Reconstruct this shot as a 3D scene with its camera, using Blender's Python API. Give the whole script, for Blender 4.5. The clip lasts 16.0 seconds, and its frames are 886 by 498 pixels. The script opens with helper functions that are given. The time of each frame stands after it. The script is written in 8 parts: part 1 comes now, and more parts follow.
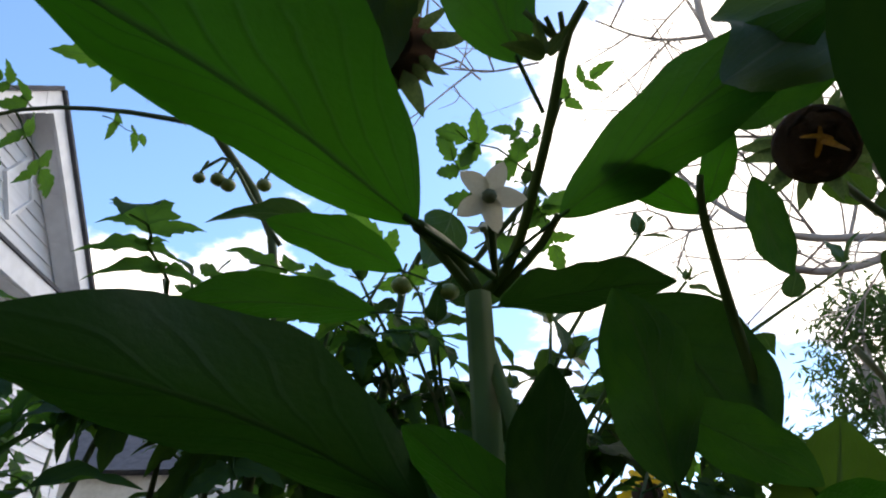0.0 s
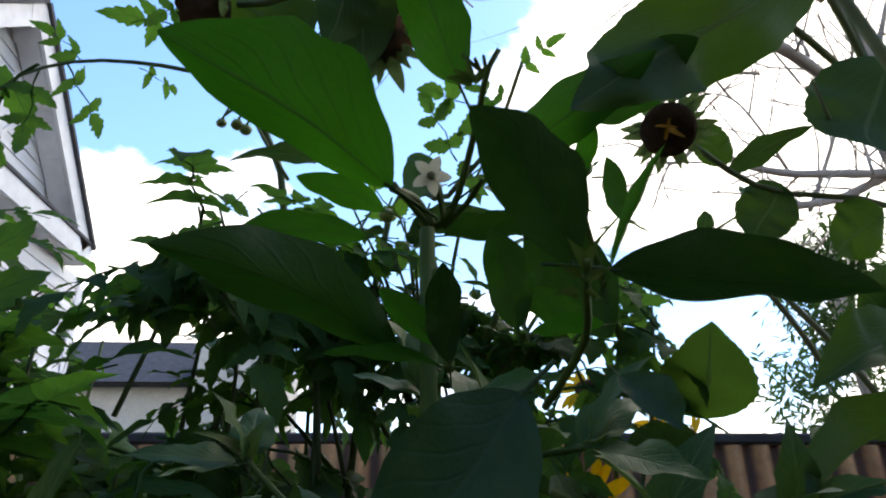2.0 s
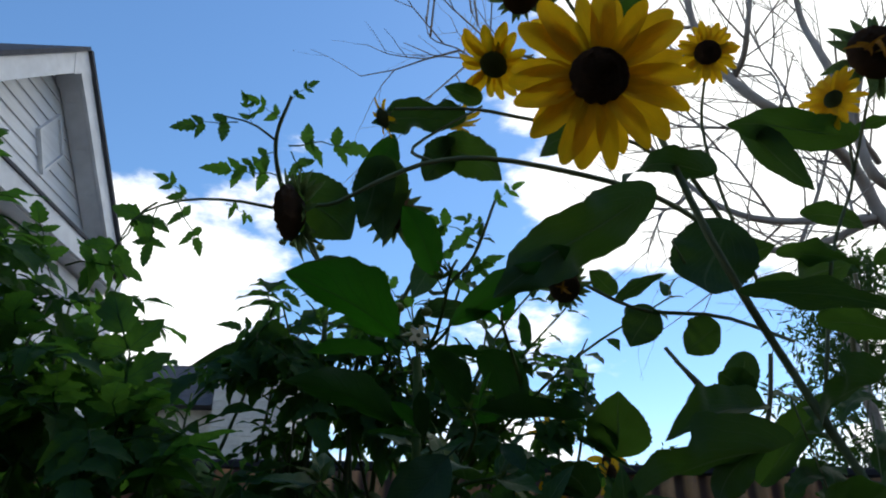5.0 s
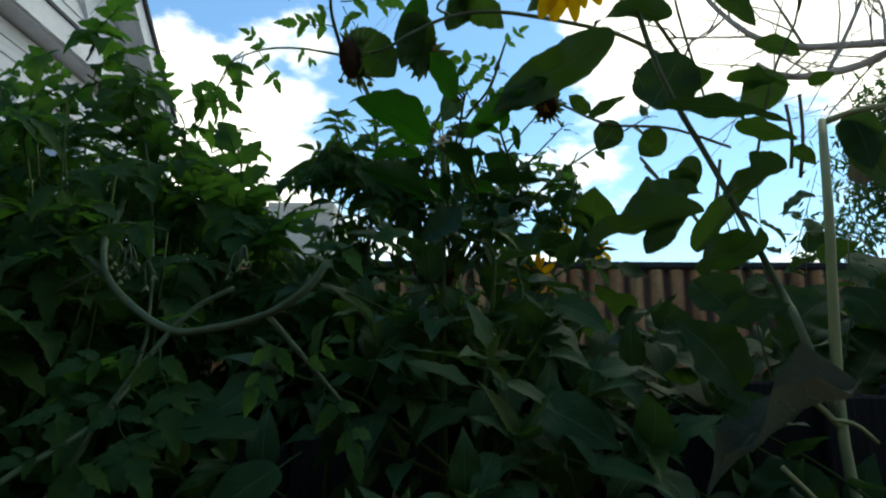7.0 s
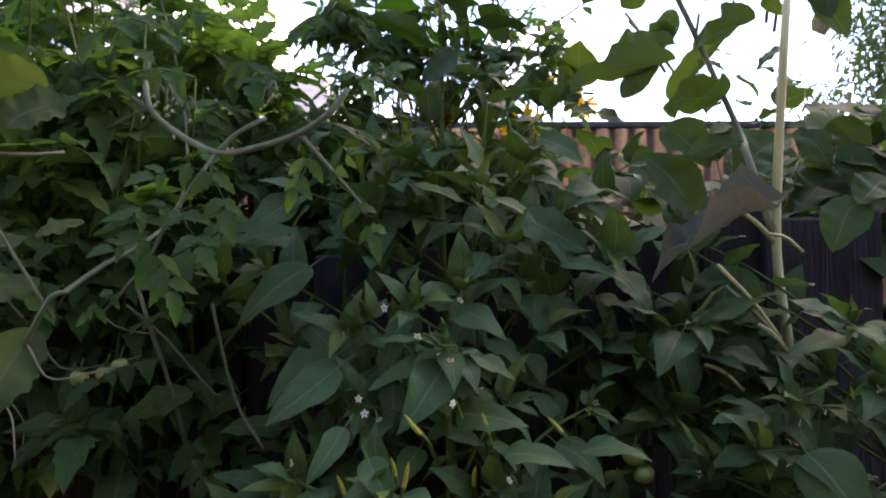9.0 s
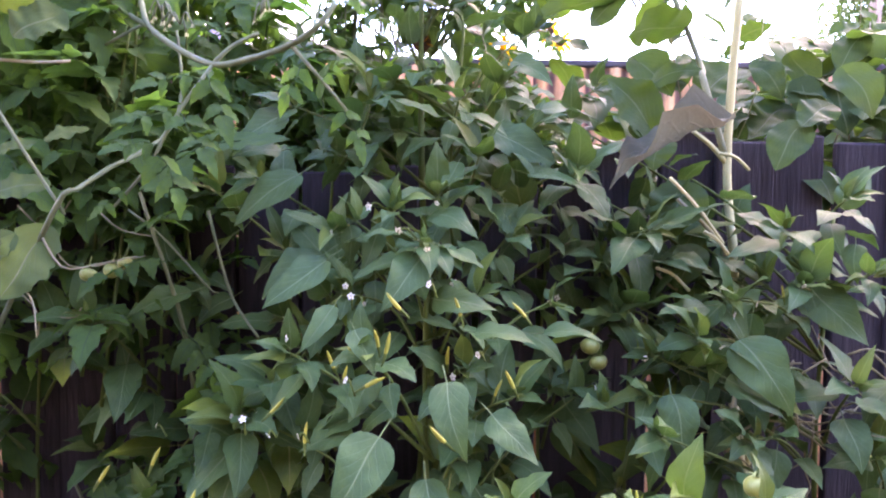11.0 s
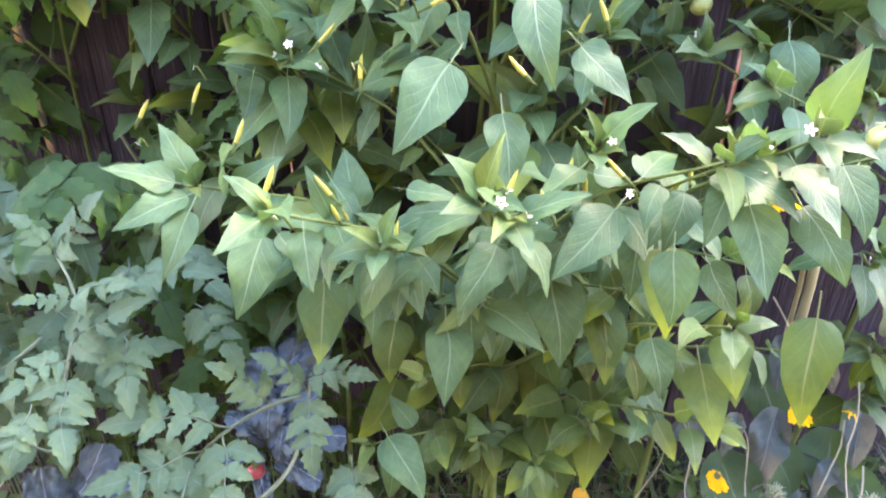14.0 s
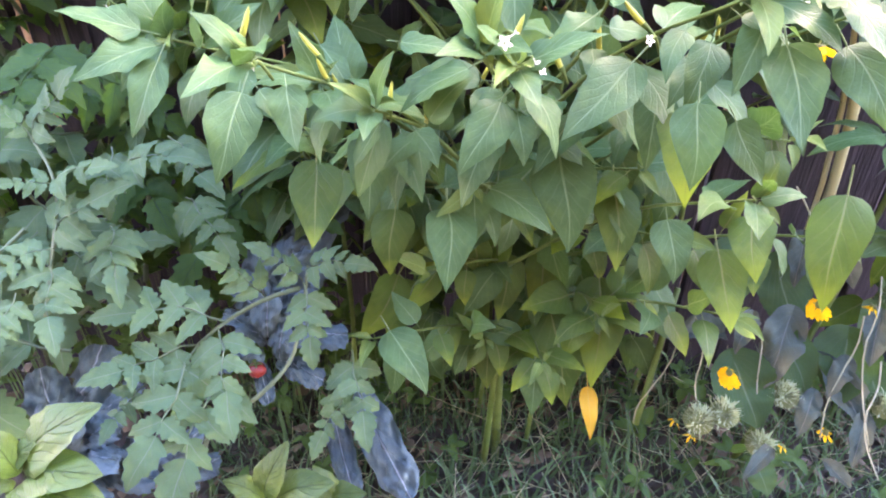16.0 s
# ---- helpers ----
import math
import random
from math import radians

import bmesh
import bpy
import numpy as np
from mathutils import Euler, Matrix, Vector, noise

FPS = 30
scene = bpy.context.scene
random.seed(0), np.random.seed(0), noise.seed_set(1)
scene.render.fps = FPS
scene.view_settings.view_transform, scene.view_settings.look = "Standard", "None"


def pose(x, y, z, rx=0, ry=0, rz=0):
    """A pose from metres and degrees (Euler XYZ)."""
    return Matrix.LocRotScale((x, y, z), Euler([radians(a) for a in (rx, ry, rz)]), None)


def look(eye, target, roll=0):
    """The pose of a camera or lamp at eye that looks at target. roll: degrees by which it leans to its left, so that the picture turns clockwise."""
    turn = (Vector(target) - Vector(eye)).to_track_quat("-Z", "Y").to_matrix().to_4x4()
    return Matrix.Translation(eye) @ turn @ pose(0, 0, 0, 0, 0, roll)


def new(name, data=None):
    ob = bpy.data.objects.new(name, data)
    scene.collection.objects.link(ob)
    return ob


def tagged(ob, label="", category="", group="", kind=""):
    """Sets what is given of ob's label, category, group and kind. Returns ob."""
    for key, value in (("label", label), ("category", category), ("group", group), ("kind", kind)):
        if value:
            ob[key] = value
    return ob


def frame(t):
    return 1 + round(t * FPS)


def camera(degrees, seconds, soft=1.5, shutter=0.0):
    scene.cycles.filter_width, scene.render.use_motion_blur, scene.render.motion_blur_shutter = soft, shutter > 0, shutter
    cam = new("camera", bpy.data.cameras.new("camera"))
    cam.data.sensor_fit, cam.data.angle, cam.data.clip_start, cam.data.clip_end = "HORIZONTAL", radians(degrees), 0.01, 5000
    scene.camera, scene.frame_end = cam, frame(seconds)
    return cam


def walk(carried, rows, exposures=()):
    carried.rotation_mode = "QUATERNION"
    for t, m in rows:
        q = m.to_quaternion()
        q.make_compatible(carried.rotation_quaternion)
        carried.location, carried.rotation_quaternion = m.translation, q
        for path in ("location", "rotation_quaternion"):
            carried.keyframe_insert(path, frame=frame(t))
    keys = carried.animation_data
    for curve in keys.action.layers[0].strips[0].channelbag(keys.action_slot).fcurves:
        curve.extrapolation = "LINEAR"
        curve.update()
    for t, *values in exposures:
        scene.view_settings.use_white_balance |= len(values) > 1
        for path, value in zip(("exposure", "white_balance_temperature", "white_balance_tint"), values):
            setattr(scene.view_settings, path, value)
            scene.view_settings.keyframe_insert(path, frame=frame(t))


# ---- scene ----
# Lens and path
cam = camera(68.0, 16.0, soft=2.0, shutter=0.3)
PATH = [
    (0, -0.014, 0.742, 1.407, 119.854, 1.214, -2.708),
    (0.5, -0.011, 0.737, 1.401, 119.08, -0.524, -2.128),
    (1, -0.0092, 0.7184, 1.392, 117.907, 0.187, -2.436),
    (1.5, -0.0082, 0.6794, 1.3729, 116.09, -0.102, -2.559),
    (2, -0.0087, 0.6301, 1.3577, 113.25, 0.474, -4.028),
    (2.5, -0.0089, 0.5854, 1.3479, 113.165, 1.133, -4.777),
    (2.9, -0.0053, 0.5664, 1.3621, 114.202, 0.783, -3.282),
    (3.2, -0.0075, 0.5328, 1.3649, 116.137, 0.242, -1.996),
    (5.3, 0.0026, 0.319, 1.3162, 114.753, -0.41, -2.977),
    (5.5, 0.0074, 0.282, 1.3049, 113.002, -0.941, -2.037),
    (6, 0.0144, 0.1788, 1.2735, 108.276, -0.679, 1.168),
    (6.5, 0.0107, 0.1238, 1.239, 105.687, -0.778, 1.917),
    (7, 0.0145, 0.1095, 1.2054, 101.322, -0.341, 0.672),
    (7.5, 0.0097, 0.0927, 1.1856, 98.288, 0.257, 0.456),
    (8, 0.0145, 0.0565, 1.1657, 94.959, 0.288, 1.218),
    (8.5, 0.0113, 0.0277, 1.1525, 93.063, 0.131, 0.597),
    (8.7, 0.0109, 0.0121, 1.1434, 92.175, -0.008, 0.369),
    (10.8, 0.0215, -0.0824, 1.1104, 85.902, 1.149, -0.39),
    (11, 0.0151, -0.0877, 1.0792, 86.647, -0.427, -1.36),
    (11.5, 0.012, -0.0685, 1.0574, 80.156, -0.636, 0.014),
    (12, 0.003, -0.053, 1.0466, 76.446, -0.677, 0.626),
    (12.5, 0.0024, -0.0404, 1.0343, 73.235, -0.63, 1.624),
    (13, 0.0035, -0.0261, 1.0218, 70.054, -1.205, 1.936),
    (13.5, -0.0066, -0.0127, 1.0058, 65.072, -0.969, 1.966),
    (14, -0.0163, -0.0114, 0.9861, 61.562, -0.92, 2.08),
    (14.5, -0.0137, -0.0045, 0.9655, 58.752, -0.468, 2.065),
    (15, -0.018, -0.0023, 0.9471, 55.991, -0.57, 2.316),
    (15.5, -0.0164, 0.0032, 0.9281, 54.088, 0.313, 1.947),
    (16, -0.009, -0.0, 0.9225, 55.55, -0.16, 2.487),
]
EXPOSURES = [
    (0.0, 1.0, 7700, 14), (1.0, 1.2, 7800, 14), (1.5, 1.35, 7900, 13), (2.2, 1.15, 7300, 12), (3.2, 0.8, 6800, 10), (5.3, 0.08, 6700, 7), (6.2, 0.08, 6800, 4),
    (7.0, 0.45, 7500, -2), (7.5, 0.85, 8400, 1), (8.0, 1.05, 8700, 12), (8.5, 1.85, 8500, 28), (10.8, 4.15, 7700, 60), (12.0, 5.65, 7600, 58), (14.0, 5.55, 7800, 54), (16.0, 5.5, 7800, 50),
]
walk(cam, [(t, pose(x, y, z, a, b, c)) for t, x, y, z, a, b, c in PATH], EXPOSURES)

# ---- sky and sun
SUN_AZ, SUN_EL = radians(40), radians(52)   # ahead and to the right of the garden, behind thin cloud
world = bpy.data.worlds.new("sky")
scene.world = world
world.use_nodes = True
wt = world.node_tree
wt.nodes.clear()


def link(tree, a, b):
    tree.links.new(a, b)


sky = wt.nodes.new("ShaderNodeTexSky")
sky.sky_type = "NISHITA"
sky.sun_disc = False
sky.sun_elevation, sky.sun_rotation = SUN_EL, SUN_AZ
sky.air_density, sky.dust_density, sky.ozone_density = 1.0, 0.1, 4.0
coord = wt.nodes.new("ShaderNodeTexCoord")
warp = wt.nodes.new("ShaderNodeMapping")
warp.inputs["Scale"].default_value = (1.5, 1.5, 3.2)
warp.inputs["Location"].default_value = (0.4, 0.1, 0.0)
cloud = wt.nodes.new("ShaderNodeTexNoise")
cloud.inputs["Scale"].default_value, cloud.inputs["Detail"].default_value, cloud.inputs["Roughness"].default_value = 2.3, 9.0, 0.56
bank = wt.nodes.new("ShaderNodeVectorMath")     # one great bank of cloud up to the right
bank.operation = "DOT_PRODUCT"
bank.inputs[1].default_value = Vector((0.60, 0.66, 0.50)).normalized()
ramp_bank = wt.nodes.new("ShaderNodeMapRange")
ramp_bank.inputs["From Min"].default_value, ramp_bank.inputs["From Max"].default_value = 0.84, 0.95
ramp_bank.inputs["To Min"].default_value, ramp_bank.inputs["To Max"].default_value = 0.0, 0.34
add = wt.nodes.new("ShaderNodeMath")
low = wt.nodes.new("ShaderNodeMapRange")        # more cloud towards the horizon
sep = wt.nodes.new("ShaderNodeSeparateXYZ")
low.inputs["From Min"].default_value, low.inputs["From Max"].default_value = 0.05, 0.6
low.inputs["To Min"].default_value, low.inputs["To Max"].default_value = 0.10, -0.14
add2 = wt.nodes.new("ShaderNodeMath")
gap = wt.nodes.new("ShaderNodeVectorMath")      # a clear stretch of blue under it
gap.operation = "DOT_PRODUCT"
gap.inputs[1].default_value = Vector((0.43, 0.87, 0.20)).normalized()
ramp_gap = wt.nodes.new("ShaderNodeMapRange")
ramp_gap.inputs["From Min"].default_value, ramp_gap.inputs["From Max"].default_value = 0.965, 0.993
ramp_gap.inputs["To Min"].default_value, ramp_gap.inputs["To Max"].default_value = 0.0, -0.30
bank_west = wt.nodes.new("ShaderNodeVectorMath")     # a second, lower bank beside the white house
bank_west.operation = "DOT_PRODUCT"
bank_west.inputs[1].default_value = Vector((-0.35, 0.86, 0.37)).normalized()
ramp_west = wt.nodes.new("ShaderNodeMapRange")
ramp_west.inputs["From Min"].default_value, ramp_west.inputs["From Max"].default_value = 0.972, 0.995
ramp_west.inputs["To Min"].default_value, ramp_west.inputs["To Max"].default_value = 0.0, 0.12
add3 = wt.nodes.new("ShaderNodeMath")
add4 = wt.nodes.new("ShaderNodeMath")
cut = wt.nodes.new("ShaderNodeMapRange")
cut.inputs["From Min"].default_value, cut.inputs["From Max"].default_value = 0.50, 0.62
cut.interpolation_type = "SMOOTHSTEP"
mixer = wt.nodes.new("ShaderNodeMixRGB")
mixer.inputs["Color2"].default_value = (9.0, 9.15, 9.4, 1)
bg = wt.nodes.new("ShaderNodeBackground")
bg.inputs["Strength"].default_value = 0.15
wout = wt.nodes.new("ShaderNodeOutputWorld")
link(wt, coord.outputs["Generated"], warp.inputs["Vector"])
link(wt, warp.outputs["Vector"], cloud.inputs["Vector"])
link(wt, coord.outputs["Generated"], bank.inputs[0])
link(wt, coord.outputs["Generated"], sep.inputs[0])
link(wt, bank.outputs["Value"], ramp_bank.inputs["Value"])
link(wt, sep.outputs["Z"], low.inputs["Value"])
link(wt, cloud.outputs["Fac"], add.inputs[0])
link(wt, ramp_bank.outputs["Result"], add.inputs[1])
link(wt, add.outputs[0], add2.inputs[0])
link(wt, low.outputs["Result"], add2.inputs[1])
link(wt, coord.outputs["Generated"], gap.inputs[0])
link(wt, gap.outputs["Value"], ramp_gap.inputs["Value"])
link(wt, add2.outputs[0], add3.inputs[0])
link(wt, ramp_gap.outputs["Result"], add3.inputs[1])
link(wt, coord.outputs["Generated"], bank_west.inputs[0])
link(wt, bank_west.outputs["Value"], ramp_west.inputs["Value"])
link(wt, add3.outputs[0], add4.inputs[0])
link(wt, ramp_west.outputs["Result"], add4.inputs[1])
link(wt, add4.outputs[0], cut.inputs["Value"])
link(wt, cut.outputs["Result"], mixer.inputs["Fac"])
deep = wt.nodes.new("ShaderNodeHueSaturation")
deep.inputs["Saturation"].default_value = 1.12
deep.inputs["Value"].default_value = 1.2
link(wt, sky.outputs["Color"], deep.inputs["Color"])
link(wt, deep.outputs["Color"], mixer.inputs["Color1"])
link(wt, mixer.outputs["Color"], bg.inputs["Color"])
link(wt, bg.outputs["Background"], wout.inputs["Surface"])

sun = new("sun", bpy.data.lights.new("sun", "SUN"))
sun.data.energy, sun.data.angle, sun.data.color = 0.5, radians(28), (1.0, 0.95, 0.86)
sun_from = Vector((math.sin(SUN_AZ) * math.cos(SUN_EL), math.cos(SUN_AZ) * math.cos(SUN_EL), math.sin(SUN_EL)))
sun.matrix_world = look(sun_from * 30, (0, 0, 0))


# ---- materials
def shader(name):
    m = bpy.data.materials.new(name)
    m.use_nodes = True
    t = m.node_tree
    t.nodes.clear()
    return m, t


def node(t, kind, **vals):
    n = t.nodes.new("ShaderNode" + kind)
    for k, v in vals.items():
        n.inputs[k.replace("_", " ")].default_value = v
    return n


def math_node(t, op, a, b=None, clamp=False):
    n = t.nodes.new("ShaderNodeMath")
    n.operation, n.use_clamp = op, clamp
    for i, v in ((0, a), (1, b)):
        if v is None:
            continue
        if isinstance(v, (int, float)):
            n.inputs[i].default_value = v
        else:
            t.links.new(v, n.inputs[i])
    return n.outputs[0]


def mixed(t, fac, a, b):
    n = t.nodes.new("ShaderNodeMixRGB")
    for key, v in (("Fac", fac), ("Color1", a), ("Color2", b)):
        if isinstance(v, (int, float)):
            n.inputs[key].default_value = v
        elif isinstance(v, tuple):
            n.inputs[key].default_value = (*v, 1)
        else:
            t.links.new(v, n.inputs[key])
    return n.outputs[0]


def remap(t, v, a, b, c=0.0, d=1.0):
    n = t.nodes.new("ShaderNodeMapRange")
    t.links.new(v, n.inputs["Value"])
    for i, x in enumerate((a, b, c, d)):
        n.inputs[1 + i].default_value = x
    return n.outputs[0]


def finish(t, m, color, rough, bump=None, strength=0.3, distance=0.01, metal=0.0, translucent=0.0, tint=None, spec=0.4):
    p = node(t, "BsdfPrincipled", Roughness=0.5, Metallic=metal)
    p.inputs["Specular IOR Level"].default_value = spec
    for key, v in (("Base Color", color), ("Roughness", rough)):
        if isinstance(v, tuple):
            p.inputs[key].default_value = (*v, 1)
        elif isinstance(v, (int, float)):
            p.inputs[key].default_value = v
        else:
            t.links.new(v, p.inputs[key])
    if bump is not None:
        b = node(t, "Bump", Strength=strength, Distance=distance)
        t.links.new(bump, b.inputs["Height"])
        t.links.new(b.outputs["Normal"], p.inputs["Normal"])
    out = node(t, "OutputMaterial")
    if translucent:
        tr = node(t, "BsdfTranslucent")
        t.links.new(tint if tint is not None else color, tr.inputs["Color"])
        mx = node(t, "MixShader", Fac=translucent)
        t.links.new(p.outputs[0], mx.inputs[1])
        t.links.new(tr.outputs[0], mx.inputs[2])
        t.links.new(mx.outputs[0], out.inputs["Surface"])
    else:
        t.links.new(p.outputs[0], out.inputs["Surface"])
    return m


def noise_fac(t, scale, detail=4.0, space="Object", stretch=None):
    c = node(t, "TexCoord")
    v = c.outputs[space]
    if stretch:
        mp = node(t, "Mapping", Scale=stretch)
        t.links.new(v, mp.inputs["Vector"])
        v = mp.outputs["Vector"]
    n = node(t, "TexNoise", Scale=scale, Detail=detail)
    t.links.new(v, n.inputs["Vector"])
    return n.outputs["Fac"]


def leaf_material(name, dark, light, vein, ribs=8, glow=(0.16, 0.30, 0.02), translucent=0.35, rough=0.42, yellow=None, relief=0.35, turn=0.28, blotch=3.0, spec=0.14, net=0.24):
    """Blade with midrib and side veins along its own length, mottling, and light passing through."""
    m, t = shader(name)
    uv = node(t, "UVMap")
    s = node(t, "SeparateXYZ")
    t.links.new(uv.outputs["UV"], s.inputs[0])
    across = math_node(t, "ABSOLUTE", math_node(t, "SUBTRACT", s.outputs["X"], 0.5))
    along = s.outputs["Y"]
    mid = remap(t, across, 0.008, 0.028, 1.0, 0.0)
    info = node(t, "ObjectInfo")
    big = noise_fac(t, blotch, 3)
    bow = math_node(t, "MULTIPLY", math_node(t, "POWER", across, 0.75), turn * 2.2)     # side veins rise in an uneven curve
    bow = math_node(t, "ADD", bow, math_node(t, "MULTIPLY", math_node(t, "SUBTRACT", big, 0.5), 0.22))
    side = math_node(t, "FRACT", math_node(t, "MULTIPLY", math_node(t, "SUBTRACT", along, bow), float(ribs)))
    rib = remap(t, math_node(t, "ABSOLUTE", math_node(t, "SUBTRACT", side, 0.5)), 0.01, 0.13, 1.0, 0.0)
    rib = math_node(t, "MULTIPLY", rib, remap(t, across, 0.15, 0.48, 1.0, 0.25))
    web = math_node(t, "MAXIMUM", mid, math_node(t, "MULTIPLY", rib, net))
    fine = noise_fac(t, blotch * 14, 4)
    col = mixed(t, remap(t, big, 0.3, 0.7), dark, light)
    col = mixed(t, math_node(t, "MULTIPLY", info.outputs["Random"], 0.45), col, light)
    col = mixed(t, remap(t, fine, 0.4, 0.75, 0.0, 0.3), col, dark)
    patch = noise_fac(t, 2.6, 3, space="UV")
    col = mixed(t, remap(t, patch, 0.50, 0.72, 0.0, 0.5), col, (light[0] * 1.6, light[1] * 1.25, light[2] * 0.9))
    col = mixed(t, math_node(t, "MULTIPLY", web, 0.75), col, vein)
    if yellow:
        edge = math_node(t, "ADD", along, math_node(t, "MULTIPLY", math_node(t, "SUBTRACT", big, 0.5), 0.7))
        edge = math_node(t, "ADD", edge, math_node(t, "MULTIPLY", math_node(t, "SUBTRACT", info.outputs["Random"], 0.5), 0.5))
        col = mixed(t, remap(t, edge, 0.58, 1.05, 0.0, 0.9), col, yellow)
    ridge = math_node(t, "MAXIMUM", mid, math_node(t, "MULTIPLY", rib, 0.45))     # veins stand out of the blade and let less light through
    height = math_node(t, "SUBTRACT", math_node(t, "MULTIPLY", fine, 0.5), ridge)
    thin = mixed(t, math_node(t, "ADD", math_node(t, "MULTIPLY", info.outputs["Random"], 0.55), 0.2), col, glow)
    thin = mixed(t, remap(t, patch, 0.38, 0.62, 0.0, 0.5), thin, tuple(0.45 * g for g in glow))
    thin = mixed(t, math_node(t, "MULTIPLY", ridge, 0.8), thin, dark)
    r = remap(t, big, 0.2, 0.8, rough - 0.02, rough + 0.14)
    return finish(t, m, col, r, height, relief, 0.002, translucent=translucent, tint=thin, spec=spec)


def plain_material(name, a, b, scale=20.0, rough=0.6, relief=0.3, stretch=None, distance=0.002, vary=0.3, metal=0.0, translucent=0.0, spec=0.3):
    m, t = shader(name)
    big = noise_fac(t, scale * 0.2, 4, stretch=stretch)
    fine = noise_fac(t, scale, 6, stretch=stretch)
    info = node(t, "ObjectInfo")
    col = mixed(t, remap(t, big, 0.3, 0.7), a, b)
    col = mixed(t, math_node(t, "MULTIPLY", info.outputs["Random"], vary), col, b)
    col = mixed(t, remap(t, fine, 0.35, 0.75, 0.0, 0.35), col, tuple(x * 0.6 for x in a))
    return finish(t, m, col, remap(t, fine, 0.3, 0.7, rough - 0.1, min(1.0, rough + 0.1)), fine, relief, distance, metal=metal, translucent=translucent, spec=spec)


CHILI = leaf_material("chili_leaf", (0.023, 0.062, 0.017), (0.051, 0.114, 0.035), (0.14, 0.21, 0.085), ribs=7, glow=(0.09, 0.21, 0.02), translucent=0.25)
# the same chili leaf again, its backlit look put into base and glow colours
CHILI_BACKLIT = leaf_material("chili_leaf_backlit", (0.020, 0.050, 0.012), (0.040, 0.088, 0.018), (0.05, 0.10, 0.022), ribs=6, glow=(0.045, 0.30, 0.006), turn=0.45, net=0.15)
CHILI_OLD = leaf_material("chili_leaf_old", (0.028, 0.064, 0.013), (0.055, 0.104, 0.020), (0.20, 0.23, 0.07), ribs=7, yellow=(0.185, 0.25, 0.022))
CHILI_GOLD = leaf_material("chili_leaf_gold", (0.45, 0.25, 0.02), (0.55, 0.32, 0.03), (0.5, 0.35, 0.08), ribs=7, glow=(0.6, 0.3, 0.03), yellow=(0.45, 0.16, 0.03))
CHILI_YOUNG = leaf_material("chili_leaf_young", (0.058, 0.104, 0.020), (0.096, 0.150, 0.034), (0.18, 0.27, 0.08), ribs=7, glow=(0.10, 0.21, 0.03), translucent=0.25)
DUSTY = leaf_material("dusty_tomato_leaf", (0.040, 0.086, 0.033), (0.076, 0.138, 0.058), (0.16, 0.22, 0.12), ribs=5, glow=(0.14, 0.30, 0.05), rough=0.65)
TOMATO = leaf_material("tomato_leaf", (0.022, 0.066, 0.017), (0.046, 0.112, 0.032), (0.07, 0.15, 0.05), ribs=5, glow=(0.17, 0.42, 0.03), rough=0.6, translucent=0.5)
SUNLEAF = leaf_material("sunflower_leaf", (0.019, 0.048, 0.016), (0.037, 0.078, 0.022), (0.12, 0.17, 0.07), ribs=6, rough=0.62, turn=0.7, glow=(0.12, 0.26, 0.02), translucent=0.28)
DRYLEAF = leaf_material("withered_leaf", (0.030, 0.048, 0.034), (0.072, 0.100, 0.066), (0.22, 0.20, 0.14), rough=0.75, glow=(0.2, 0.16, 0.08), relief=0.8)
KALE = leaf_material("kale_leaf", (0.044, 0.078, 0.074), (0.094, 0.148, 0.142), (0.32, 0.39, 0.37), ribs=5, rough=0.55, glow=(0.06, 0.16, 0.10), translucent=0.12, relief=1.0, blotch=6.0, net=0.10)
BASIL = leaf_material("basil_leaf", (0.036, 0.070, 0.012), (0.086, 0.138, 0.026), (0.048, 0.088, 0.014), ribs=7, glow=(0.25, 0.45, 0.05), rough=0.4, relief=1.0, spec=0.4)
VINELEAF = leaf_material("vine_leaf", (0.033, 0.068, 0.018), (0.066, 0.109, 0.030), (0.19, 0.22, 0.09), ribs=6, rough=0.6, glow=(0.22, 0.34, 0.04), turn=0.7)
WEED = leaf_material("weed_leaf", (0.021, 0.058, 0.015), (0.042, 0.095, 0.024), (0.11, 0.18, 0.06), ribs=5, rough=0.55)
PETAL = leaf_material("ray_petal", (0.70, 0.36, 0.006), (0.82, 0.50, 0.012), (0.75, 0.38, 0.01), ribs=2, glow=(0.9, 0.52, 0.01), rough=0.5, translucent=0.45, relief=0.15)
STEM = plain_material("green_stem", (0.058, 0.105, 0.018), (0.098, 0.150, 0.032), 60, 0.65, translucent=0.25, spec=0.2)
STEM_PALE = plain_material("pale_stalk", (0.34, 0.34, 0.13), (0.46, 0.44, 0.20), 40, 0.6, stretch=(1, 1, 0.15))
STEM_DARK = plain_material("rough_sunflower_stem", (0.15, 0.19, 0.09), (0.24, 0.27, 0.14), 60, 0.7, translucent=0.25)
TOMATO_VINE = plain_material("tomato_vine", (0.095, 0.135, 0.06), (0.16, 0.205, 0.10), 60, 0.65, translucent=0.2, spec=0.2)
STRAW = plain_material("dry_straw", (0.15, 0.145, 0.065), (0.24, 0.23, 0.12), 40, 0.75)
FRUIT = plain_material("yellow_green_chili", (0.22, 0.25, 0.035), (0.36, 0.34, 0.045), 30, 0.45, relief=0.05, spec=0.22)
WHITE = plain_material("white_petal", (0.74, 0.70, 0.50), (0.82, 0.79, 0.60), 60, 0.55, relief=0.1, translucent=0.3)
ANTHER = plain_material("grey_green_anther", (0.10, 0.12, 0.06), (0.2, 0.22, 0.10), 90, 0.6)
WISP = plain_material("withered_petal", (0.42, 0.15, 0.015), (0.60, 0.27, 0.02), 60, 0.7, translucent=0.3)
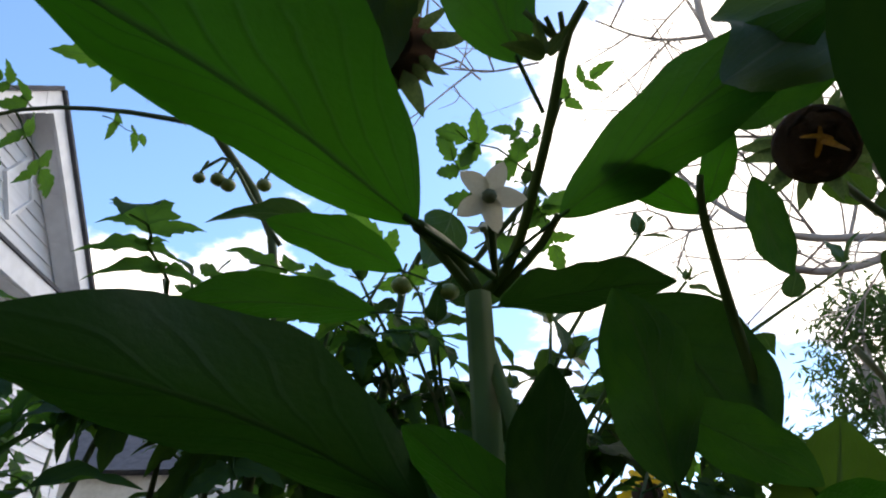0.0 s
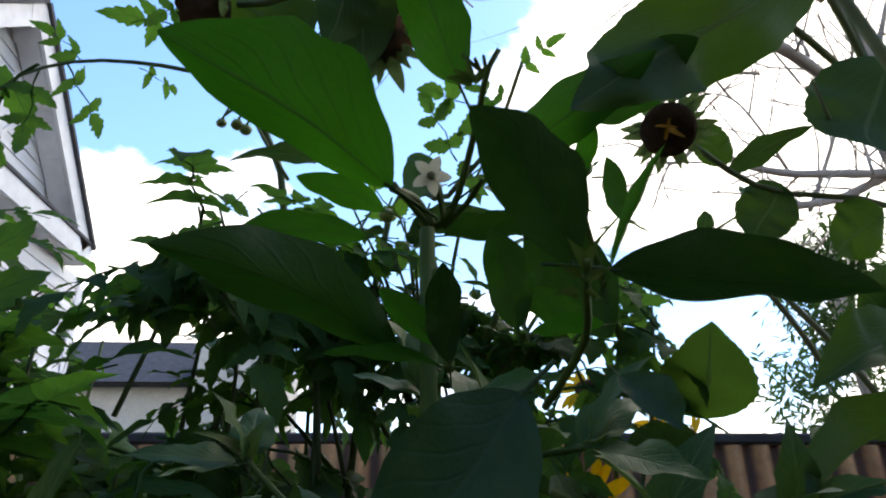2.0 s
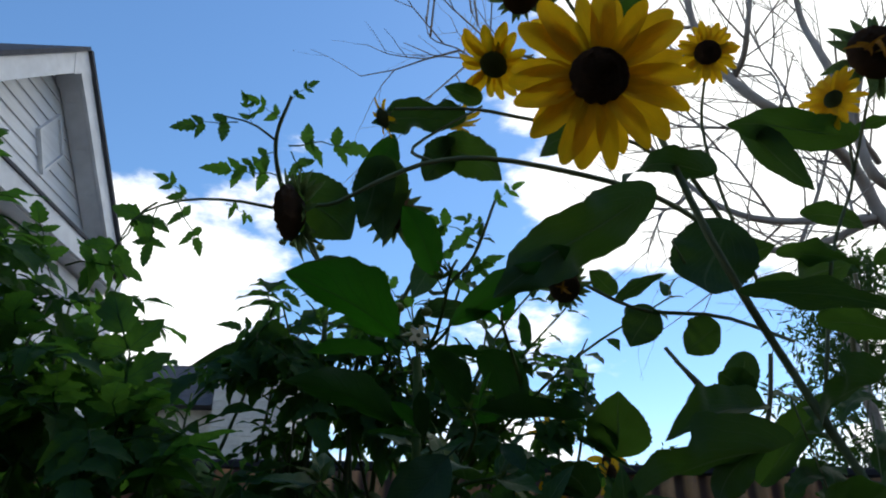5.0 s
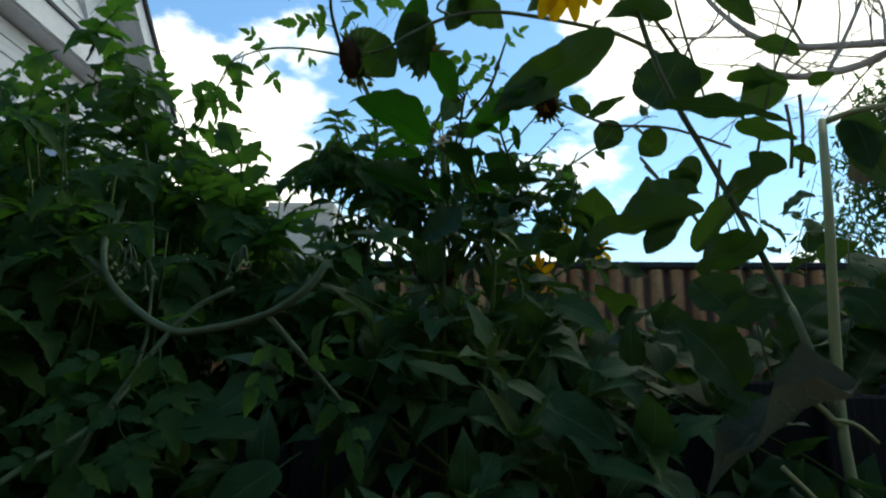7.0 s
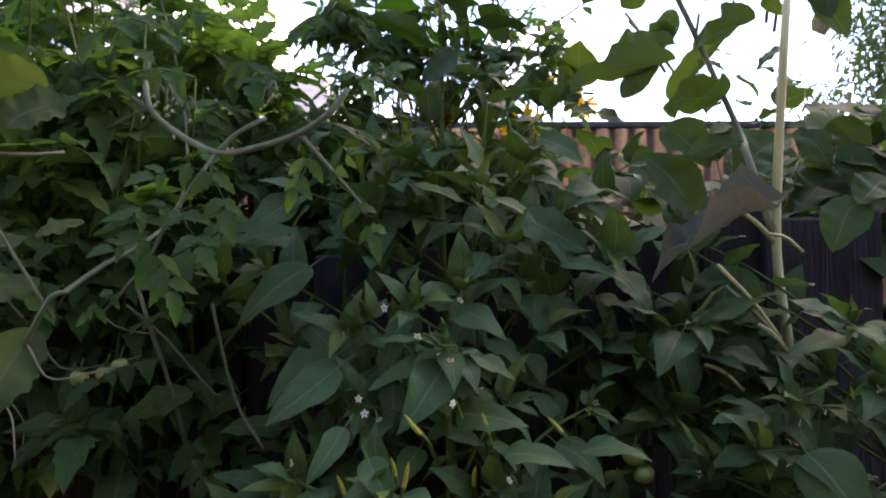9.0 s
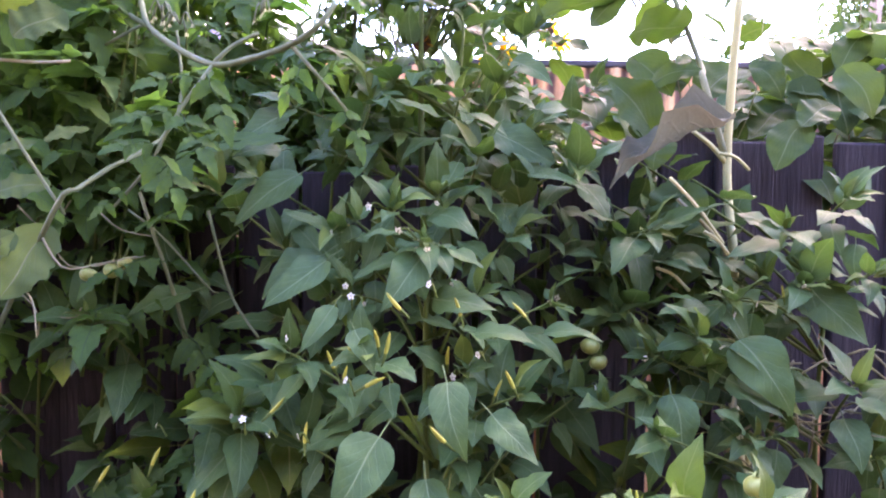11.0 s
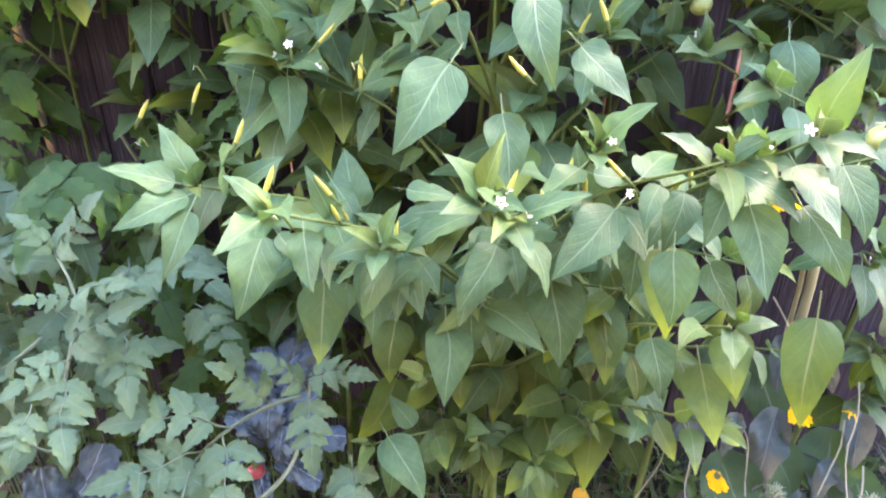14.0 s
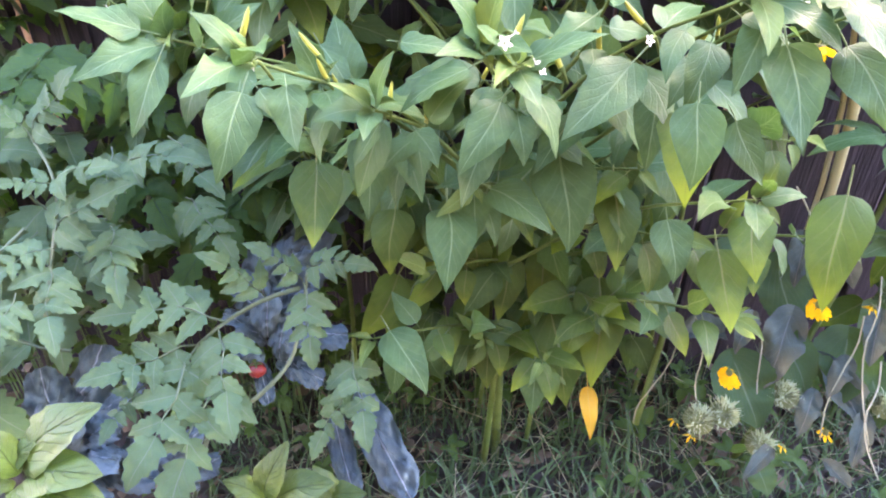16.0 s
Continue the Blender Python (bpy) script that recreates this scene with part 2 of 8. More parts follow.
SEED = plain_material("seed_disc", (0.085, 0.042, 0.020), (0.20, 0.10, 0.042), 160, 0.85, relief=0.9, distance=0.004)
SEEDGREEN = plain_material("young_disc", (0.13, 0.17, 0.05), (0.22, 0.25, 0.08), 160, 0.8, relief=0.9, distance=0.003)
SEPAL = plain_material("sepal", (0.09, 0.16, 0.04), (0.18, 0.26, 0.08), 50, 0.7, translucent=0.2)
SEPAL_PALE = plain_material("pale_sepal", (0.26, 0.32, 0.14), (0.36, 0.40, 0.20), 50, 0.75, translucent=0.2)
GREENTOM = plain_material("green_tomato", (0.16, 0.20, 0.04), (0.24, 0.27, 0.07), 12, 0.4, relief=0.03)
REDTOM = plain_material("red_tomato", (0.16, 0.016, 0.010), (0.24, 0.03, 0.014), 12, 0.3, relief=0.03)
BARK = plain_material("pale_bark", (0.26, 0.22, 0.19), (0.40, 0.36, 0.32), 12, 0.85, relief=0.6, distance=0.01)
SOIL = plain_material("soil", (0.022, 0.017, 0.011), (0.052, 0.040, 0.025), 30, 0.95, relief=1.0, distance=0.02)
GRASS = plain_material("grass", (0.024, 0.062, 0.016), (0.055, 0.115, 0.032), 30, 0.6, translucent=0.2)
LITTER = plain_material("dead_leaf", (0.060, 0.040, 0.020), (0.15, 0.105, 0.056), 40, 0.85)
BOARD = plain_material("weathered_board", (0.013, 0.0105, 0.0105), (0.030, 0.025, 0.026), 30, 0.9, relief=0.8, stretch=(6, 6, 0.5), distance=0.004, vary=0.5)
FENCEWOOD = plain_material("brown_wood", (0.08, 0.065, 0.05), (0.13, 0.105, 0.08), 20, 0.85, stretch=(4, 4, 0.5))
RAIL = plain_material("dark_rail", (0.03, 0.028, 0.03), (0.06, 0.055, 0.055), 30, 0.8)
SIDING = plain_material("white_siding", (0.66, 0.67, 0.69), (0.74, 0.75, 0.77), 14, 0.6, relief=0.15, stretch=(1, 0.2, 3), vary=0.15)
TRIM = plain_material("white_trim", (0.62, 0.63, 0.65), (0.72, 0.73, 0.75), 10, 0.55, relief=0.1)
ROOF = plain_material("asphalt_shingle", (0.045, 0.047, 0.055), (0.09, 0.09, 0.10), 40, 0.95, relief=0.8)
CREAM = plain_material("cream_siding", (0.50, 0.48, 0.42), (0.60, 0.58, 0.52), 14, 0.7)
GLASS = plain_material("dark_pane", (0.10, 0.14, 0.19), (0.14, 0.19, 0.25), 3, 0.12, relief=0.02, spec=0.6)


def rust_material():
    m, t = shader("rusty_corrugated_iron")
    big = noise_fac(t, 5.0, 5, stretch=(1, 1, 0.35))
    fine = noise_fac(t, 45.0, 6)
    streak = noise_fac(t, 16.0, 4, stretch=(1, 1, 0.06))
    col = mixed(t, remap(t, streak, 0.35, 0.65), (0.25, 0.075, 0.022), (0.58, 0.25, 0.075))
    col = mixed(t, remap(t, big, 0.52, 0.68), col, (0.52, 0.25, 0.09))
    col = mixed(t, remap(t, fine, 0.45, 0.8, 0.0, 0.6), col, (0.09, 0.03, 0.02))
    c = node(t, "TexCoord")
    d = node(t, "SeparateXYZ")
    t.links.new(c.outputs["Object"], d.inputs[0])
    valley_shade = math_node(t, "ADD", d.outputs["Y"], math_node(t, "MULTIPLY", math_node(t, "SUBTRACT", streak, 0.5), 0.012))
    col = mixed(t, remap(t, valley_shade, 0.0, 0.006, 0.0, 0.85), col, (0.060, 0.022, 0.014))     # dark brown painted into the valleys as the shading between ridges
    return finish(t, m, col, remap(t, big, 0.3, 0.7, 0.85, 0.6), fine, 0.5, 0.003, metal=0.0)


RUST = rust_material()

# ---- mesh helpers
WORLD_OF = {}


def thing(name, label, category, at=(0, 0, 0), kind="", group=""):
    e = tagged(new(name), label, category, group, kind)
    e.location = at
    WORLD_OF[e] = Matrix.Translation(at)
    return e


def put(name, mesh, parent, m=None, label=""):
    """A mesh as one part under a thing or part, at the world pose m."""
    ob = new(name, mesh)
    m = m if m is not None else Matrix.Identity(4)
    if parent is not None:
        ob.parent = parent
        ob.matrix_basis = WORLD_OF[parent].inverted() @ m
    else:
        ob.matrix_basis = m
    WORLD_OF[ob] = m
    if label:
        tagged(ob, label)
    return ob


def data(name, verts, faces, material, uvs=None, smooth=True):
    me = bpy.data.meshes.new(name)
    me.from_pydata([tuple(v) for v in verts], [], faces)
    if uvs is not None:
        layer = me.uv_layers.new(name="UVMap")
        flat = np.array(uvs, dtype=np.float32)
        idx = np.zeros(len(me.loops), dtype=np.int32)
        me.loops.foreach_get("vertex_index", idx)
        layer.data.foreach_set("uv", flat[idx].ravel())
    me.materials.append(material)
    if smooth:
        me.polygons.foreach_set("use_smooth", [True] * len(me.polygons))
    me.update()
    return me


def box(size, material, bevel=0.004, centre=(0, 0, 0)):
    bm = bmesh.new()
    bmesh.ops.create_cube(bm, size=1.0, matrix=Matrix.Translation(centre) @ Matrix.Diagonal((*size, 1)))
    if bevel:
        bmesh.ops.bevel(bm, geom=bm.edges[:], offset=bevel, segments=1, affect="EDGES")
    me = bpy.data.meshes.new("box")
    bm.to_mesh(me)
    bm.free()
    me.materials.append(material)
    return me


def spline(points, n):
    """Smooth line of n + 1 places through the given ones."""
    p = [Vector(a) for a in points]
    if len(p) == 2:
        return [p[0].lerp(p[1], i / n) for i in range(n + 1)]
    p = [p[0] * 2 - p[1], *p, p[-1] * 2 - p[-2]]
    out, seg = [], len(p) - 3
    for i in range(n + 1):
        s = min(i / n * seg, seg - 1e-6)
        k, u = int(s), s - int(s)
        a, b, c, d = p[k:k + 4]
        out.append(0.5 * ((2 * b) + (c - a) * u + (2 * a - 5 * b + 4 * c - d) * u * u + (3 * b - a - 3 * c + d) * u ** 3))
    return out


def tube(points, r0, r1, material, n=0, sides=6, knots=0.0):
    """Tapered round stem along a smooth line, with slight swellings."""
    n = n or max(3, 3 * (len(points) - 1))
    line = spline(points, n)
    verts, faces = [], []
    side = Vector((1, 0.3, 0.1))
    for i, c in enumerate(line):
        d = (line[min(i + 1, n)] - line[max(i - 1, 0)]).normalized()
        side = (side - d * side.dot(d))
        side = side.normalized() if side.length > 1e-4 else d.orthogonal().normalized()
        other = d.cross(side)
        r = (r0 + (r1 - r0) * i / n) * (1 + knots * math.sin(i * 2.4) * 0.5)
        for k in range(sides):
            a = 2 * math.pi * k / sides
            verts.append(c + (side * math.cos(a) + other * math.sin(a)) * r)
    for i in range(n):
        for k in range(sides):
            q = (k + 1) % sides
            faces.append((i * sides + k, i * sides + q, (i + 1) * sides + q, (i + 1) * sides + k))
    faces.append(tuple(range(sides))[::-1])
    faces.append(tuple(n * sides + k for k in range(sides)))
    return data("stem", verts, faces, material)


def blade(width, arch, fold, wave, seed, rows=14, cols=6, teeth=0.0, shape=(0.75, 1.1), heart=0.0, twist=0.0, curl=0.0, bend=0.0, ripple=0.0, lobes=0.0, lop=0.0, droop=0.0, pucker=0.0):
    """Vertices, faces and UVs of a leaf blade from (0,0,0) to (0,1,0); normal up. shape: how full it is towards its base and its tip."""
    rnd = random.Random(seed)
    ph = rnd.uniform(0, 6.3)
    a, b = shape
    peak = (a / (a + b)) ** a * (b / (a + b)) ** b
    verts, uvs, faces = [], [], []
    for i in range(rows + 1):
        v = 0.5 - 0.5 * math.cos(math.pi * (i / rows) ** 0.92) if rows > 8 else i / rows
        w = v ** a * (1 - v) ** b / peak * width * 0.5 if 0 < i < rows else 0.0
        for k in range(cols + 1):
            u = k / cols * 2 - 1
            side = 3.0 if u < 0 else 9.0
            notch = 0.0
            if lobes:
                notch = teeth * ((v * lobes + 0.2 * (u > 0)) % 1.0 - 0.5) * min(1.0, 5 * (1 - v))
            elif teeth:
                notch = teeth * (1 if i % 2 else -1)
            x = u * w * (1 + (lop if u > 0 else -lop)) * (1 + notch * u * u) * (1 + ripple * noise.noise((v * 6 + ph, side, ph)))
            y = v - heart * (1 - v) ** 4 * abs(u) * 0.5
            z = arch * 2 * (v - v * v) + fold * abs(u) ** 1.5 * w + wave * w * (math.sin(v * 11 + ph + u * 1.5) + 0.5 * math.sin(v * 23 + ph * 2 + u)) * abs(u)
            z += twist * (v - 0.3) * u * w * 2 - curl * u * u * w - droop * v ** 3
            if pucker:
                z += pucker * w * noise.noise((x * 14 / width, v * 12, ph))
            x += 0.05 * width * math.sin(v * 3.1 + ph) * v * (1 - v) * 4 + bend * v * (1 - v) * 2
            verts.append((x, y, z))
            uvs.append((0.5 + u * 0.5, v))
    for i in range(rows):
        for k in range(cols):
            q = i * (cols + 1) + k
            faces.append((q, q + 1, q + cols + 2, q + cols + 1))
    return verts, faces, uvs


def blade_mesh(name, material, petiole=0.0, thick=0.012, **kw):
    v, f, uv = blade(**kw)
    if petiole:
        base = len(v)
        ring = 4
        for i in range(3):
            s = i / 2
            for k in range(ring):
                a = 2 * math.pi * k / ring
                v.append((math.cos(a) * thick, -petiole * (1 - s) + 0.04 * s, math.sin(a) * thick + 0.12 * petiole * s * (1 - s)))
                uv.append((0.5, 0.02))
        for i in range(2):
            for k in range(ring):
                q = (k + 1) % ring
                f.append((base + i * ring + k, base + i * ring + q, base + (i + 1) * ring + q, base + (i + 1) * ring + k))
    return data(name, v, f, material, uv)


def kinds(name, material, n, seed, **ranges):
    """A few leaves of one kind that differ in bend and outline."""
    rnd = random.Random(seed)
    out = []
    for i in range(n):
        kw = {k: (rnd.uniform(*v) if isinstance(v, tuple) and k != "shape" else v) for k, v in ranges.items()}
        out.append(blade_mesh(name, material, seed=seed * 31 + i, **kw))
    return out


CH = dict(petiole=0.24, thick=0.010, width=(0.48, 0.60), arch=(0.02, 0.22), fold=(0.05, 0.35), wave=(0.05, 0.18), shape=(0.42, 1.12), twist=(-0.3, 0.3), bend=(-0.12, 0.12), curl=(0.0, 0.3), ripple=0.10, droop=(0.0, 0.16))
chili_leaves = kinds("chili_leaf", CHILI, 12, 3, **CH)
chili_old = kinds("chili_leaf", CHILI_OLD, 8, 4, **CH)
chili_young = kinds("chili_leaf", CHILI_YOUNG, 6, 5, **{**CH, "width": (0.34, 0.46), "rows": 10, "cols": 4, "petiole": 0.0, "fold": (0.2, 0.6)})
chili_gold = kinds("chili_leaf", CHILI_GOLD, 2, 6, **CH)
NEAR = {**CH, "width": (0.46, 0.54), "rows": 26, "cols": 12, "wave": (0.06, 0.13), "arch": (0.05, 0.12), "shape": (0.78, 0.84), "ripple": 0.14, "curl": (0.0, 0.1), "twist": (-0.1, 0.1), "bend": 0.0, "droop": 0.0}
chili_near = kinds("chili_leaf", CHILI_BACKLIT, 5, 7, **{**NEAR, "bend": (-0.1, 0.1)})
# darker copy of that leaf with little glow; shade is put into its colours
CHILI_SHADED = leaf_material("chili_leaf_shaded", (0.013, 0.034, 0.010), (0.026, 0.060, 0.017), (0.032, 0.066, 0.020), ribs=6, glow=(0.05, 0.24, 0.01), translucent=0.14, spec=0.16, net=0.12, relief=0.22)
chili_shaded = kinds("chili_leaf", CHILI_SHADED, 5, 28, **{**NEAR, "fold": (0.1, 0.4), "bend": (-0.1, 0.1), "ripple": 0.18})
chili_broad_right = kinds("chili_leaf", CHILI_BACKLIT, 1, 27, **NEAR, lop=-0.38)
SUNL = dict(width=(0.66, 0.84), arch=(0.02, 0.26), fold=(0.0, 0.35), wave=(0.06, 0.20), shape=(0.45, 0.95), heart=0.40, twist=(-0.3, 0.3), bend=(-0.1, 0.1), ripple=0.08, droop=(0.0, 0.2))
sun_leaves = kinds("sunflower_leaf", SUNLEAF, 8, 8, **SUNL, rows=34, cols=8, teeth=0.022)
sun_small = kinds("sunflower_leaf", SUNLEAF, 5, 8, **SUNL, rows=12, cols=4)
dry_leaves = kinds("withered_leaf", DRYLEAF, 5, 9, width=(0.35, 0.55), arch=(0.1, 0.45), fold=(0.5, 1.2), wave=(0.3, 0.6), shape=(0.5, 0.9), rows=18, cols=8, heart=0.3, twist=(-1, 1), curl=(0.0, 0.5), ripple=0.2, pucker=0.4)
basil_leaves = kinds("basil_leaf", BASIL, 4, 10, width=(0.46, 0.54), arch=(0.1, 0.3), fold=(0.15, 0.5), wave=(0.08, 0.2), shape=(0.62, 0.85), curl=(0.2, 0.5), rows=24, cols=10, ripple=0.10, pucker=0.22, droop=0.15)
vine_leaves = kinds("vine_leaf", VINELEAF, 5, 11, width=(0.9, 1.1), arch=(0.0, 0.2), fold=(0.0, 0.25), wave=(0.08, 0.22), shape=(0.40, 0.62), rows=32, cols=8, teeth=0.22, lobes=5.2, heart=0.6, ripple=0.12)
kale_leaves = kinds("kale_leaf", KALE, 6, 13, width=(0.30, 0.40), arch=(0.1, 0.4), fold=(-0.1, 0.35), wave=(0.12, 0.3), shape=(0.42, 0.34), rows=34, cols=12, ripple=0.36, curl=(0.5, 1.3), twist=(-0.5, 0.5), pucker=0.95)
petals = kinds("petal", PETAL, 5, 14, width=(0.26, 0.34), arch=(0.0, 0.2), fold=(0.1, 0.4), wave=(0.02, 0.12), rows=10, cols=4, shape=(0.42, 0.50), ripple=0.1, droop=(-0.1, 0.15))
wisp_petals = kinds("petal", WISP, 4, 18, width=(0.14, 0.22), arch=(0.2, 0.6), fold=(0.3, 0.9), wave=(0.2, 0.5), rows=10, cols=2, shape=(0.4, 0.5), twist=(-2, 2), bend=(-0.3, 0.3), droop=(-0.3, 0.5))
sepals = kinds("sepal", SEPAL, 3, 15, width=(0.22, 0.34), arch=(0.05, 0.3), fold=(0.2, 0.5), wave=(0.0, 0.1), rows=6, cols=2, shape=(0.3, 0.9))
sepals_pale = kinds("sepal", SEPAL_PALE, 3, 16, width=(0.22, 0.34), arch=(0.05, 0.3), fold=(0.2, 0.5), wave=(0.0, 0.1), rows=6, cols=2, shape=(0.3, 0.9))
white_petals = kinds("petal", WHITE, 3, 17, width=(0.48, 0.54), arch=(-0.12, -0.04), fold=(0.0, 0.25), wave=(0.0, 0.05), rows=8, cols=4, shape=(0.5, 0.75), droop=(0.0, 0.2))


def compound(seed, material, n=3, broad=1.0):
    """One tomato leaf: a midrib with toothed leaflets in pairs and one at its end."""
    rnd = random.Random(seed)
    V, F, U = [], [], []

    def join(verts, faces, uvs, m):
        o = len(V)
        V.extend(m @ Vector(v) for v in verts)
        F.extend(tuple(i + o for i in f) for f in faces)
        U.extend(uvs)

    def leaflet(at, ang, size, down):
        v, f, uv = blade(width=rnd.uniform(0.44, 0.56) * broad, arch=rnd.uniform(0.02, 0.2), fold=rnd.uniform(0.05, 0.4), wave=rnd.uniform(0.06, 0.18), seed=rnd.random(), rows=26, cols=4, teeth=0.42, lobes=rnd.uniform(4.0, 5.0), shape=(0.42, 1.0), ripple=0.12, droop=rnd.uniform(0.0, 0.25))
        join(v, f, uv, Matrix.Translation(at) @ Euler((down, 0, ang)).to_matrix().to_4x4() @ Matrix.Diagonal((size, size, size, 1)))

    sag = rnd.uniform(0.05, 0.22)
    mid = [Vector((0.03 * math.sin(i * 1.7 + seed), i / 6, sag * 4 * (i / 6) * (1 - i / 6))) for i in range(7)]
    for i in range(6):
        a, b = mid[i], mid[i + 1]
        o = len(V)
        r = 0.014 * (1 - i / 9)
        for c in (a, b):
            V.extend([c + Vector((-r, 0, 0)), c + Vector((r, 0, 0)), c + Vector((0, 0, r * 1.6))])
            U.extend([(0.5, 0.02)] * 3)
        F.extend([(o, o + 1, o + 4, o + 3), (o + 1, o + 2, o + 5, o + 4), (o + 2, o, o + 3, o + 5)])
    for k in range(n):
        s = 0.24 + 0.46 * k / max(1, n - 1)
        at = mid[min(5, int(s * 6))].lerp(mid[min(6, int(s * 6) + 1)], s * 6 % 1)
        for sd in (-1, 1):
            leaflet(at, sd * -rnd.uniform(0.9, 1.25), rnd.uniform(0.40, 0.52) * (1 - 0.14 * k), rnd.uniform(-0.7, 0.05))
            if k < n - 1:
                leaflet(at + Vector((0, 0.09, 0)), sd * -rnd.uniform(1.0, 1.4), rnd.uniform(0.07, 0.13), rnd.uniform(-0.4, 0.2))
    leaflet(mid[5], rnd.uniform(-0.2, 0.2), rnd.uniform(0.46, 0.58), rnd.uniform(-0.6, 0.0))
    return data("tomato_leaf", V, F, material, U)


tomato_leaves = [compound(i, TOMATO) for i in range(7)]
tomato_broad = [compound(40 + i, TOMATO, 2, 0.92) for i in range(6)]
dusty_leaves = [compound(20 + i, DUSTY, 3, 1.08) for i in range(7)]


def thicket(name, label, category, stocks, region, n, size, seed, material, top=None):
    """Dense tangle of leaves that nobody could count, as one mesh of kind stuff."""
    rd = random.Random(seed)
    V, F, U = [], [], []
    (x0, x1), (y0, y1), (z0, z1) = region
    maps = {}
    for me in stocks:
        uv = [None] * len(me.vertices)
        for f in me.polygons:
            for li, k in zip(f.loop_indices, f.vertices):
                uv[k] = tuple(me.uv_layers[0].data[li].uv)
        maps[me] = uv
    for i in range(n):
        x, y = rd.uniform(x0, x1), rd.uniform(y0, y1)
        crest = (top(x) if top else z1) + 0.09 * noise.noise((x * 6, y * 6, seed)) + rd.uniform(-0.05, 0.03)
        z = z0 + (crest - z0) * rd.random() ** 0.7
        me = rd.choice(stocks)
        d = Vector((rd.uniform(-1, 1), rd.uniform(-1.0, 0.5), rd.uniform(-0.8, 0.4))).normalized()
        m = aim((x, y, z), Vector((x, y, z)) + d * rd.uniform(*size), (d.x * 0.4, -0.5, 1))
        o = len(V)
        V.extend(m @ v.co for v in me.vertices)
        F.extend(tuple(k + o for k in f.vertices) for f in me.polygons)
        U.extend(maps[me])
    return tagged(put(name, data(name, V, F, material, U), None), label, category, kind="stuff")


def aim(base, tip, up=(0, 0, 1), width=1.0):
    """Pose that lays a unit leaf from base to tip with its face towards up."""
    base, tip = Vector(base), Vector(tip)
    y = tip - base
    size = y.length
    y.normalize()
    z = Vector(up)
    z = z - y * z.dot(y)
    z = z.normalized() if z.length > 1e-4 else y.orthogonal().normalized()
    x = y.cross(z)
    m = Matrix((x * size * width, y * size, z * size)).transposed().to_4x4()
    m.translation = base
    return m


RND = random.Random(77)


def leaf(parent, base, tip, stock, up=None, width=1.0, name="leaf", label=""):
    up = up if up is not None else (RND.uniform(-0.3, 0.3), RND.uniform(-0.7, 0.0), 1)
    return put(name, RND.choice(stock), parent, aim(base, tip, up, width), label)


def around(direction, angle, spread):
    """Direction that leans off a stem by spread, at an angle round it."""
    d = Vector(direction).normalized()
    a = d.orthogonal().normalized()
    b = d.cross(a)
    return (d * math.cos(spread) + (a * math.cos(angle) + b * math.sin(angle)) * math.sin(spread)).normalized()

# ---- ground
def ground_sheet():
    verts, faces = [], []
    xs = [-400, -60, -12, -5] + [-2.4 + 0.08 * i for i in range(61)] + [5, 12, 60, 400]
    ys = [-400, -60, -12, -4] + [-1.2 + 0.08 * i for i in range(46)] + [4, 7, 14, 60, 900]
    for y in ys:
        for x in xs:
            near = abs(x) < 2.5 and -1.3 < y < 2.5
            verts.append((x, y, noise.noise((x * 3, y * 3, 0)) * 0.025 + noise.noise((x * 14, y * 14, 3)) * 0.010 if near else 0.0))
    n = len(xs)
    for j in range(len(ys) - 1):
        for i in range(n - 1):
            faces.append((j * n + i, j * n + i + 1, (j + 1) * n + i + 1, (j + 1) * n + i))
    return data("ground", verts, faces, SOIL)


tagged(put("ground", ground_sheet(), None), "dark garden soil with litter and weeds", "ground", kind="structure")

# ---- weathered board fence behind the bed
board_fence = thing("fence_boards", "dark weathered grey-brown board fence behind the bed", "fence", (0, 0.95, 0), kind="structure")
rnd = random.Random(5)
x = -2.6
boards = []
for i in range(3):
    bm = bmesh.new()
    bmesh.ops.create_cube(bm, size=1.0, matrix=Matrix.Translation((0, 0, 0.5)) @ Matrix.Diagonal((0.092, 0.016, 1, 1)))
    bmesh.ops.bevel(bm, geom=bm.edges[:], offset=0.003, segments=1, affect="EDGES")
    for v in bm.verts:
        v.co.x += noise.noise((v.co.z * 3, i, 0)) * 0.006
    me = bpy.data.meshes.new("board")
    bm.to_mesh(me)
    bm.free()
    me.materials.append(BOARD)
    boards.append(me)
while x < 2.6:
    h = (1.22 if x > 0.28 else 1.16) + rnd.uniform(-0.03, 0.02)
    put("board", rnd.choice(boards), board_fence, pose(x, 0.95 + rnd.uniform(-0.004, 0.004), -0.03, rnd.uniform(-0.5, 0.5), rnd.uniform(-0.7, 0.7), rnd.uniform(-2, 2)) @ Matrix.Diagonal((1, 1, h, 1)))
    x += 0.0945
for z in (0.30, 0.95):
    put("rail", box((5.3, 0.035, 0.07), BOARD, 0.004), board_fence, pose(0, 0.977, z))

# ---- rusty corrugated fence
iron_fence = thing("fence_iron", "rusty red corrugated iron fence with a dark top rail", "fence", (0, 1.85, 0), kind="structure")


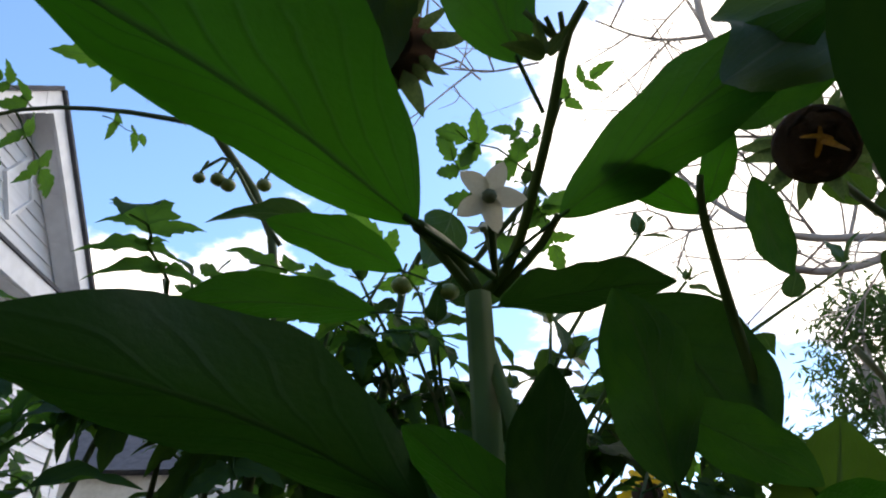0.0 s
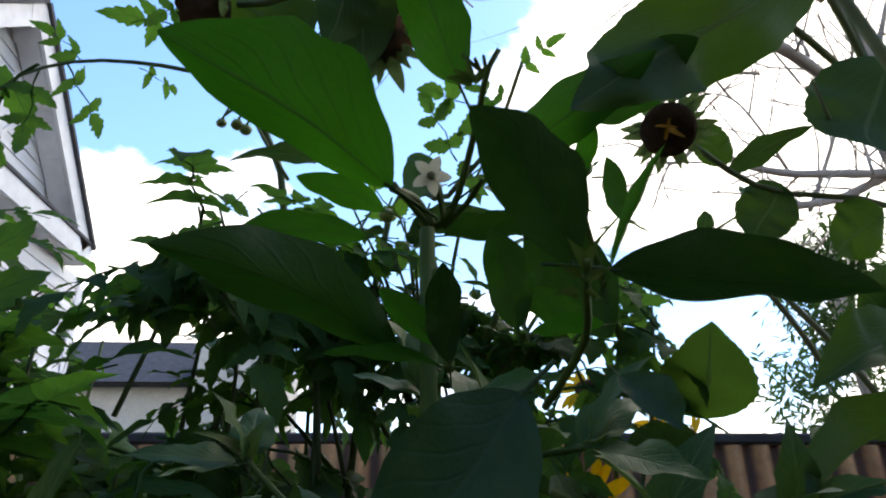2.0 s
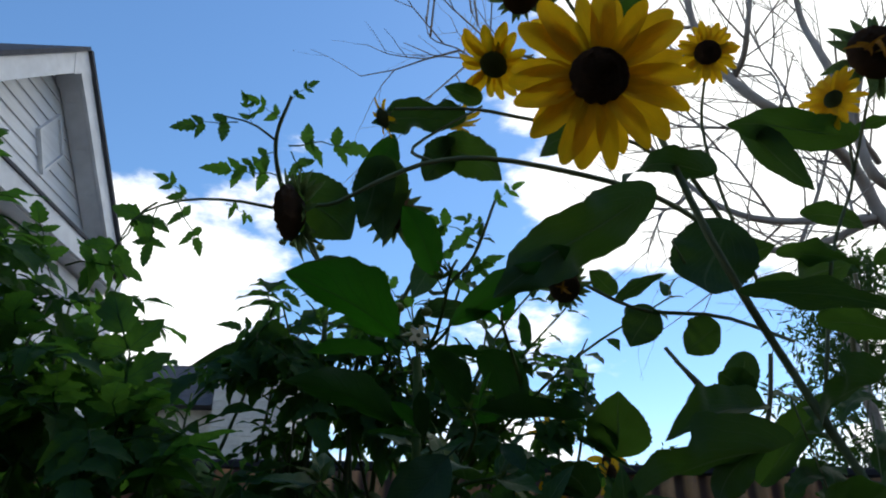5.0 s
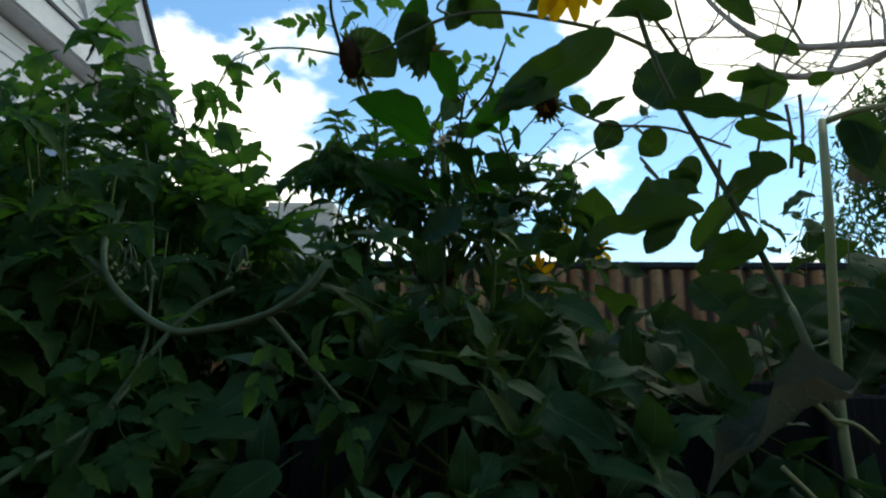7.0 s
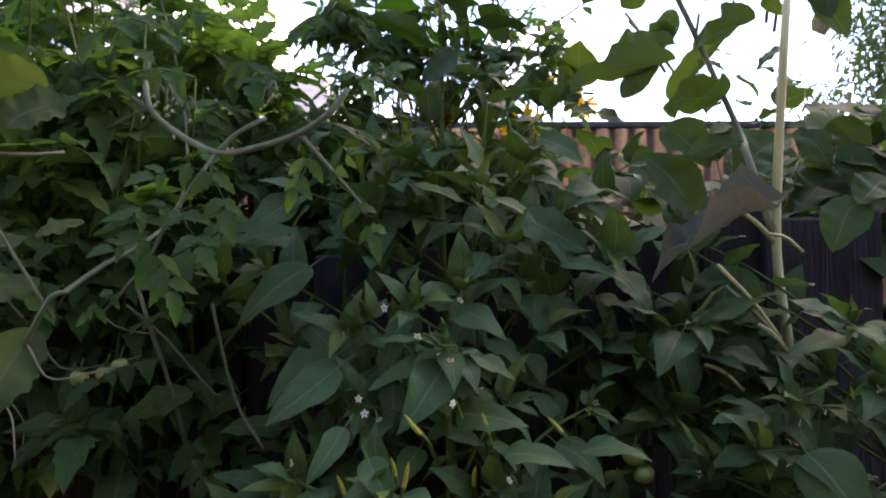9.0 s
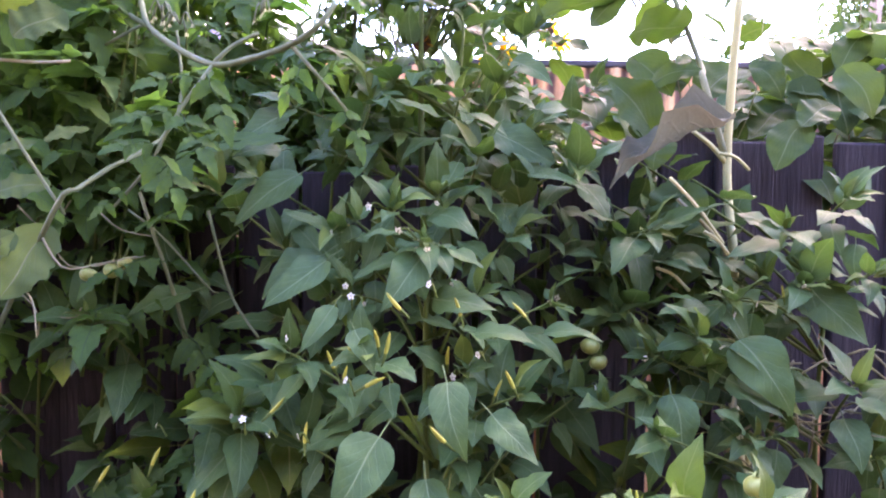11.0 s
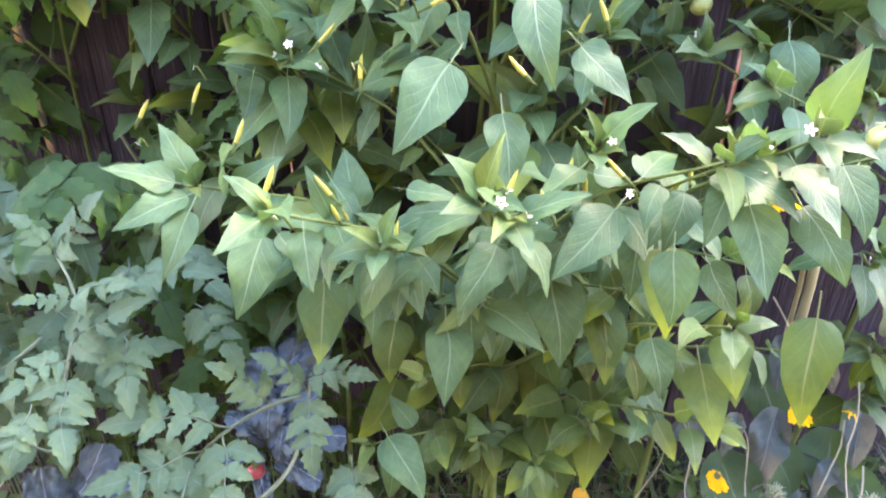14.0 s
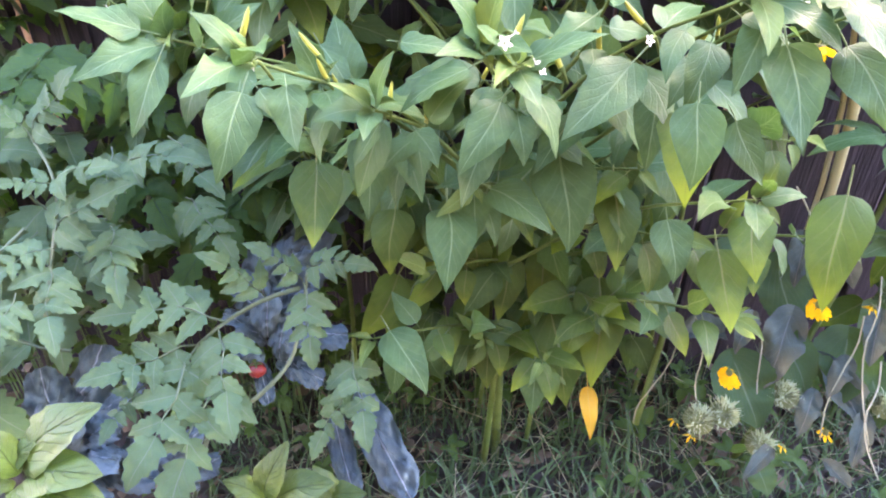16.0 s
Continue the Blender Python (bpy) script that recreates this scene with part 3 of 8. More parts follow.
def iron_sheet(width, height, pitch, depth):
    n = int(width / pitch * 10)
    verts, faces = [], []
    for i in range(n + 1):
        xx = i * width / n
        y = depth * math.sin(2 * math.pi * xx / pitch)
        for z in (0.0, height * 0.5, height):
            verts.append((xx, y, z))
            verts.append((xx, y + 0.0012, z))
    for i in range(n):
        for k in range(2):
            a, b = i * 6 + k * 2, (i + 1) * 6 + k * 2
            faces.append((a, b, b + 2, a + 2))
            faces.append((a + 3, b + 3, b + 1, a + 1))
        faces.append((i * 6 + 4, (i + 1) * 6 + 4, (i + 1) * 6 + 5, i * 6 + 5))
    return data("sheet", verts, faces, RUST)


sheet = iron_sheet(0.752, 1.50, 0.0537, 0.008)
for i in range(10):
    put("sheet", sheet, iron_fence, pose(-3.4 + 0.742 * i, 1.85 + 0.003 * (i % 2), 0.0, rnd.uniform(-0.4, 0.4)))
put("top_rail", box((7.6, 0.04, 0.020), RAIL, 0.004), iron_fence, pose(0.3, 1.87, 1.512))

# ---- white house
house = thing("house", "white clapboard house with a gable, diamond vent and dark shingle roof", "house", (-3.0, 4.8, 0))
APEX_Y, APEX_Z, EAVE_Z, HALF = 4.72, 5.11, 3.74, 1.40
WALLX, LOWX, RAKEX = -2.97, -2.93, -2.74


def clapboards(x0, ya, yb, z0, z1, gable, step=0.115):
    """Lapped boards, one part each, on a wall that faces +x; under a gable they end on its slopes."""
    z = z0
    while z < z1:
        a, b, c, d = ya, yb, ya, yb
        if gable:
            low_cut, top_cut = ((h - EAVE_Z) / (APEX_Z - EAVE_Z) * HALF for h in (z, z + step))
            a, b = APEX_Y - HALF + low_cut, APEX_Y + HALF - low_cut
            c, d = APEX_Y - HALF + top_cut, APEX_Y + HALF - top_cut
        if d - c < 0.12:
            break
        v = [(x0 + 0.016, a, z), (x0 + 0.016, b, z), (x0 + 0.003, d, z + step), (x0 + 0.003, c, z + step), (x0 - 0.02, a, z), (x0 - 0.02, b, z), (x0 - 0.02, d, z + step), (x0 - 0.02, c, z + step)]
        f = [(0, 1, 2, 3), (4, 5, 1, 0), (3, 2, 6, 7), (1, 5, 6, 2), (4, 0, 3, 7)]
        put("clapboard", data("clapboard", v, f, SIDING, smooth=False), house)
        z += step


def prism(outline, x0, x1, material):
    """A slab with the given outline in y and z, between two x."""
    n = len(outline)
    v = [(x0, *p) for p in outline] + [(x1, *p) for p in outline]
    f = [tuple(range(n))[::-1], tuple(range(n, 2 * n))] + [(i, (i + 1) % n, n + (i + 1) % n, n + i) for i in range(n)]
    return data("slab", v, f, material, smooth=False)


put("wall", prism([(APEX_Y - HALF, EAVE_Z - 0.1), (APEX_Y + HALF, EAVE_Z - 0.1), (APEX_Y, APEX_Z - 0.02)], WALLX - 0.2, WALLX - 0.021, SIDING), house)
put("wall", prism([(0.8, -0.1), (6.60, -0.1), (6.60, EAVE_Z - 0.2), (0.8, EAVE_Z - 0.2)], LOWX - 4.0, LOWX - 0.021, SIDING), house)
clapboards(WALLX, 0, 0, EAVE_Z - 0.05, APEX_Z, True)
clapboards(LOWX, 0.8, 6.55, 0.3, EAVE_Z - 0.25, False)
for sgn in (-1, 1):
    dy, dz = HALF + 0.05, EAVE_Z - APEX_Z
    ln = math.hypot(dy, dz)
    uy, uz = dy / ln * sgn, dz / ln
    ny, nz = -uz * sgn, uy * sgn

    def strip(a, b, s0, s1):
        return [(APEX_Y + uy * s0 + ny * a, APEX_Z + uz * s0 + nz * a), (APEX_Y + uy * s1 + ny * a, APEX_Z + uz * s1 + nz * a), (APEX_Y + uy * s1 + ny * b, APEX_Z + uz * s1 + nz * b), (APEX_Y + uy * s0 + ny * b, APEX_Z + uz * s0 + nz * b)]
    put("soffit", prism(strip(-0.14, -0.10, 0.0, ln), WALLX + 0.02, RAKEX - 0.03, TRIM), house, label="white boarded soffit")
    put("rake_board", prism(strip(-0.16, -0.005, 0.0, ln + 0.02), RAKEX - 0.028, RAKEX, TRIM), house, label="white rake board")
    put("roof", prism(strip(0.0, 0.035, -0.0, ln + 0.08), WALLX - 4.0, RAKEX + 0.03, ROOF), house, label="dark asphalt shingle roof")
    for k in range(5):
        put("soffit_board", prism(strip(-0.147, -0.142, ln * k / 5 + 0.008, ln * (k + 1) / 5 - 0.008), WALLX + 0.03, RAKEX - 0.04, TRIM), house)
put("cornice", prism([(APEX_Y - HALF - 2.6, EAVE_Z - 0.20), (APEX_Y + HALF + 0.12, EAVE_Z - 0.20), (APEX_Y + HALF + 0.12, EAVE_Z - 0.03), (APEX_Y - HALF - 2.6, EAVE_Z - 0.03)], RAKEX - 0.03, RAKEX, TRIM), house, label="white cornice board")
put("cornice_soffit", prism([(APEX_Y - HALF - 2.6, EAVE_Z - 0.21), (APEX_Y + HALF + 0.1, EAVE_Z - 0.21), (APEX_Y + HALF + 0.1, EAVE_Z - 0.18), (APEX_Y - HALF - 2.6, EAVE_Z - 0.18)], LOWX - 0.02, RAKEX - 0.032, TRIM), house)
put("pent_roof", prism([(APEX_Y - HALF - 2.6, EAVE_Z - 0.028), (APEX_Y + HALF + 0.12, EAVE_Z - 0.028), (APEX_Y + HALF + 0.12, EAVE_Z + 0.0), (APEX_Y - HALF - 2.6, EAVE_Z + 0.0)], WALLX, RAKEX + 0.015, ROOF), house)
put("corner_board", box((0.03, 0.12, EAVE_Z - 0.5), TRIM, 0.003), house, pose(LOWX + 0.005, 6.54, (EAVE_Z - 0.5) / 2 + 0.2))
ry_, rz_ = HALF + 0.05, APEX_Z - EAVE_Z
rl = math.hypot(ry_, rz_)
cy_, cz_ = ry_ / rl, rz_ / rl
put("rake_cap", prism([(APEX_Y, APEX_Z - 0.004), (APEX_Y - cy_ * 0.2, APEX_Z - cz_ * 0.2 - 0.004), (APEX_Y - cy_ * 0.12, APEX_Z - cz_ * 0.12 - 0.17 / cy_), (APEX_Y, APEX_Z - 0.17 / cy_), (APEX_Y + cy_ * 0.12, APEX_Z - cz_ * 0.12 - 0.17 / cy_), (APEX_Y + cy_ * 0.2, APEX_Z - cz_ * 0.2 - 0.004)], WALLX + 0.02, RAKEX + 0.003, TRIM), house)
VY, VZ, VA, VB = 4.93, 4.33, 0.20, 0.29
vent = put("vent", prism([(VY - VA, VZ), (VY, VZ - VB), (VY + VA, VZ), (VY, VZ + VB)], WALLX + 0.005, WALLX + 0.022, SIDING), house, label="white diamond gable vent")
for ay, az, by, bz in ((-1, 0, 0, 1), (0, 1, 1, 0), (1, 0, 0, -1), (0, -1, -1, 0)):
    put("vent_frame", prism([(VY + ay * VA, VZ + az * VB), (VY + by * VA, VZ + bz * VB), (VY + by * VA * 0.84, VZ + bz * VB * 0.84), (VY + ay * VA * 0.84, VZ + az * VB * 0.84)], WALLX + 0.022, WALLX + 0.045, TRIM), vent)
for wy in (4.6,):
    win = put("window", box((0.03, 0.75, 1.2), GLASS, 0.0), house, pose(LOWX + 0.012, wy, 2.55), "dark window pane with white frame")
    for dy, dz, sy, sz in ((-0.4, 0, 0.08, 1.36), (0.4, 0, 0.08, 1.36), (0, 0.64, 0.72, 0.08), (0, -0.64, 0.72, 0.08), (0, 0, 0.72, 0.04)):
        put("window_frame", box((0.04, sy, sz), TRIM, 0.003), win, pose(LOWX + 0.03, wy + dy, 2.55 + dz))

# ---- plain wall closing the garden behind the path, unseen, added to block light
tagged(put("wall_south", box((12.0, 0.25, 3.3), FENCEWOOD, 0.0), None, pose(0.5, -2.0, 1.65)), "unseen plain brown wooden wall added to block light", "wall", kind="structure")

# ---- neighbour's house beyond the fence
far_house = thing("neighbour_house", "low cream house with a grey shingle roof beyond the fence", "house", (-4.0, 13, 0))
put("wall", box((1.35, 4.0, 4.75), CREAM, 0.01), far_house, pose(-3.05, 15.02, 2.375))
put("wall", box((3.0, 4.0, 4.0), CREAM, 0.01), far_house, pose(-5.24, 15.4, 2.0))
v = [(-7.2, 12.9, 3.9), (-3.74, 12.9, 3.9), (-3.74, 17.5, 3.9), (-7.2, 17.5, 3.9), (-7.2, 15.2, 5.25), (-3.74, 15.2, 5.25)]
put("roof", data("roof", v, [(0, 1, 5, 4), (2, 3, 4, 5), (1, 2, 5), (3, 0, 4), (3, 2, 1, 0)], ROOF, smooth=False), far_house, label="grey shingle roof")
for k in range(14):
    put("clapboard", box((1.36, 0.03, 0.005), CREAM, 0.0), far_house, pose(-3.05, 13.02, 4.65 - 0.16 * k, -8))


# ---- trees beyond the fence
tree = thing("bare_tree", "leafless tree with pale grey spreading limbs beyond the fence", "tree", (2.78, 3.45, 0.00))
put("trunk", tube([(2.78, 3.45, 0.00), (2.81, 3.45, 1.10), (2.78, 3.45, 2.36), (2.62, 3.27, 2.79)], 0.10, 0.05, BARK, 12, 9, 0.1), tree)
BOUGHS = []
BOUGHS.append([(2.61, 3.32, 2.74), (2.52, 3.38, 3.04), (2.46, 3.36, 3.23), (2.27, 3.22, 3.32), (2.03, 3.04, 3.29), (1.76, 2.87, 3.28), (1.63, 2.81, 3.30), (1.54, 2.86, 3.47), (1.52, 2.96, 3.72), (1.49, 3.02, 4.00), (1.46, 2.97, 4.20)])
put("limb", tube(BOUGHS[-1], 0.036, 0.018, BARK, 33, 7, 0.12), tree)
BOUGHS.append([(2.84, 3.46, 2.95), (2.54, 3.42, 3.03), (2.29, 3.29, 2.95), (1.99, 3.13, 2.85), (1.70, 3.04, 2.79), (1.50, 3.05, 2.84), (1.39, 3.15, 3.02), (1.32, 3.26, 3.24), (1.20, 3.29, 3.47)])
put("limb", tube(BOUGHS[-1], 0.027, 0.008, BARK, 27, 7, 0.12), tree)
BOUGHS.append([(1.61, 2.98, 3.57), (1.58, 2.79, 3.56), (1.56, 2.66, 3.66), (1.61, 2.65, 3.87)])
put("limb", tube(BOUGHS[-1], 0.018, 0.010, BARK, 12, 7, 0.12), tree)
BOUGHS.append([(1.49, 3.02, 3.97), (1.31, 3.07, 3.99), (1.09, 2.99, 3.93), (0.85, 2.83, 3.84)])
put("limb", tube(BOUGHS[-1], 0.011, 0.004, BARK, 12, 7, 0.12), tree)
BOUGHS.append([(2.83, 3.40, 3.09), (2.51, 3.42, 3.02), (2.17, 3.34, 2.85), (1.83, 3.20, 2.72), (1.60, 3.09, 2.67), (1.50, 3.10, 2.73)])
put("limb", tube(BOUGHS[-1], 0.026, 0.014, BARK, 18, 7, 0.12), tree)
BOUGHS.append([(2.33, 3.00, 2.95), (2.15, 2.92, 3.02), (2.13, 2.90, 3.34), (2.10, 2.94, 3.73), (2.10, 3.00, 4.01), (2.07, 2.95, 4.21)])
put("limb", tube(BOUGHS[-1], 0.027, 0.014, BARK, 18, 7, 0.12), tree)
BOUGHS.append([(1.93, 3.02, 3.43), (1.97, 3.11, 3.67), (1.89, 3.10, 3.89), (1.80, 2.98, 3.97)])
put("limb", tube(BOUGHS[-1], 0.008, 0.003, BARK, 12, 7, 0.12), tree)
BOUGHS.append([(1.56, 2.88, 3.20), (1.36, 2.88, 3.20), (1.25, 2.98, 3.29), (1.14, 3.09, 3.54), (1.05, 3.12, 3.83)])
put("limb", tube(BOUGHS[-1], 0.008, 0.003, BARK, 15, 7, 0.12), tree)
BOUGHS.append([(1.95, 3.31, 2.75), (2.17, 3.33, 3.14), (2.27, 3.29, 3.41), (2.27, 3.12, 3.61), (2.13, 2.85, 3.79)])
put("limb", tube(BOUGHS[-1], 0.011, 0.005, BARK, 15, 7, 0.12), tree)
BOUGHS.append([(1.75, 2.85, 3.27), (1.76, 2.88, 3.55), (1.62, 3.02, 3.73), (1.65, 3.11, 3.85)])
put("limb", tube(BOUGHS[-1], 0.006, 0.003, BARK, 12, 7, 0.12), tree)
BOUGHS.append([(2.31, 3.04, 3.14), (2.10, 2.85, 3.23), (2.13, 2.74, 3.48), (2.29, 2.77, 3.76)])
put("limb", tube(BOUGHS[-1], 0.016, 0.008, BARK, 12, 7, 0.12), tree)
BOUGHS.append([(1.50, 3.37, 3.15), (1.32, 3.27, 2.97), (1.10, 3.11, 2.88)])
put("limb", tube(BOUGHS[-1], 0.007, 0.003, BARK, 9, 7, 0.12), tree)
BOUGHS.append([(1.73, 3.08, 2.82), (1.58, 2.97, 2.94), (1.48, 2.98, 3.13), (1.41, 3.13, 3.28)])
put("limb", tube(BOUGHS[-1], 0.008, 0.003, BARK, 12, 7, 0.12), tree)
BOUGHS.append([(2.16, 3.12, 2.85), (2.22, 3.21, 3.14), (2.12, 3.28, 3.36), (1.98, 3.24, 3.51)])
put("limb", tube(BOUGHS[-1], 0.008, 0.003, BARK, 12, 7, 0.12), tree)
BOUGHS.append([(0.32, 3.03, 3.65), (0.19, 2.85, 3.59), (0.05, 2.75, 3.56), (0.02, 2.74, 3.69)])
put("limb", tube(BOUGHS[-1], 0.005, 0.002, BARK, 12, 7, 0.12), tree)
BOUGHS.append([(0.35, 2.82, 3.50), (0.29, 2.73, 3.59), (0.24, 2.77, 3.77)])
put("limb", tube(BOUGHS[-1], 0.004, 0.002, BARK, 9, 7, 0.12), tree)
BOUGHS.append([(0.54, 2.77, 3.50), (0.33, 2.88, 3.55), (0.20, 3.02, 3.72)])
put("limb", tube(BOUGHS[-1], 0.005, 0.003, BARK, 9, 7, 0.12), tree)
rb = random.Random(6)
twV, twF = [], []


def twig(a, d, length, rad, level):
    for i in range(3):
        d = (d + Vector((rb.uniform(-1, 1), rb.uniform(-1, 1), rb.uniform(-0.6, 0.8))) * 0.22).normalized()
        b = a + d * length / 3
        s = d.orthogonal().normalized()
        q = d.cross(s)
        o = len(twV)
        for c, r in ((a, rad), (b, rad * 0.75)):
            twV.extend([c + s * r, c - s * r * 0.5 + q * r * 0.87, c - s * r * 0.5 - q * r * 0.87])
        twF.extend([(o, o + 1, o + 4, o + 3), (o + 1, o + 2, o + 5, o + 4), (o + 2, o, o + 3, o + 5)])
        rad *= 0.75
        a = b
        if level < 2 and rb.random() < 0.75:
            twig(a, around(d, rb.uniform(0, 6.28), rb.uniform(0.4, 0.8)), length * 0.6, rad * 0.8, level + 1)


for limb in BOUGHS:
    ln = spline(limb, len(limb) * 4)
    for k in range(2, len(ln) - 1, 3):
        d = (ln[k + 1] - ln[k - 1]).normalized()
        twig(ln[k], (around(d, rb.uniform(0, 6.28), rb.uniform(0.5, 1.1)) + Vector((0, 0, 0.3))).normalized(), rb.uniform(0.3, 0.75), rb.uniform(0.004, 0.008), 0)
put("twig", data("twig", twV, twF, BARK), tree)

def leafy_tree(at, height, spread, seed, material, label, leaf_len=0.10, n=3500, slim=0.25):
    rd = random.Random(seed)
    tree = thing("leafy_tree", label, "tree", at)
    a = Vector(at)
    put("trunk", tube([a, a + Vector((0.05, 0, height * 0.4)), a + Vector((0.0, 0.1, height * 0.85))], height * 0.03, height * 0.008, BARK, 10, 8), tree)
    V, F, U = [], [], []
    clumps = []
    for i in range(26):
        h = rd.uniform(0.25, 1.0)
        rr = spread * math.sin(math.pi * min(1, h * 0.8 + 0.1)) * rd.uniform(0.2, 1.0)
        an = rd.uniform(0, 6.28)
        c = a + Vector((math.cos(an) * rr, math.sin(an) * rr, height * h))
        clumps.append(c)
        if i < 14:
            put("limb", tube([a + Vector((0, 0, height * h * 0.55)), (a + Vector((0, 0, height * h * 0.8))).lerp(c, 0.5), c], height * 0.008, height * 0.002, BARK, 6, 5), tree)
    for i in range(n):
        c = rd.choice(clumps) + Vector((rd.gauss(0, 1), rd.gauss(0, 1), rd.gauss(0, 0.8))) * spread * 0.22
        d = Vector((rd.uniform(-1, 1), rd.uniform(-1, 1), rd.uniform(-1.3, 0.2))).normalized() * leaf_len * rd.uniform(0.6, 1.2)
        w = d.orthogonal().normalized() * leaf_len * slim
        w.rotate(Euler((rd.uniform(0, 3), rd.uniform(0, 3), 0)))
        o = len(V)
        V.extend([c, c + d * 0.45 + w, c + d, c + d * 0.45 - w])
        U.extend([(0.5, 0), (0.9, 0.5), (0.5, 1), (0.1, 0.5)])
        F.append((o, o + 1, o + 2, o + 3))
    put("crown", data("crown", V, F, material, U), tree)
    return tree


leafy_tree((5.8, 8.4, 0), 4.9, 1.25, 31, SUNLEAF, "slender grey-green tree with fine drooping leaves", 0.20, 7000, 0.12)
leafy_tree((3.0, 22.0, 0), 3.2, 2.6, 32, WEED, "distant rounded dark green tree", 0.30, 3000, 0.3)
leafy_tree((9.0, 24.0, 0), 4.0, 3.0, 33, WEED, "distant rounded dark green tree", 0.30, 3000, 0.3)

# ---- kinds of plants
def chili_flower(plant, at, facing, size=0.011, node_at=None):
    """White star flower, five petals round a green-grey cone, nodding on a thin stalk."""
    at, facing = Vector(at), Vector(facing).normalized()
    n = Vector(node_at) if node_at is not None else at - facing * 0.012 + Vector((0, 0, -0.012))
    stalk = put("flower", tube([n, n.lerp(at, 0.6) + Vector((0, 0, 0.006)), at - facing * 0.001], 0.0011, 0.0015, STEM, 5, 5), plant, None, "white star-shaped chili flower on a thin green stalk")
    side = facing.orthogonal().normalized()
    other = facing.cross(side)
    ang = RND.uniform(0, 1.2)
    for k in range(5):
        a = ang + 2 * math.pi * k / 5
        d = side * math.cos(a) + other * math.sin(a)
        put("petal", white_petals[k % 3], stalk, aim(at + d * size * 0.06, at + d * size + facing * size * 0.10, facing, 1.15))
    put("anther_cone", tube([at - facing * 0.001, at + facing * size * 0.22], size * 0.24, size * 0.17, ANTHER, 3, 7), stalk)


def pod_mesh(seed):
    rd = random.Random(seed)
    bend = rd.uniform(-0.12, 0.12)
    rings, sides = 9, 7
    v, f = [], []
    for i in range(rings):
        s = i / (rings - 1)
        r = 0.088 * (math.sin(math.pi * min(1, 0.22 + 0.78 * s)) ** 0.6 if s < 1 else 0.0) + 0.004
        for k in range(sides):
            a = 2 * math.pi * k / sides
            v.append((math.cos(a) * r + bend * s * s, s, math.sin(a) * r))
    for i in range(rings - 1):
        for k in range(sides):
            q = (k + 1) % sides
            f.append((i * sides + k, (i + 1) * sides + k, (i + 1) * sides + q, i * sides + q))
    f.append(tuple(range(sides)))
    return data("chili_pod", v, f, FRUIT)


pods = [pod_mesh(i) for i in range(3)]
CALYX = tube([(0, -0.5, 0), (0, -0.1, 0.02), (0, 0.06, 0)], 0.035, 0.11, STEM, 5, 6)


def chili_pod(plant, at, up, length=0.024):
    m = aim(at, Vector(at) + Vector(up).normalized() * length, (RND.uniform(-1, 1), -1, 0.2))
    pod = put("chili_pod", RND.choice(pods), plant, m, "upright yellow-green chili pod")
    put("calyx", CALYX, pod, m)


def chili_plant(label, foot, top, r=0.0055, bow=(0, 0, 0)):
    foot, top = Vector(foot), Vector(top)
    p = thing("chili_plant", label, "plant", foot, group="chili plants in the bed")
    mid = foot.lerp(top, 0.5) + Vector(bow)
    put("main_stem", tube([foot, foot.lerp(mid, 0.5) + Vector((0.008, 0, 0)), mid, mid.lerp(top, 0.5) - Vector((0.008, 0, 0)), top], r, r * 0.45, STEM, 16, 7, 0.1), p)
    AXIS[p] = spline([foot, mid, top], 20)
    return p


AXIS = {}


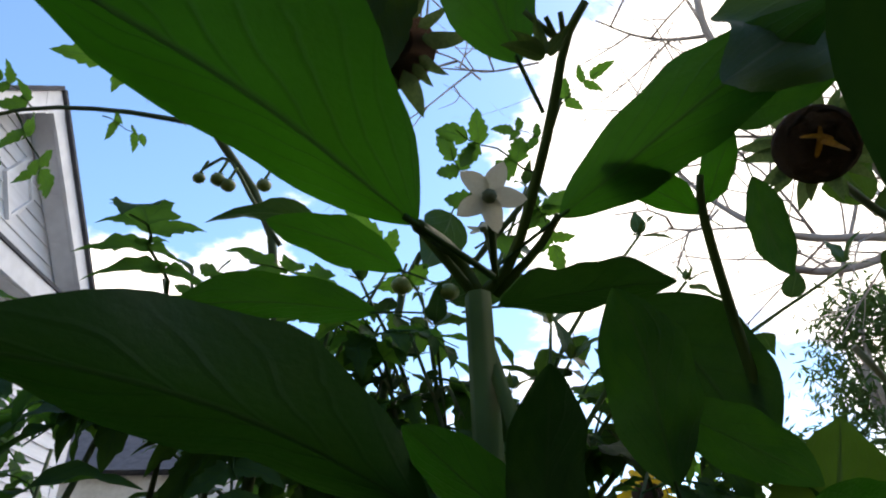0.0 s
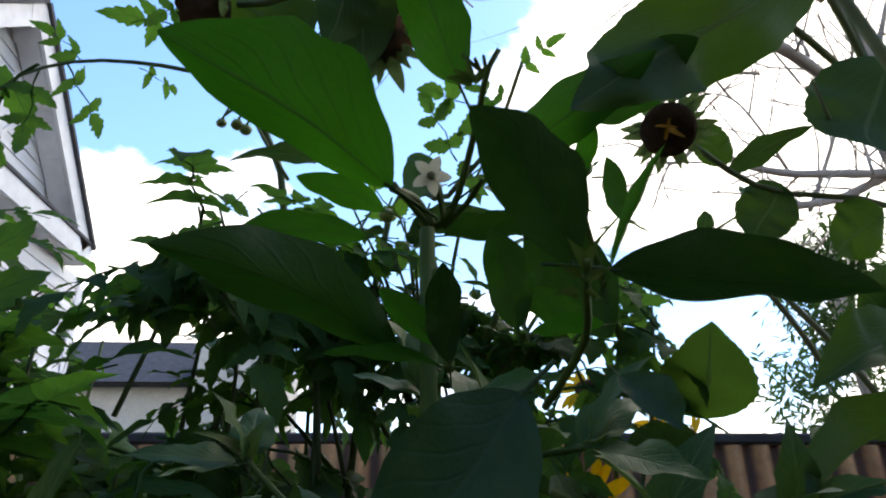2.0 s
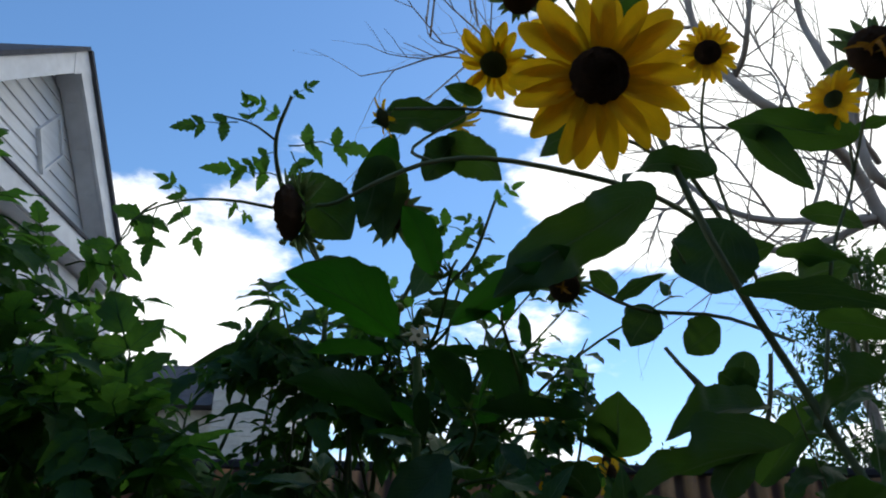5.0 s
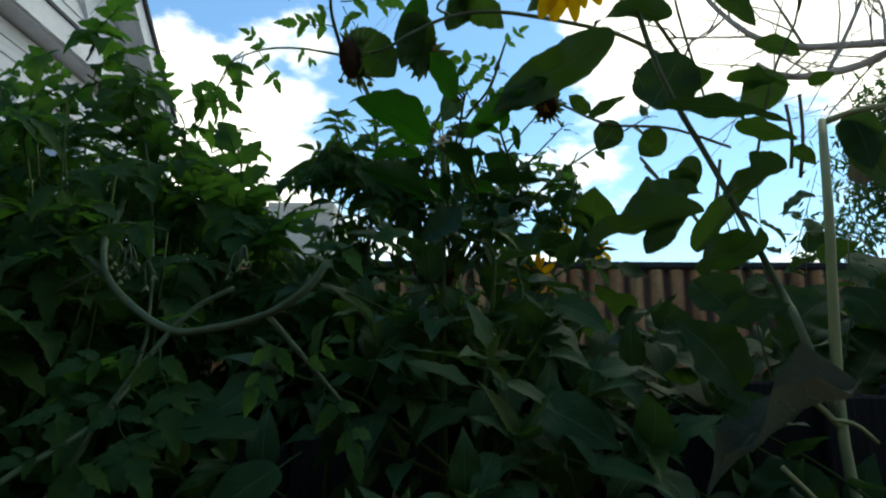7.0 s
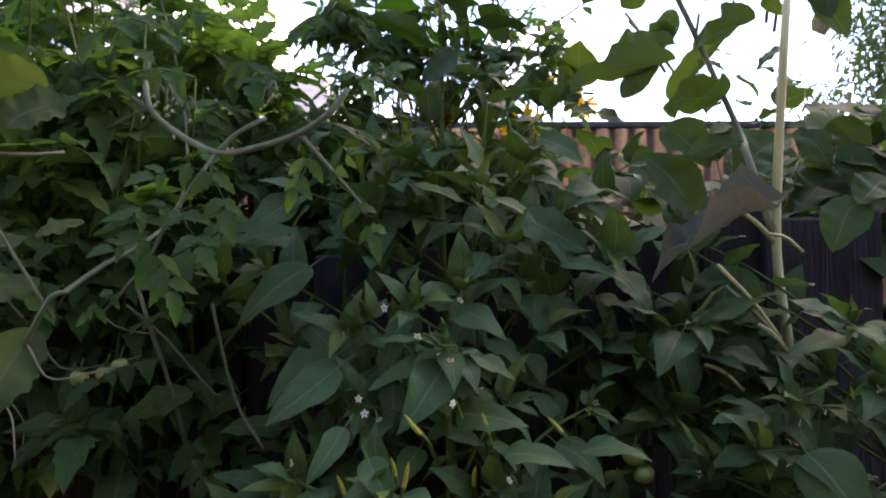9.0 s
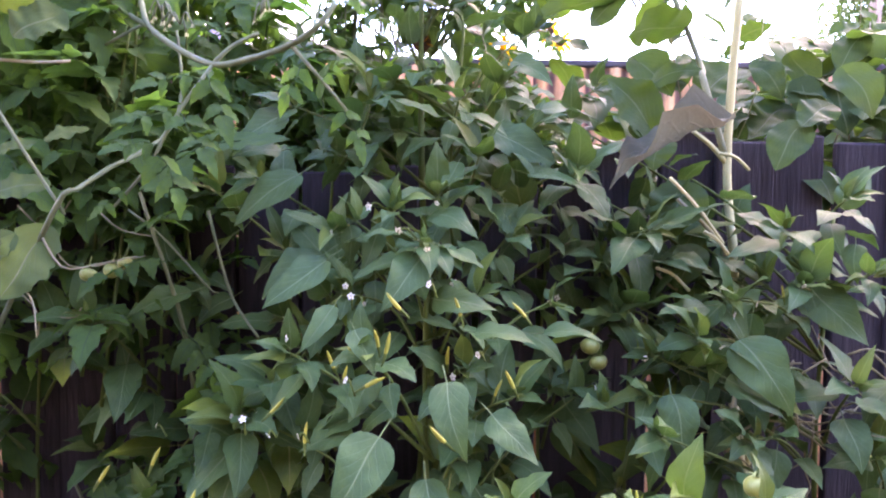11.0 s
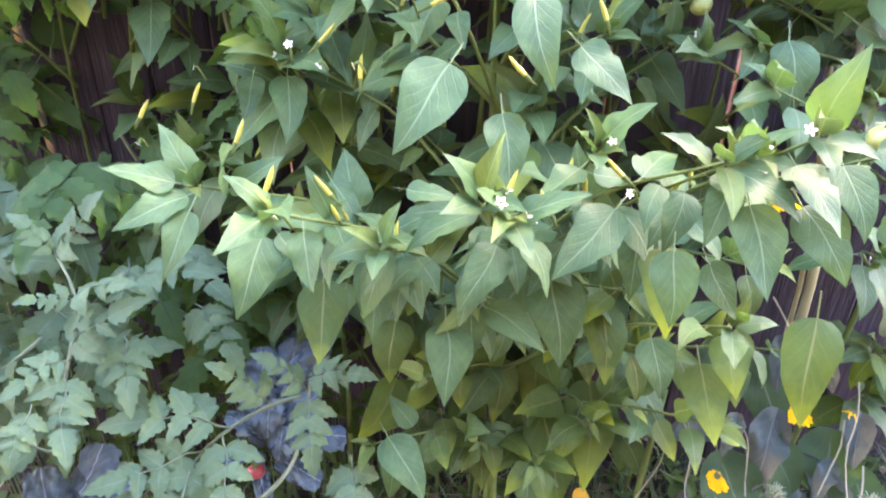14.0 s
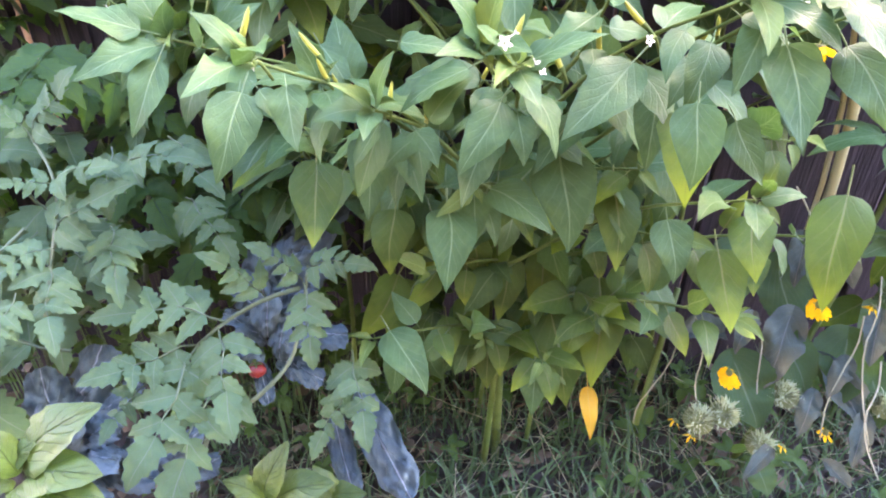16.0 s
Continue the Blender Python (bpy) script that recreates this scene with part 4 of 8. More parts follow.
def shoot(plant, end, n=6, size=0.075, drop=0.7, old=0.0, flowers=0, fruit=0, start=None, rosette=5, r=0.0019):
    """Side branch that forks off the main stem and carries drooping leaves, a tuft of young ones, flowers and pods."""
    end = Vector(end)
    if start is None:
        axis = AXIS[plant]
        flat = min((Vector((a.x, a.y)) - Vector((end.x, end.y))).length for a in axis)
        want = max(0.06, end.z - 0.05 - flat * drop)
        start = min(axis, key=lambda a: abs(a.z - want))
    start = Vector(start)
    span = (end - start).length
    mid = start.lerp(end, 0.55) + Vector((RND.uniform(-0.02, 0.02), RND.uniform(-0.02, 0.02), 0.05 * span + RND.uniform(-0.01, 0.02)))
    line = spline([start, mid, end], 12)
    put("branch", tube([start, mid, end], r * 1.5, r * 0.65, STEM, 9, 5, 0.15), plant)
    turn = RND.uniform(0, 6.28)
    for i in range(n):
        s = 0.30 + 0.68 * (i + 0.5) / n
        k = min(11, int(s * 12))
        at = line[k].lerp(line[k + 1], s * 12 - k)
        d = (line[k + 1] - line[k]).normalized()
        turn += 2.4 + RND.uniform(-0.4, 0.4)
        out = around(d, turn, RND.uniform(1.0, 1.5))
        out = (out + Vector((0, -0.25, -RND.uniform(0.15, 1.1)))).normalized()
        ln = size * RND.uniform(0.7, 1.2) * (1.1 - 0.35 * s)
        base = at + out * ln * 0.22
        up = Vector((out.x * 0.5, out.y * 0.5 - 0.25, 0.9)) + Vector((RND.uniform(-0.3, 0.3), RND.uniform(-0.3, 0.3), 0))
        stock = chili_old if RND.random() < old else chili_leaves
        leaf(plant, base, base + out * ln, stock, up, RND.uniform(0.88, 1.12))
    d = (line[-1] - line[-3]).normalized()
    for i in range(rosette + 1):
        out = (around(d, 2.4 * i + turn, RND.uniform(0.5, 1.35)) + Vector((0, -0.2, 0.15))).normalized()
        ln = size * (RND.uniform(0.30, 0.45) if i < 2 else RND.uniform(0.5, 0.9))
        leaf(plant, end + out * ln * 0.12, end + out * ln * 1.1, chili_young if i < 3 else chili_leaves, Vector((-out.x * 0.4, -0.5, 1.0)), 0.9)
    for i in range(flowers):
        o = Vector((RND.uniform(-0.03, 0.03), RND.uniform(-0.035, 0.0), RND.uniform(-0.02, 0.02)))
        chili_flower(plant, end + o, (o.x * 20 + RND.uniform(-0.8, 0.8), -0.8, RND.uniform(-1.2, 0.3)), RND.uniform(0.0040, 0.0055), end + o * 0.3)
    for i in range(fruit):
        s = RND.uniform(0.55, 1.0)
        at = line[min(12, int(s * 12))] + Vector((RND.uniform(-0.015, 0.015), RND.uniform(-0.02, 0.0), 0.012))
        chili_pod(plant, at, (RND.uniform(-0.5, 0.5), RND.uniform(-0.5, 0.1), 1), RND.uniform(0.018, 0.028))


def seed_disc(material, dome):
    """Disc of packed florets in a spiral, each a small bump."""
    v, f = [], []
    n, sides = 14, 26
    for i in range(n + 1):
        s = i / n
        for k in range(sides):
            a = 2 * math.pi * k / sides + (i % 2) * math.pi / sides
            bump = (0.08 * math.sin(k * 3 + i * 2.3) + 0.13 * noise.noise((k * 7.3, i * 5.1, 0))) * (1 if i < n else 0)
            v.append((math.cos(a) * s, math.sin(a) * s, dome * (1 - s * s) + bump - (0.12 if i == n else 0)))
    for i in range(n):
        for k in range(sides):
            q = (k + 1) % sides
            f.append((i * sides + k, i * sides + q, (i + 1) * sides + q, (i + 1) * sides + k))
    o = len(v)
    for k in range(sides):
        a = 2 * math.pi * k / sides
        v.append((math.cos(a) * 0.5, math.sin(a) * 0.5, -0.55))
    for k in range(sides):
        q = (k + 1) % sides
        f.append((n * sides + k, n * sides + q, o + q, o + k))
    f.append(tuple(o + k for k in range(sides))[::-1])
    return data("disc", v, f, material)


DISC_DARK, DISC_GREEN = seed_disc(SEED, 0.25), seed_disc(SEEDGREEN, 0.35)


def sunflower_head(plant, at, facing, disc, petal, n=20, dark=True, ring=12, pale=0, droop=0.0, label="", ragged=0.15, wisps=0):
    """Head of a sunflower: seed disc, ray petals (fewer or none when spent) and a collar of pointed sepals."""
    at, facing = Vector(at), Vector(facing).normalized()
    side = facing.orthogonal().normalized()
    other = facing.cross(side)
    m = Matrix((side * disc, other * disc, facing * disc)).transposed().to_4x4()
    m.translation = at
    head = put("flower_head", DISC_DARK if dark else DISC_GREEN, plant, m, label)
    for k in range(n):
        a = 2 * math.pi * k / n + RND.uniform(-0.12, 0.12)
        d = side * math.cos(a) + other * math.sin(a)
        ln = petal * RND.uniform(1 - ragged, 1 + ragged)
        b = at + d * disc * 0.72 - facing * disc * 0.12
        e = b + (d + facing * RND.uniform(-0.25, 0.12) + Vector((0, 0, -droop))).normalized() * ln
        put("petal", RND.choice(petals), head, aim(b, e, facing, RND.uniform(1.05, 1.45)))
    for k in range(wisps):
        b = at + (side * RND.uniform(-0.5, 0.5) + other * RND.uniform(-0.5, 0.5) + facing * 0.25) * disc
        put("petal", wisp_petals[k % 4], head, aim(b, b + (side * RND.uniform(-1, 1) + other * RND.uniform(-1, 1) + facing * 0.2).normalized() * disc * 0.8, facing, 1.0))
    for k in range(ring):
        a = 2 * math.pi * (k + 0.5) / ring + RND.uniform(-0.2, 0.2)
        d = side * math.cos(a) + other * math.sin(a)
        b = at + d * disc * 0.7 - facing * disc * 0.45
        e = b + (d + facing * RND.uniform(-0.5, 0.5)).normalized() * disc * RND.uniform(0.7, 1.25)
        put("sepal", RND.choice(sepals), head, aim(b, e, facing, 1.1))
    for k in range(pale):                   # bristly bracts all over the back of a nodding head
        a, up = 2.4 * k, 1 - (k + 0.5) / pale
        d = (side * math.cos(a) + other * math.sin(a)) * math.sqrt(1 - up * up) - facing * up
        b = at + d * disc * 0.75
        e = b + (d + Vector((RND.uniform(-0.5, 0.5), RND.uniform(-0.5, 0.5), RND.uniform(-0.4, 0.4)))).normalized() * disc * RND.uniform(0.4, 0.75)
        put("sepal", RND.choice(sepals_pale), head, aim(b, e, d.orthogonal(), 0.75))
    return head


def tomato_leaf(plant, base, tip, up=None, width=1.0, stock=None):
    up = up if up is not None else (RND.uniform(-0.4, 0.4), RND.uniform(-0.8, 0.0), 1)
    put("leaf", RND.choice(stock or tomato_leaves), plant, aim(base, tip, up, width))


def ball(material, squash=0.85):
    v, f = [], []
    n, sides = 7, 10
    for i in range(n + 1):
        th = math.pi * i / n
        for k in range(sides):
            a = 2 * math.pi * k / sides
            lobe = 1 + 0.04 * math.cos(a * 4)
            v.append((math.sin(th) * math.cos(a) * lobe, math.sin(th) * math.sin(a) * lobe, math.cos(th) * squash - 0.10 * math.exp(-th * th * 6)))
    for i in range(n):
        for k in range(sides):
            q = (k + 1) % sides
            f.append((i * sides + k, (i + 1) * sides + k, (i + 1) * sides + q, i * sides + q))
    return data("tomato", v, f, material)


TOM_GREEN, TOM_RED = ball(GREENTOM), ball(REDTOM)


def tomato_fruit(plant, at, r, mesh=None, label="small green tomato"):
    m = Matrix.Translation(at) @ Euler((RND.uniform(-0.4, 0.4), RND.uniform(-0.4, 0.4), 0)).to_matrix().to_4x4() @ Matrix.Diagonal((r, r, r, 1))
    t = put("tomato", mesh or TOM_GREEN, plant, m, label)
    for k in range(5):
        a = 2 * math.pi * k / 5
        b = Vector(at) + Vector((0, 0, r * 0.78))
        put("sepal", sepals[k % 3], t, aim(b, b + Vector((math.cos(a), math.sin(a), 0.15)) * r * 0.8))
    put("stalk", tube([Vector(at) + Vector((0, 0, r * 0.75)), Vector(at) + Vector((0.004, 0.002, r * 0.8 + 0.014))], 0.0012, 0.0012, STEM, 3, 5), t)


def tomato_truss(plant, at, n=4):
    """Small yellow nodding tomato flowers on a bent stalk."""
    at = Vector(at)
    for k in range(n):
        e = at + Vector((RND.uniform(-0.022, 0.022), RND.uniform(-0.015, 0.005), RND.uniform(-0.014, 0.004)))
        tr = put("flower_stalk", tube([at, at.lerp(e, 0.5) + Vector((0, 0, 0.014)), e], 0.0012, 0.0010, TOMATO_VINE, 6, 5), plant, None, "nodding tomato flower bud on a thin stalk")
        for j in range(3):
            d = Vector((math.cos(j * 2.1), math.sin(j * 2.1), -1.8)).normalized()
            put("sepal", sepals_pale[j % 3], tr, aim(e, e + d * 0.007, (1, 0, 0.2), 1.8))

# ---- tall chili plant with the open flower
tall = chili_plant("tall chili plant with leaves coloured as backlit and a white flower", (0.05, 0.72, 0), (0.004, 0.895, 1.481), 0.0078, (0.0, 0.03, 0))
put("branch", tube([(0.009, 0.933, 1.499), (0.000, 0.925, 1.511), (-0.012, 0.883, 1.495)], 0.0028, 0.0018, STEM, 8), tall)
put("branch", tube([(0.009, 0.933, 1.499), (0.019, 0.922, 1.508), (0.026, 0.891, 1.530), (0.030, 0.873, 1.550), (0.035, 0.865, 1.558)], 0.0022, 0.0013, STEM, 10), tall)
put("branch", tube([(0.009, 0.934, 1.498), (-0.002, 0.924, 1.507), (-0.012, 0.916, 1.516)], 0.0018, 0.0014, STEM, 5), tall)
put("branch", tube([(0.014, 0.933, 1.500), (0.026, 0.920, 1.509), (0.032, 0.910, 1.516)], 0.0018, 0.0013, STEM, 5), tall)
put("branch", tube([(0.029, 0.873, 1.550), (0.021, 0.869, 1.554)], 0.0011, 0.0008, STEM, 3), tall)
put("branch", tube([(0.028, 0.873, 1.550), (0.024, 0.868, 1.555)], 0.0011, 0.0008, STEM, 3), tall)
put("branch", tube([(0.030, 0.873, 1.550), (0.028, 0.867, 1.556)], 0.0011, 0.0008, STEM, 3), tall)
put("branch", tube([(0.029, 0.873, 1.550), (0.018, 0.868, 1.557)], 0.0011, 0.0008, STEM, 3), tall)
chili_flower(tall, (0.004, 0.864, 1.491), (-0.05, -0.95, -0.45), 0.0086, (0.014, 0.931, 1.502))
chili_flower(tall, (0.010, 0.923, 1.519), (0.1, 0.2, -1), 0.006, (0.015, 0.932, 1.503))
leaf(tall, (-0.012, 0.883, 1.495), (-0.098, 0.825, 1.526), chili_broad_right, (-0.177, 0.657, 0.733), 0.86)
leaf(tall, (-0.008, 0.913, 1.430), (-0.091, 0.833, 1.445), chili_shaded, (-0.137, 0.620, 0.772), 0.62)
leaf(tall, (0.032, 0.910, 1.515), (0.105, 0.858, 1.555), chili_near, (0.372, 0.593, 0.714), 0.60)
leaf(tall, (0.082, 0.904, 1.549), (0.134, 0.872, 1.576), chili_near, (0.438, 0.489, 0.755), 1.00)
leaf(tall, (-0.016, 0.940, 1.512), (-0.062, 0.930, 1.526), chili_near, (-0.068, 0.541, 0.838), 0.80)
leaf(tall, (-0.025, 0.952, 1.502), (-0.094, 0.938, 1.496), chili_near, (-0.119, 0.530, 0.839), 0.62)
leaf(tall, (0.014, 0.930, 1.494), (0.058, 0.896, 1.486), chili_shaded, (0.094, 0.297, 0.950), 0.75)
leaf(tall, (0.035, 0.779, 1.418), (0.007, 0.754, 1.447), chili_shaded, (0.231, 0.688, 0.688), 0.98)
leaf(tall, (0.041, 0.771, 1.414), (0.109, 0.772, 1.410), chili_shaded, (0.268, 0.452, 0.851), 0.72)
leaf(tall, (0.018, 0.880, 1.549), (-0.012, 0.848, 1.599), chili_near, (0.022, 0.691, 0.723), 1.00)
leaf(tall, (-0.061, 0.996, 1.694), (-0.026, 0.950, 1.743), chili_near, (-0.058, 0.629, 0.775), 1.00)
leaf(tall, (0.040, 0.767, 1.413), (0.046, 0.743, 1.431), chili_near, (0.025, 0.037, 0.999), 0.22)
leaf(tall, (0.010, 0.855, 1.411), (0.006, 0.830, 1.439), chili_shaded, (0.058, 0.587, 0.807), 0.75)
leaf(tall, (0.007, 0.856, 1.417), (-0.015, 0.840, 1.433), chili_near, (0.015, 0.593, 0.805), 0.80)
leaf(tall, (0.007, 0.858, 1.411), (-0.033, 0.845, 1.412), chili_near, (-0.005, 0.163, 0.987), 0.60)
leaf(tall, (0.024, 0.799, 1.390), (-0.017, 0.787, 1.350), chili_shaded, (-0.057, -0.949, 0.309), 1.20)
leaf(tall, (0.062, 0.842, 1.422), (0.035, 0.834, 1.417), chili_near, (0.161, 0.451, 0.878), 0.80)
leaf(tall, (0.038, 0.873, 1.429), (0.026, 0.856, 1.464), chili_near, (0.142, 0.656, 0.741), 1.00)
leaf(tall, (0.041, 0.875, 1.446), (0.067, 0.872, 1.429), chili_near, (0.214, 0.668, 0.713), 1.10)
leaf(tall, (0.064, 0.839, 1.404), (0.077, 0.826, 1.385), chili_shaded, (-0.343, -0.667, 0.662), 1.20)
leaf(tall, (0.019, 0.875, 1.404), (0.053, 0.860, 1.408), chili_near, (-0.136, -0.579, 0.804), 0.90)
leaf(tall, (0.058, 0.945, 1.502), (0.101, 0.949, 1.448), chili_shaded, (0.348, 0.721, 0.599), 1.35)
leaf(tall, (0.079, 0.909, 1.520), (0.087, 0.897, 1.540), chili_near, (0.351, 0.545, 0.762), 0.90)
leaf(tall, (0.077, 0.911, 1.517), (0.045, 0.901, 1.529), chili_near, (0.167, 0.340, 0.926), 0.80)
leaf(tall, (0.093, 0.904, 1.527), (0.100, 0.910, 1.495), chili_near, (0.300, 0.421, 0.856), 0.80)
put("branch", tube([(0.109, 0.959, 1.450), (0.090, 0.931, 1.491), (0.078, 0.911, 1.517), (0.077, 0.905, 1.528)], 0.0022, 0.0012, STEM, 8), tall)
put("branch", tube([(0.038, 0.835, 1.393), (0.042, 0.801, 1.404), (0.038, 0.781, 1.411), (0.035, 0.768, 1.415)], 0.0014, 0.0009, STEM, 8), tall)
put("branch", tube([(0.005, 0.905, 1.479), (0.010, 0.873, 1.430), (0.010, 0.859, 1.410)], 0.002, 0.002, STEM, 5), tall)
leaf(tall, (0.035, 0.770, 1.414), (0.030, 0.766, 1.420), chili_young, (0.226, 0.493, 0.840), 0.90)
leaf(tall, (0.035, 0.770, 1.414), (0.038, 0.766, 1.420), chili_young, (0.245, 0.486, 0.839), 0.90)
leaf(tall, (0.034, 0.771, 1.412), (0.028, 0.769, 1.415), chili_young, (0.221, 0.511, 0.831), 0.90)
leaf(tall, (0.035, 0.771, 1.411), (0.041, 0.769, 1.414), chili_young, (0.256, 0.503, 0.826), 0.90)
leaf(tall, (0.034, 0.773, 1.408), (0.027, 0.772, 1.408), chili_young, (0.222, 0.535, 0.815), 0.90)
leaf(tall, (0.035, 0.772, 1.409), (0.039, 0.772, 1.407), chili_young, (0.255, 0.523, 0.813), 0.90)
leaf(tall, (0.023, 0.871, 1.543), (0.013, 0.866, 1.548), chili_young, (0.079, 0.359, 0.930), 0.80)
leaf(tall, (0.023, 0.871, 1.543), (0.020, 0.864, 1.552), chili_young, (0.088, 0.354, 0.931), 0.80)
leaf(tall, (0.024, 0.871, 1.543), (0.030, 0.865, 1.550), chili_young, (0.103, 0.355, 0.929), 0.80)
leaf(tall, (0.023, 0.871, 1.542), (0.010, 0.868, 1.544), chili_young, (0.075, 0.366, 0.928), 0.80)
rear = chili_plant("chili plant rising behind the tall one against the sky", (0.02, 1.20, 0), (0.02, 1.22, 1.38), 0.007)
shoot(rear, (-0.044, 1.245, 1.600), n=5, size=0.052, rosette=3)
shoot(rear, (0.102, 1.233, 1.618), n=5, size=0.052, rosette=3)
shoot(rear, (0.172, 1.247, 1.580), n=5, size=0.052, rosette=3)
shoot(rear, (-0.003, 1.270, 1.665), n=5, size=0.052, rosette=3)
shoot(rear, (-0.155, 1.262, 1.567), n=5, size=0.052, rosette=3)
shoot(rear, (0.069, 1.254, 1.570), n=5, size=0.052, rosette=3)
shoot(rear, (-0.205, 1.278, 1.534), n=5, size=0.052, rosette=3)
shoot(rear, (-0.054, 1.240, 1.660), n=6, size=0.045, rosette=4)
shoot(rear, (0.007, 1.220, 1.611), n=6, size=0.045, rosette=4)
shoot(rear, (0.106, 1.200, 1.575), n=6, size=0.045, rosette=4)
shoot(rear, (0.192, 1.240, 1.707), n=6, size=0.045, rosette=4)
shoot(rear, (0.207, 1.200, 1.641), n=6, size=0.045, rosette=4)
shoot(rear, (0.361, 1.220, 1.668), n=6, size=0.045, rosette=4)
shoot(rear, (0.099, 1.260, 1.775), n=6, size=0.045, rosette=4)
shoot(tall, (0.005, 0.932, 1.413), n=6, size=0.06)
shoot(tall, (0.067, 0.897, 1.388), n=6, size=0.06)
shoot(tall, (-0.069, 0.924, 1.384), n=6, size=0.06)
leaf(tall, (0.021, 1.199, 1.704), (-0.007, 1.193, 1.644), chili_leaves, (-0.000, 0.756, 0.655), 1.20)
leaf(tall, (0.019, 1.228, 1.637), (0.090, 1.181, 1.640), chili_leaves, (0.023, 0.455, 0.890), 0.90)
leaf(tall, (-0.088, 1.188, 1.687), (-0.167, 1.161, 1.678), chili_leaves, (-0.039, 0.260, 0.965), 0.60)
leaf(tall, (-0.126, 1.242, 1.562), (-0.287, 1.205, 1.556), chili_leaves, (-0.135, 0.595, 0.792), 0.90)

# ---- front chili bush
bush = chili_plant("bushy chili plant with white flowers and upright yellow pods", (0.03, 0.70, 0), (0.014, 0.679, 1.039), 0.0058, (0.01, 0.0, 0))
shoot(bush, (-0.219, 0.453, 0.783), n=6, size=0.068)
shoot(bush, (-0.131, 0.613, 0.925), n=6, size=0.068, flowers=1, fruit=2)
shoot(bush, (-0.074, 0.673, 0.982), n=6, size=0.068, flowers=2)
shoot(bush, (0.012, 0.652, 1.043), n=7, size=0.068, flowers=2)
shoot(bush, (0.073, 0.696, 0.976), n=6, size=0.068, flowers=1)
shoot(bush, (0.087, 0.479, 0.810), n=6, size=0.068, fruit=1, flowers=1)
shoot(bush, (0.172, 0.737, 0.965), n=6, size=0.068, flowers=1)
shoot(bush, (-0.001, 0.437, 0.782), n=6, size=0.068, flowers=2, fruit=2)
shoot(bush, (-0.078, 0.452, 0.734), n=6, size=0.068, fruit=2)
shoot(bush, (-0.211, 0.708, 0.830), n=6, size=0.068, flowers=2, fruit=1)
shoot(bush, (0.164, 0.423, 0.826), n=6, size=0.068, fruit=1)
shoot(bush, (0.217, 0.411, 0.849), n=6, size=0.068, flowers=1, fruit=2)
shoot(bush, (0.207, 0.742, 0.840), n=6, size=0.068, flowers=1)
shoot(bush, (-0.071, 0.719, 1.064), n=6, size=0.068, flowers=1)
shoot(bush, (0.227, 0.477, 0.652), n=6, size=0.068)
shoot(bush, (-0.129, 0.511, 0.727), n=6, size=0.068, fruit=1)
shoot(bush, (-0.048, 0.575, 0.932), n=4, size=0.068, fruit=2)
shoot(bush, (-0.147, 0.403, 0.786), n=6, size=0.068, flowers=1, fruit=1)
shoot(bush, (0.022, 0.426, 0.778), n=6, size=0.068, flowers=1, fruit=1)
shoot(bush, (0.191, 0.444, 0.823), n=6, size=0.068, flowers=1, fruit=1)
shoot(bush, (0.115, 0.644, 0.869), n=6, size=0.068, fruit=2)
shoot(bush, (0.056, 0.671, 0.893), n=6, size=0.068, flowers=1, fruit=1)
shoot(bush, (0.291, 0.429, 0.836), n=5, size=0.052)
skirt = chili_plant("low chili plant with yellowing lower leaves", (0.10, 0.74, 0), (0.10, 0.72, 0.75), 0.0045)
shoot(skirt, (-0.113, 0.564, 0.407), n=8, size=0.072, old=0.35, drop=0.3, rosette=2)
shoot(skirt, (-0.002, 0.563, 0.611), n=7, size=0.072, old=0.35, drop=0.3, rosette=2)
shoot(skirt, (0.152, 0.561, 0.634), n=7, size=0.072, old=0.35, drop=0.3, rosette=2)
shoot(skirt, (0.091, 0.602, 0.343), n=7, size=0.072, old=0.8, drop=0.3, rosette=2)
shoot(skirt, (0.021, 0.637, 0.346), n=7, size=0.072, old=0.9, drop=0.3, rosette=2)
shoot(skirt, (0.156, 0.621, 0.403), n=7, size=0.072, old=0.8, drop=0.3, rosette=2)
shoot(skirt, (0.288, 0.565, 0.455), n=7, size=0.072, old=0.6, drop=0.3, rosette=2)
shoot(skirt, (0.363, 0.568, 0.560), n=7, size=0.072, old=0.6, drop=0.3, rosette=2)
shoot(skirt, (-0.171, 0.632, 0.616), n=7, size=0.072, old=0.4, drop=0.3, rosette=2)
shoot(skirt, (-0.051, 0.627, 0.460), n=7, size=0.072, old=0.5, drop=0.3, rosette=2)
shoot(skirt, (0.285, 0.564, 0.665), n=7, size=0.072, old=0.4, drop=0.3, rosette=2)
shoot(skirt, (0.205, 0.594, 0.538), n=7, size=0.072, old=0.6, drop=0.3, rosette=2)
shoot(skirt, (-0.082, 0.700, 0.533), n=7, size=0.072, old=0.35, drop=0.3, rosette=2)
leaf(bush, (0.034, 0.511, 0.921), (0.051, 0.464, 0.866), chili_leaves, (-0.055, -0.721, 0.691), 1.00)
leaf(bush, (-0.028, 0.515, 0.868), (-0.071, 0.465, 0.811), chili_leaves, (0.066, -0.678, 0.732), 1.00)
leaf(bush, (0.081, 0.561, 0.875), (0.125, 0.529, 0.834), chili_leaves, (-0.101, -0.587, 0.803), 1.00)
leaf(bush, (-0.099, 0.664, 1.022), (-0.165, 0.626, 0.972), chili_leaves, (0.104, -0.531, 0.841), 1.00)
leaf(bush, (0.012, 0.648, 1.030), (-0.034, 0.588, 0.975), chili_leaves, (0.017, -0.813, 0.582), 0.95)
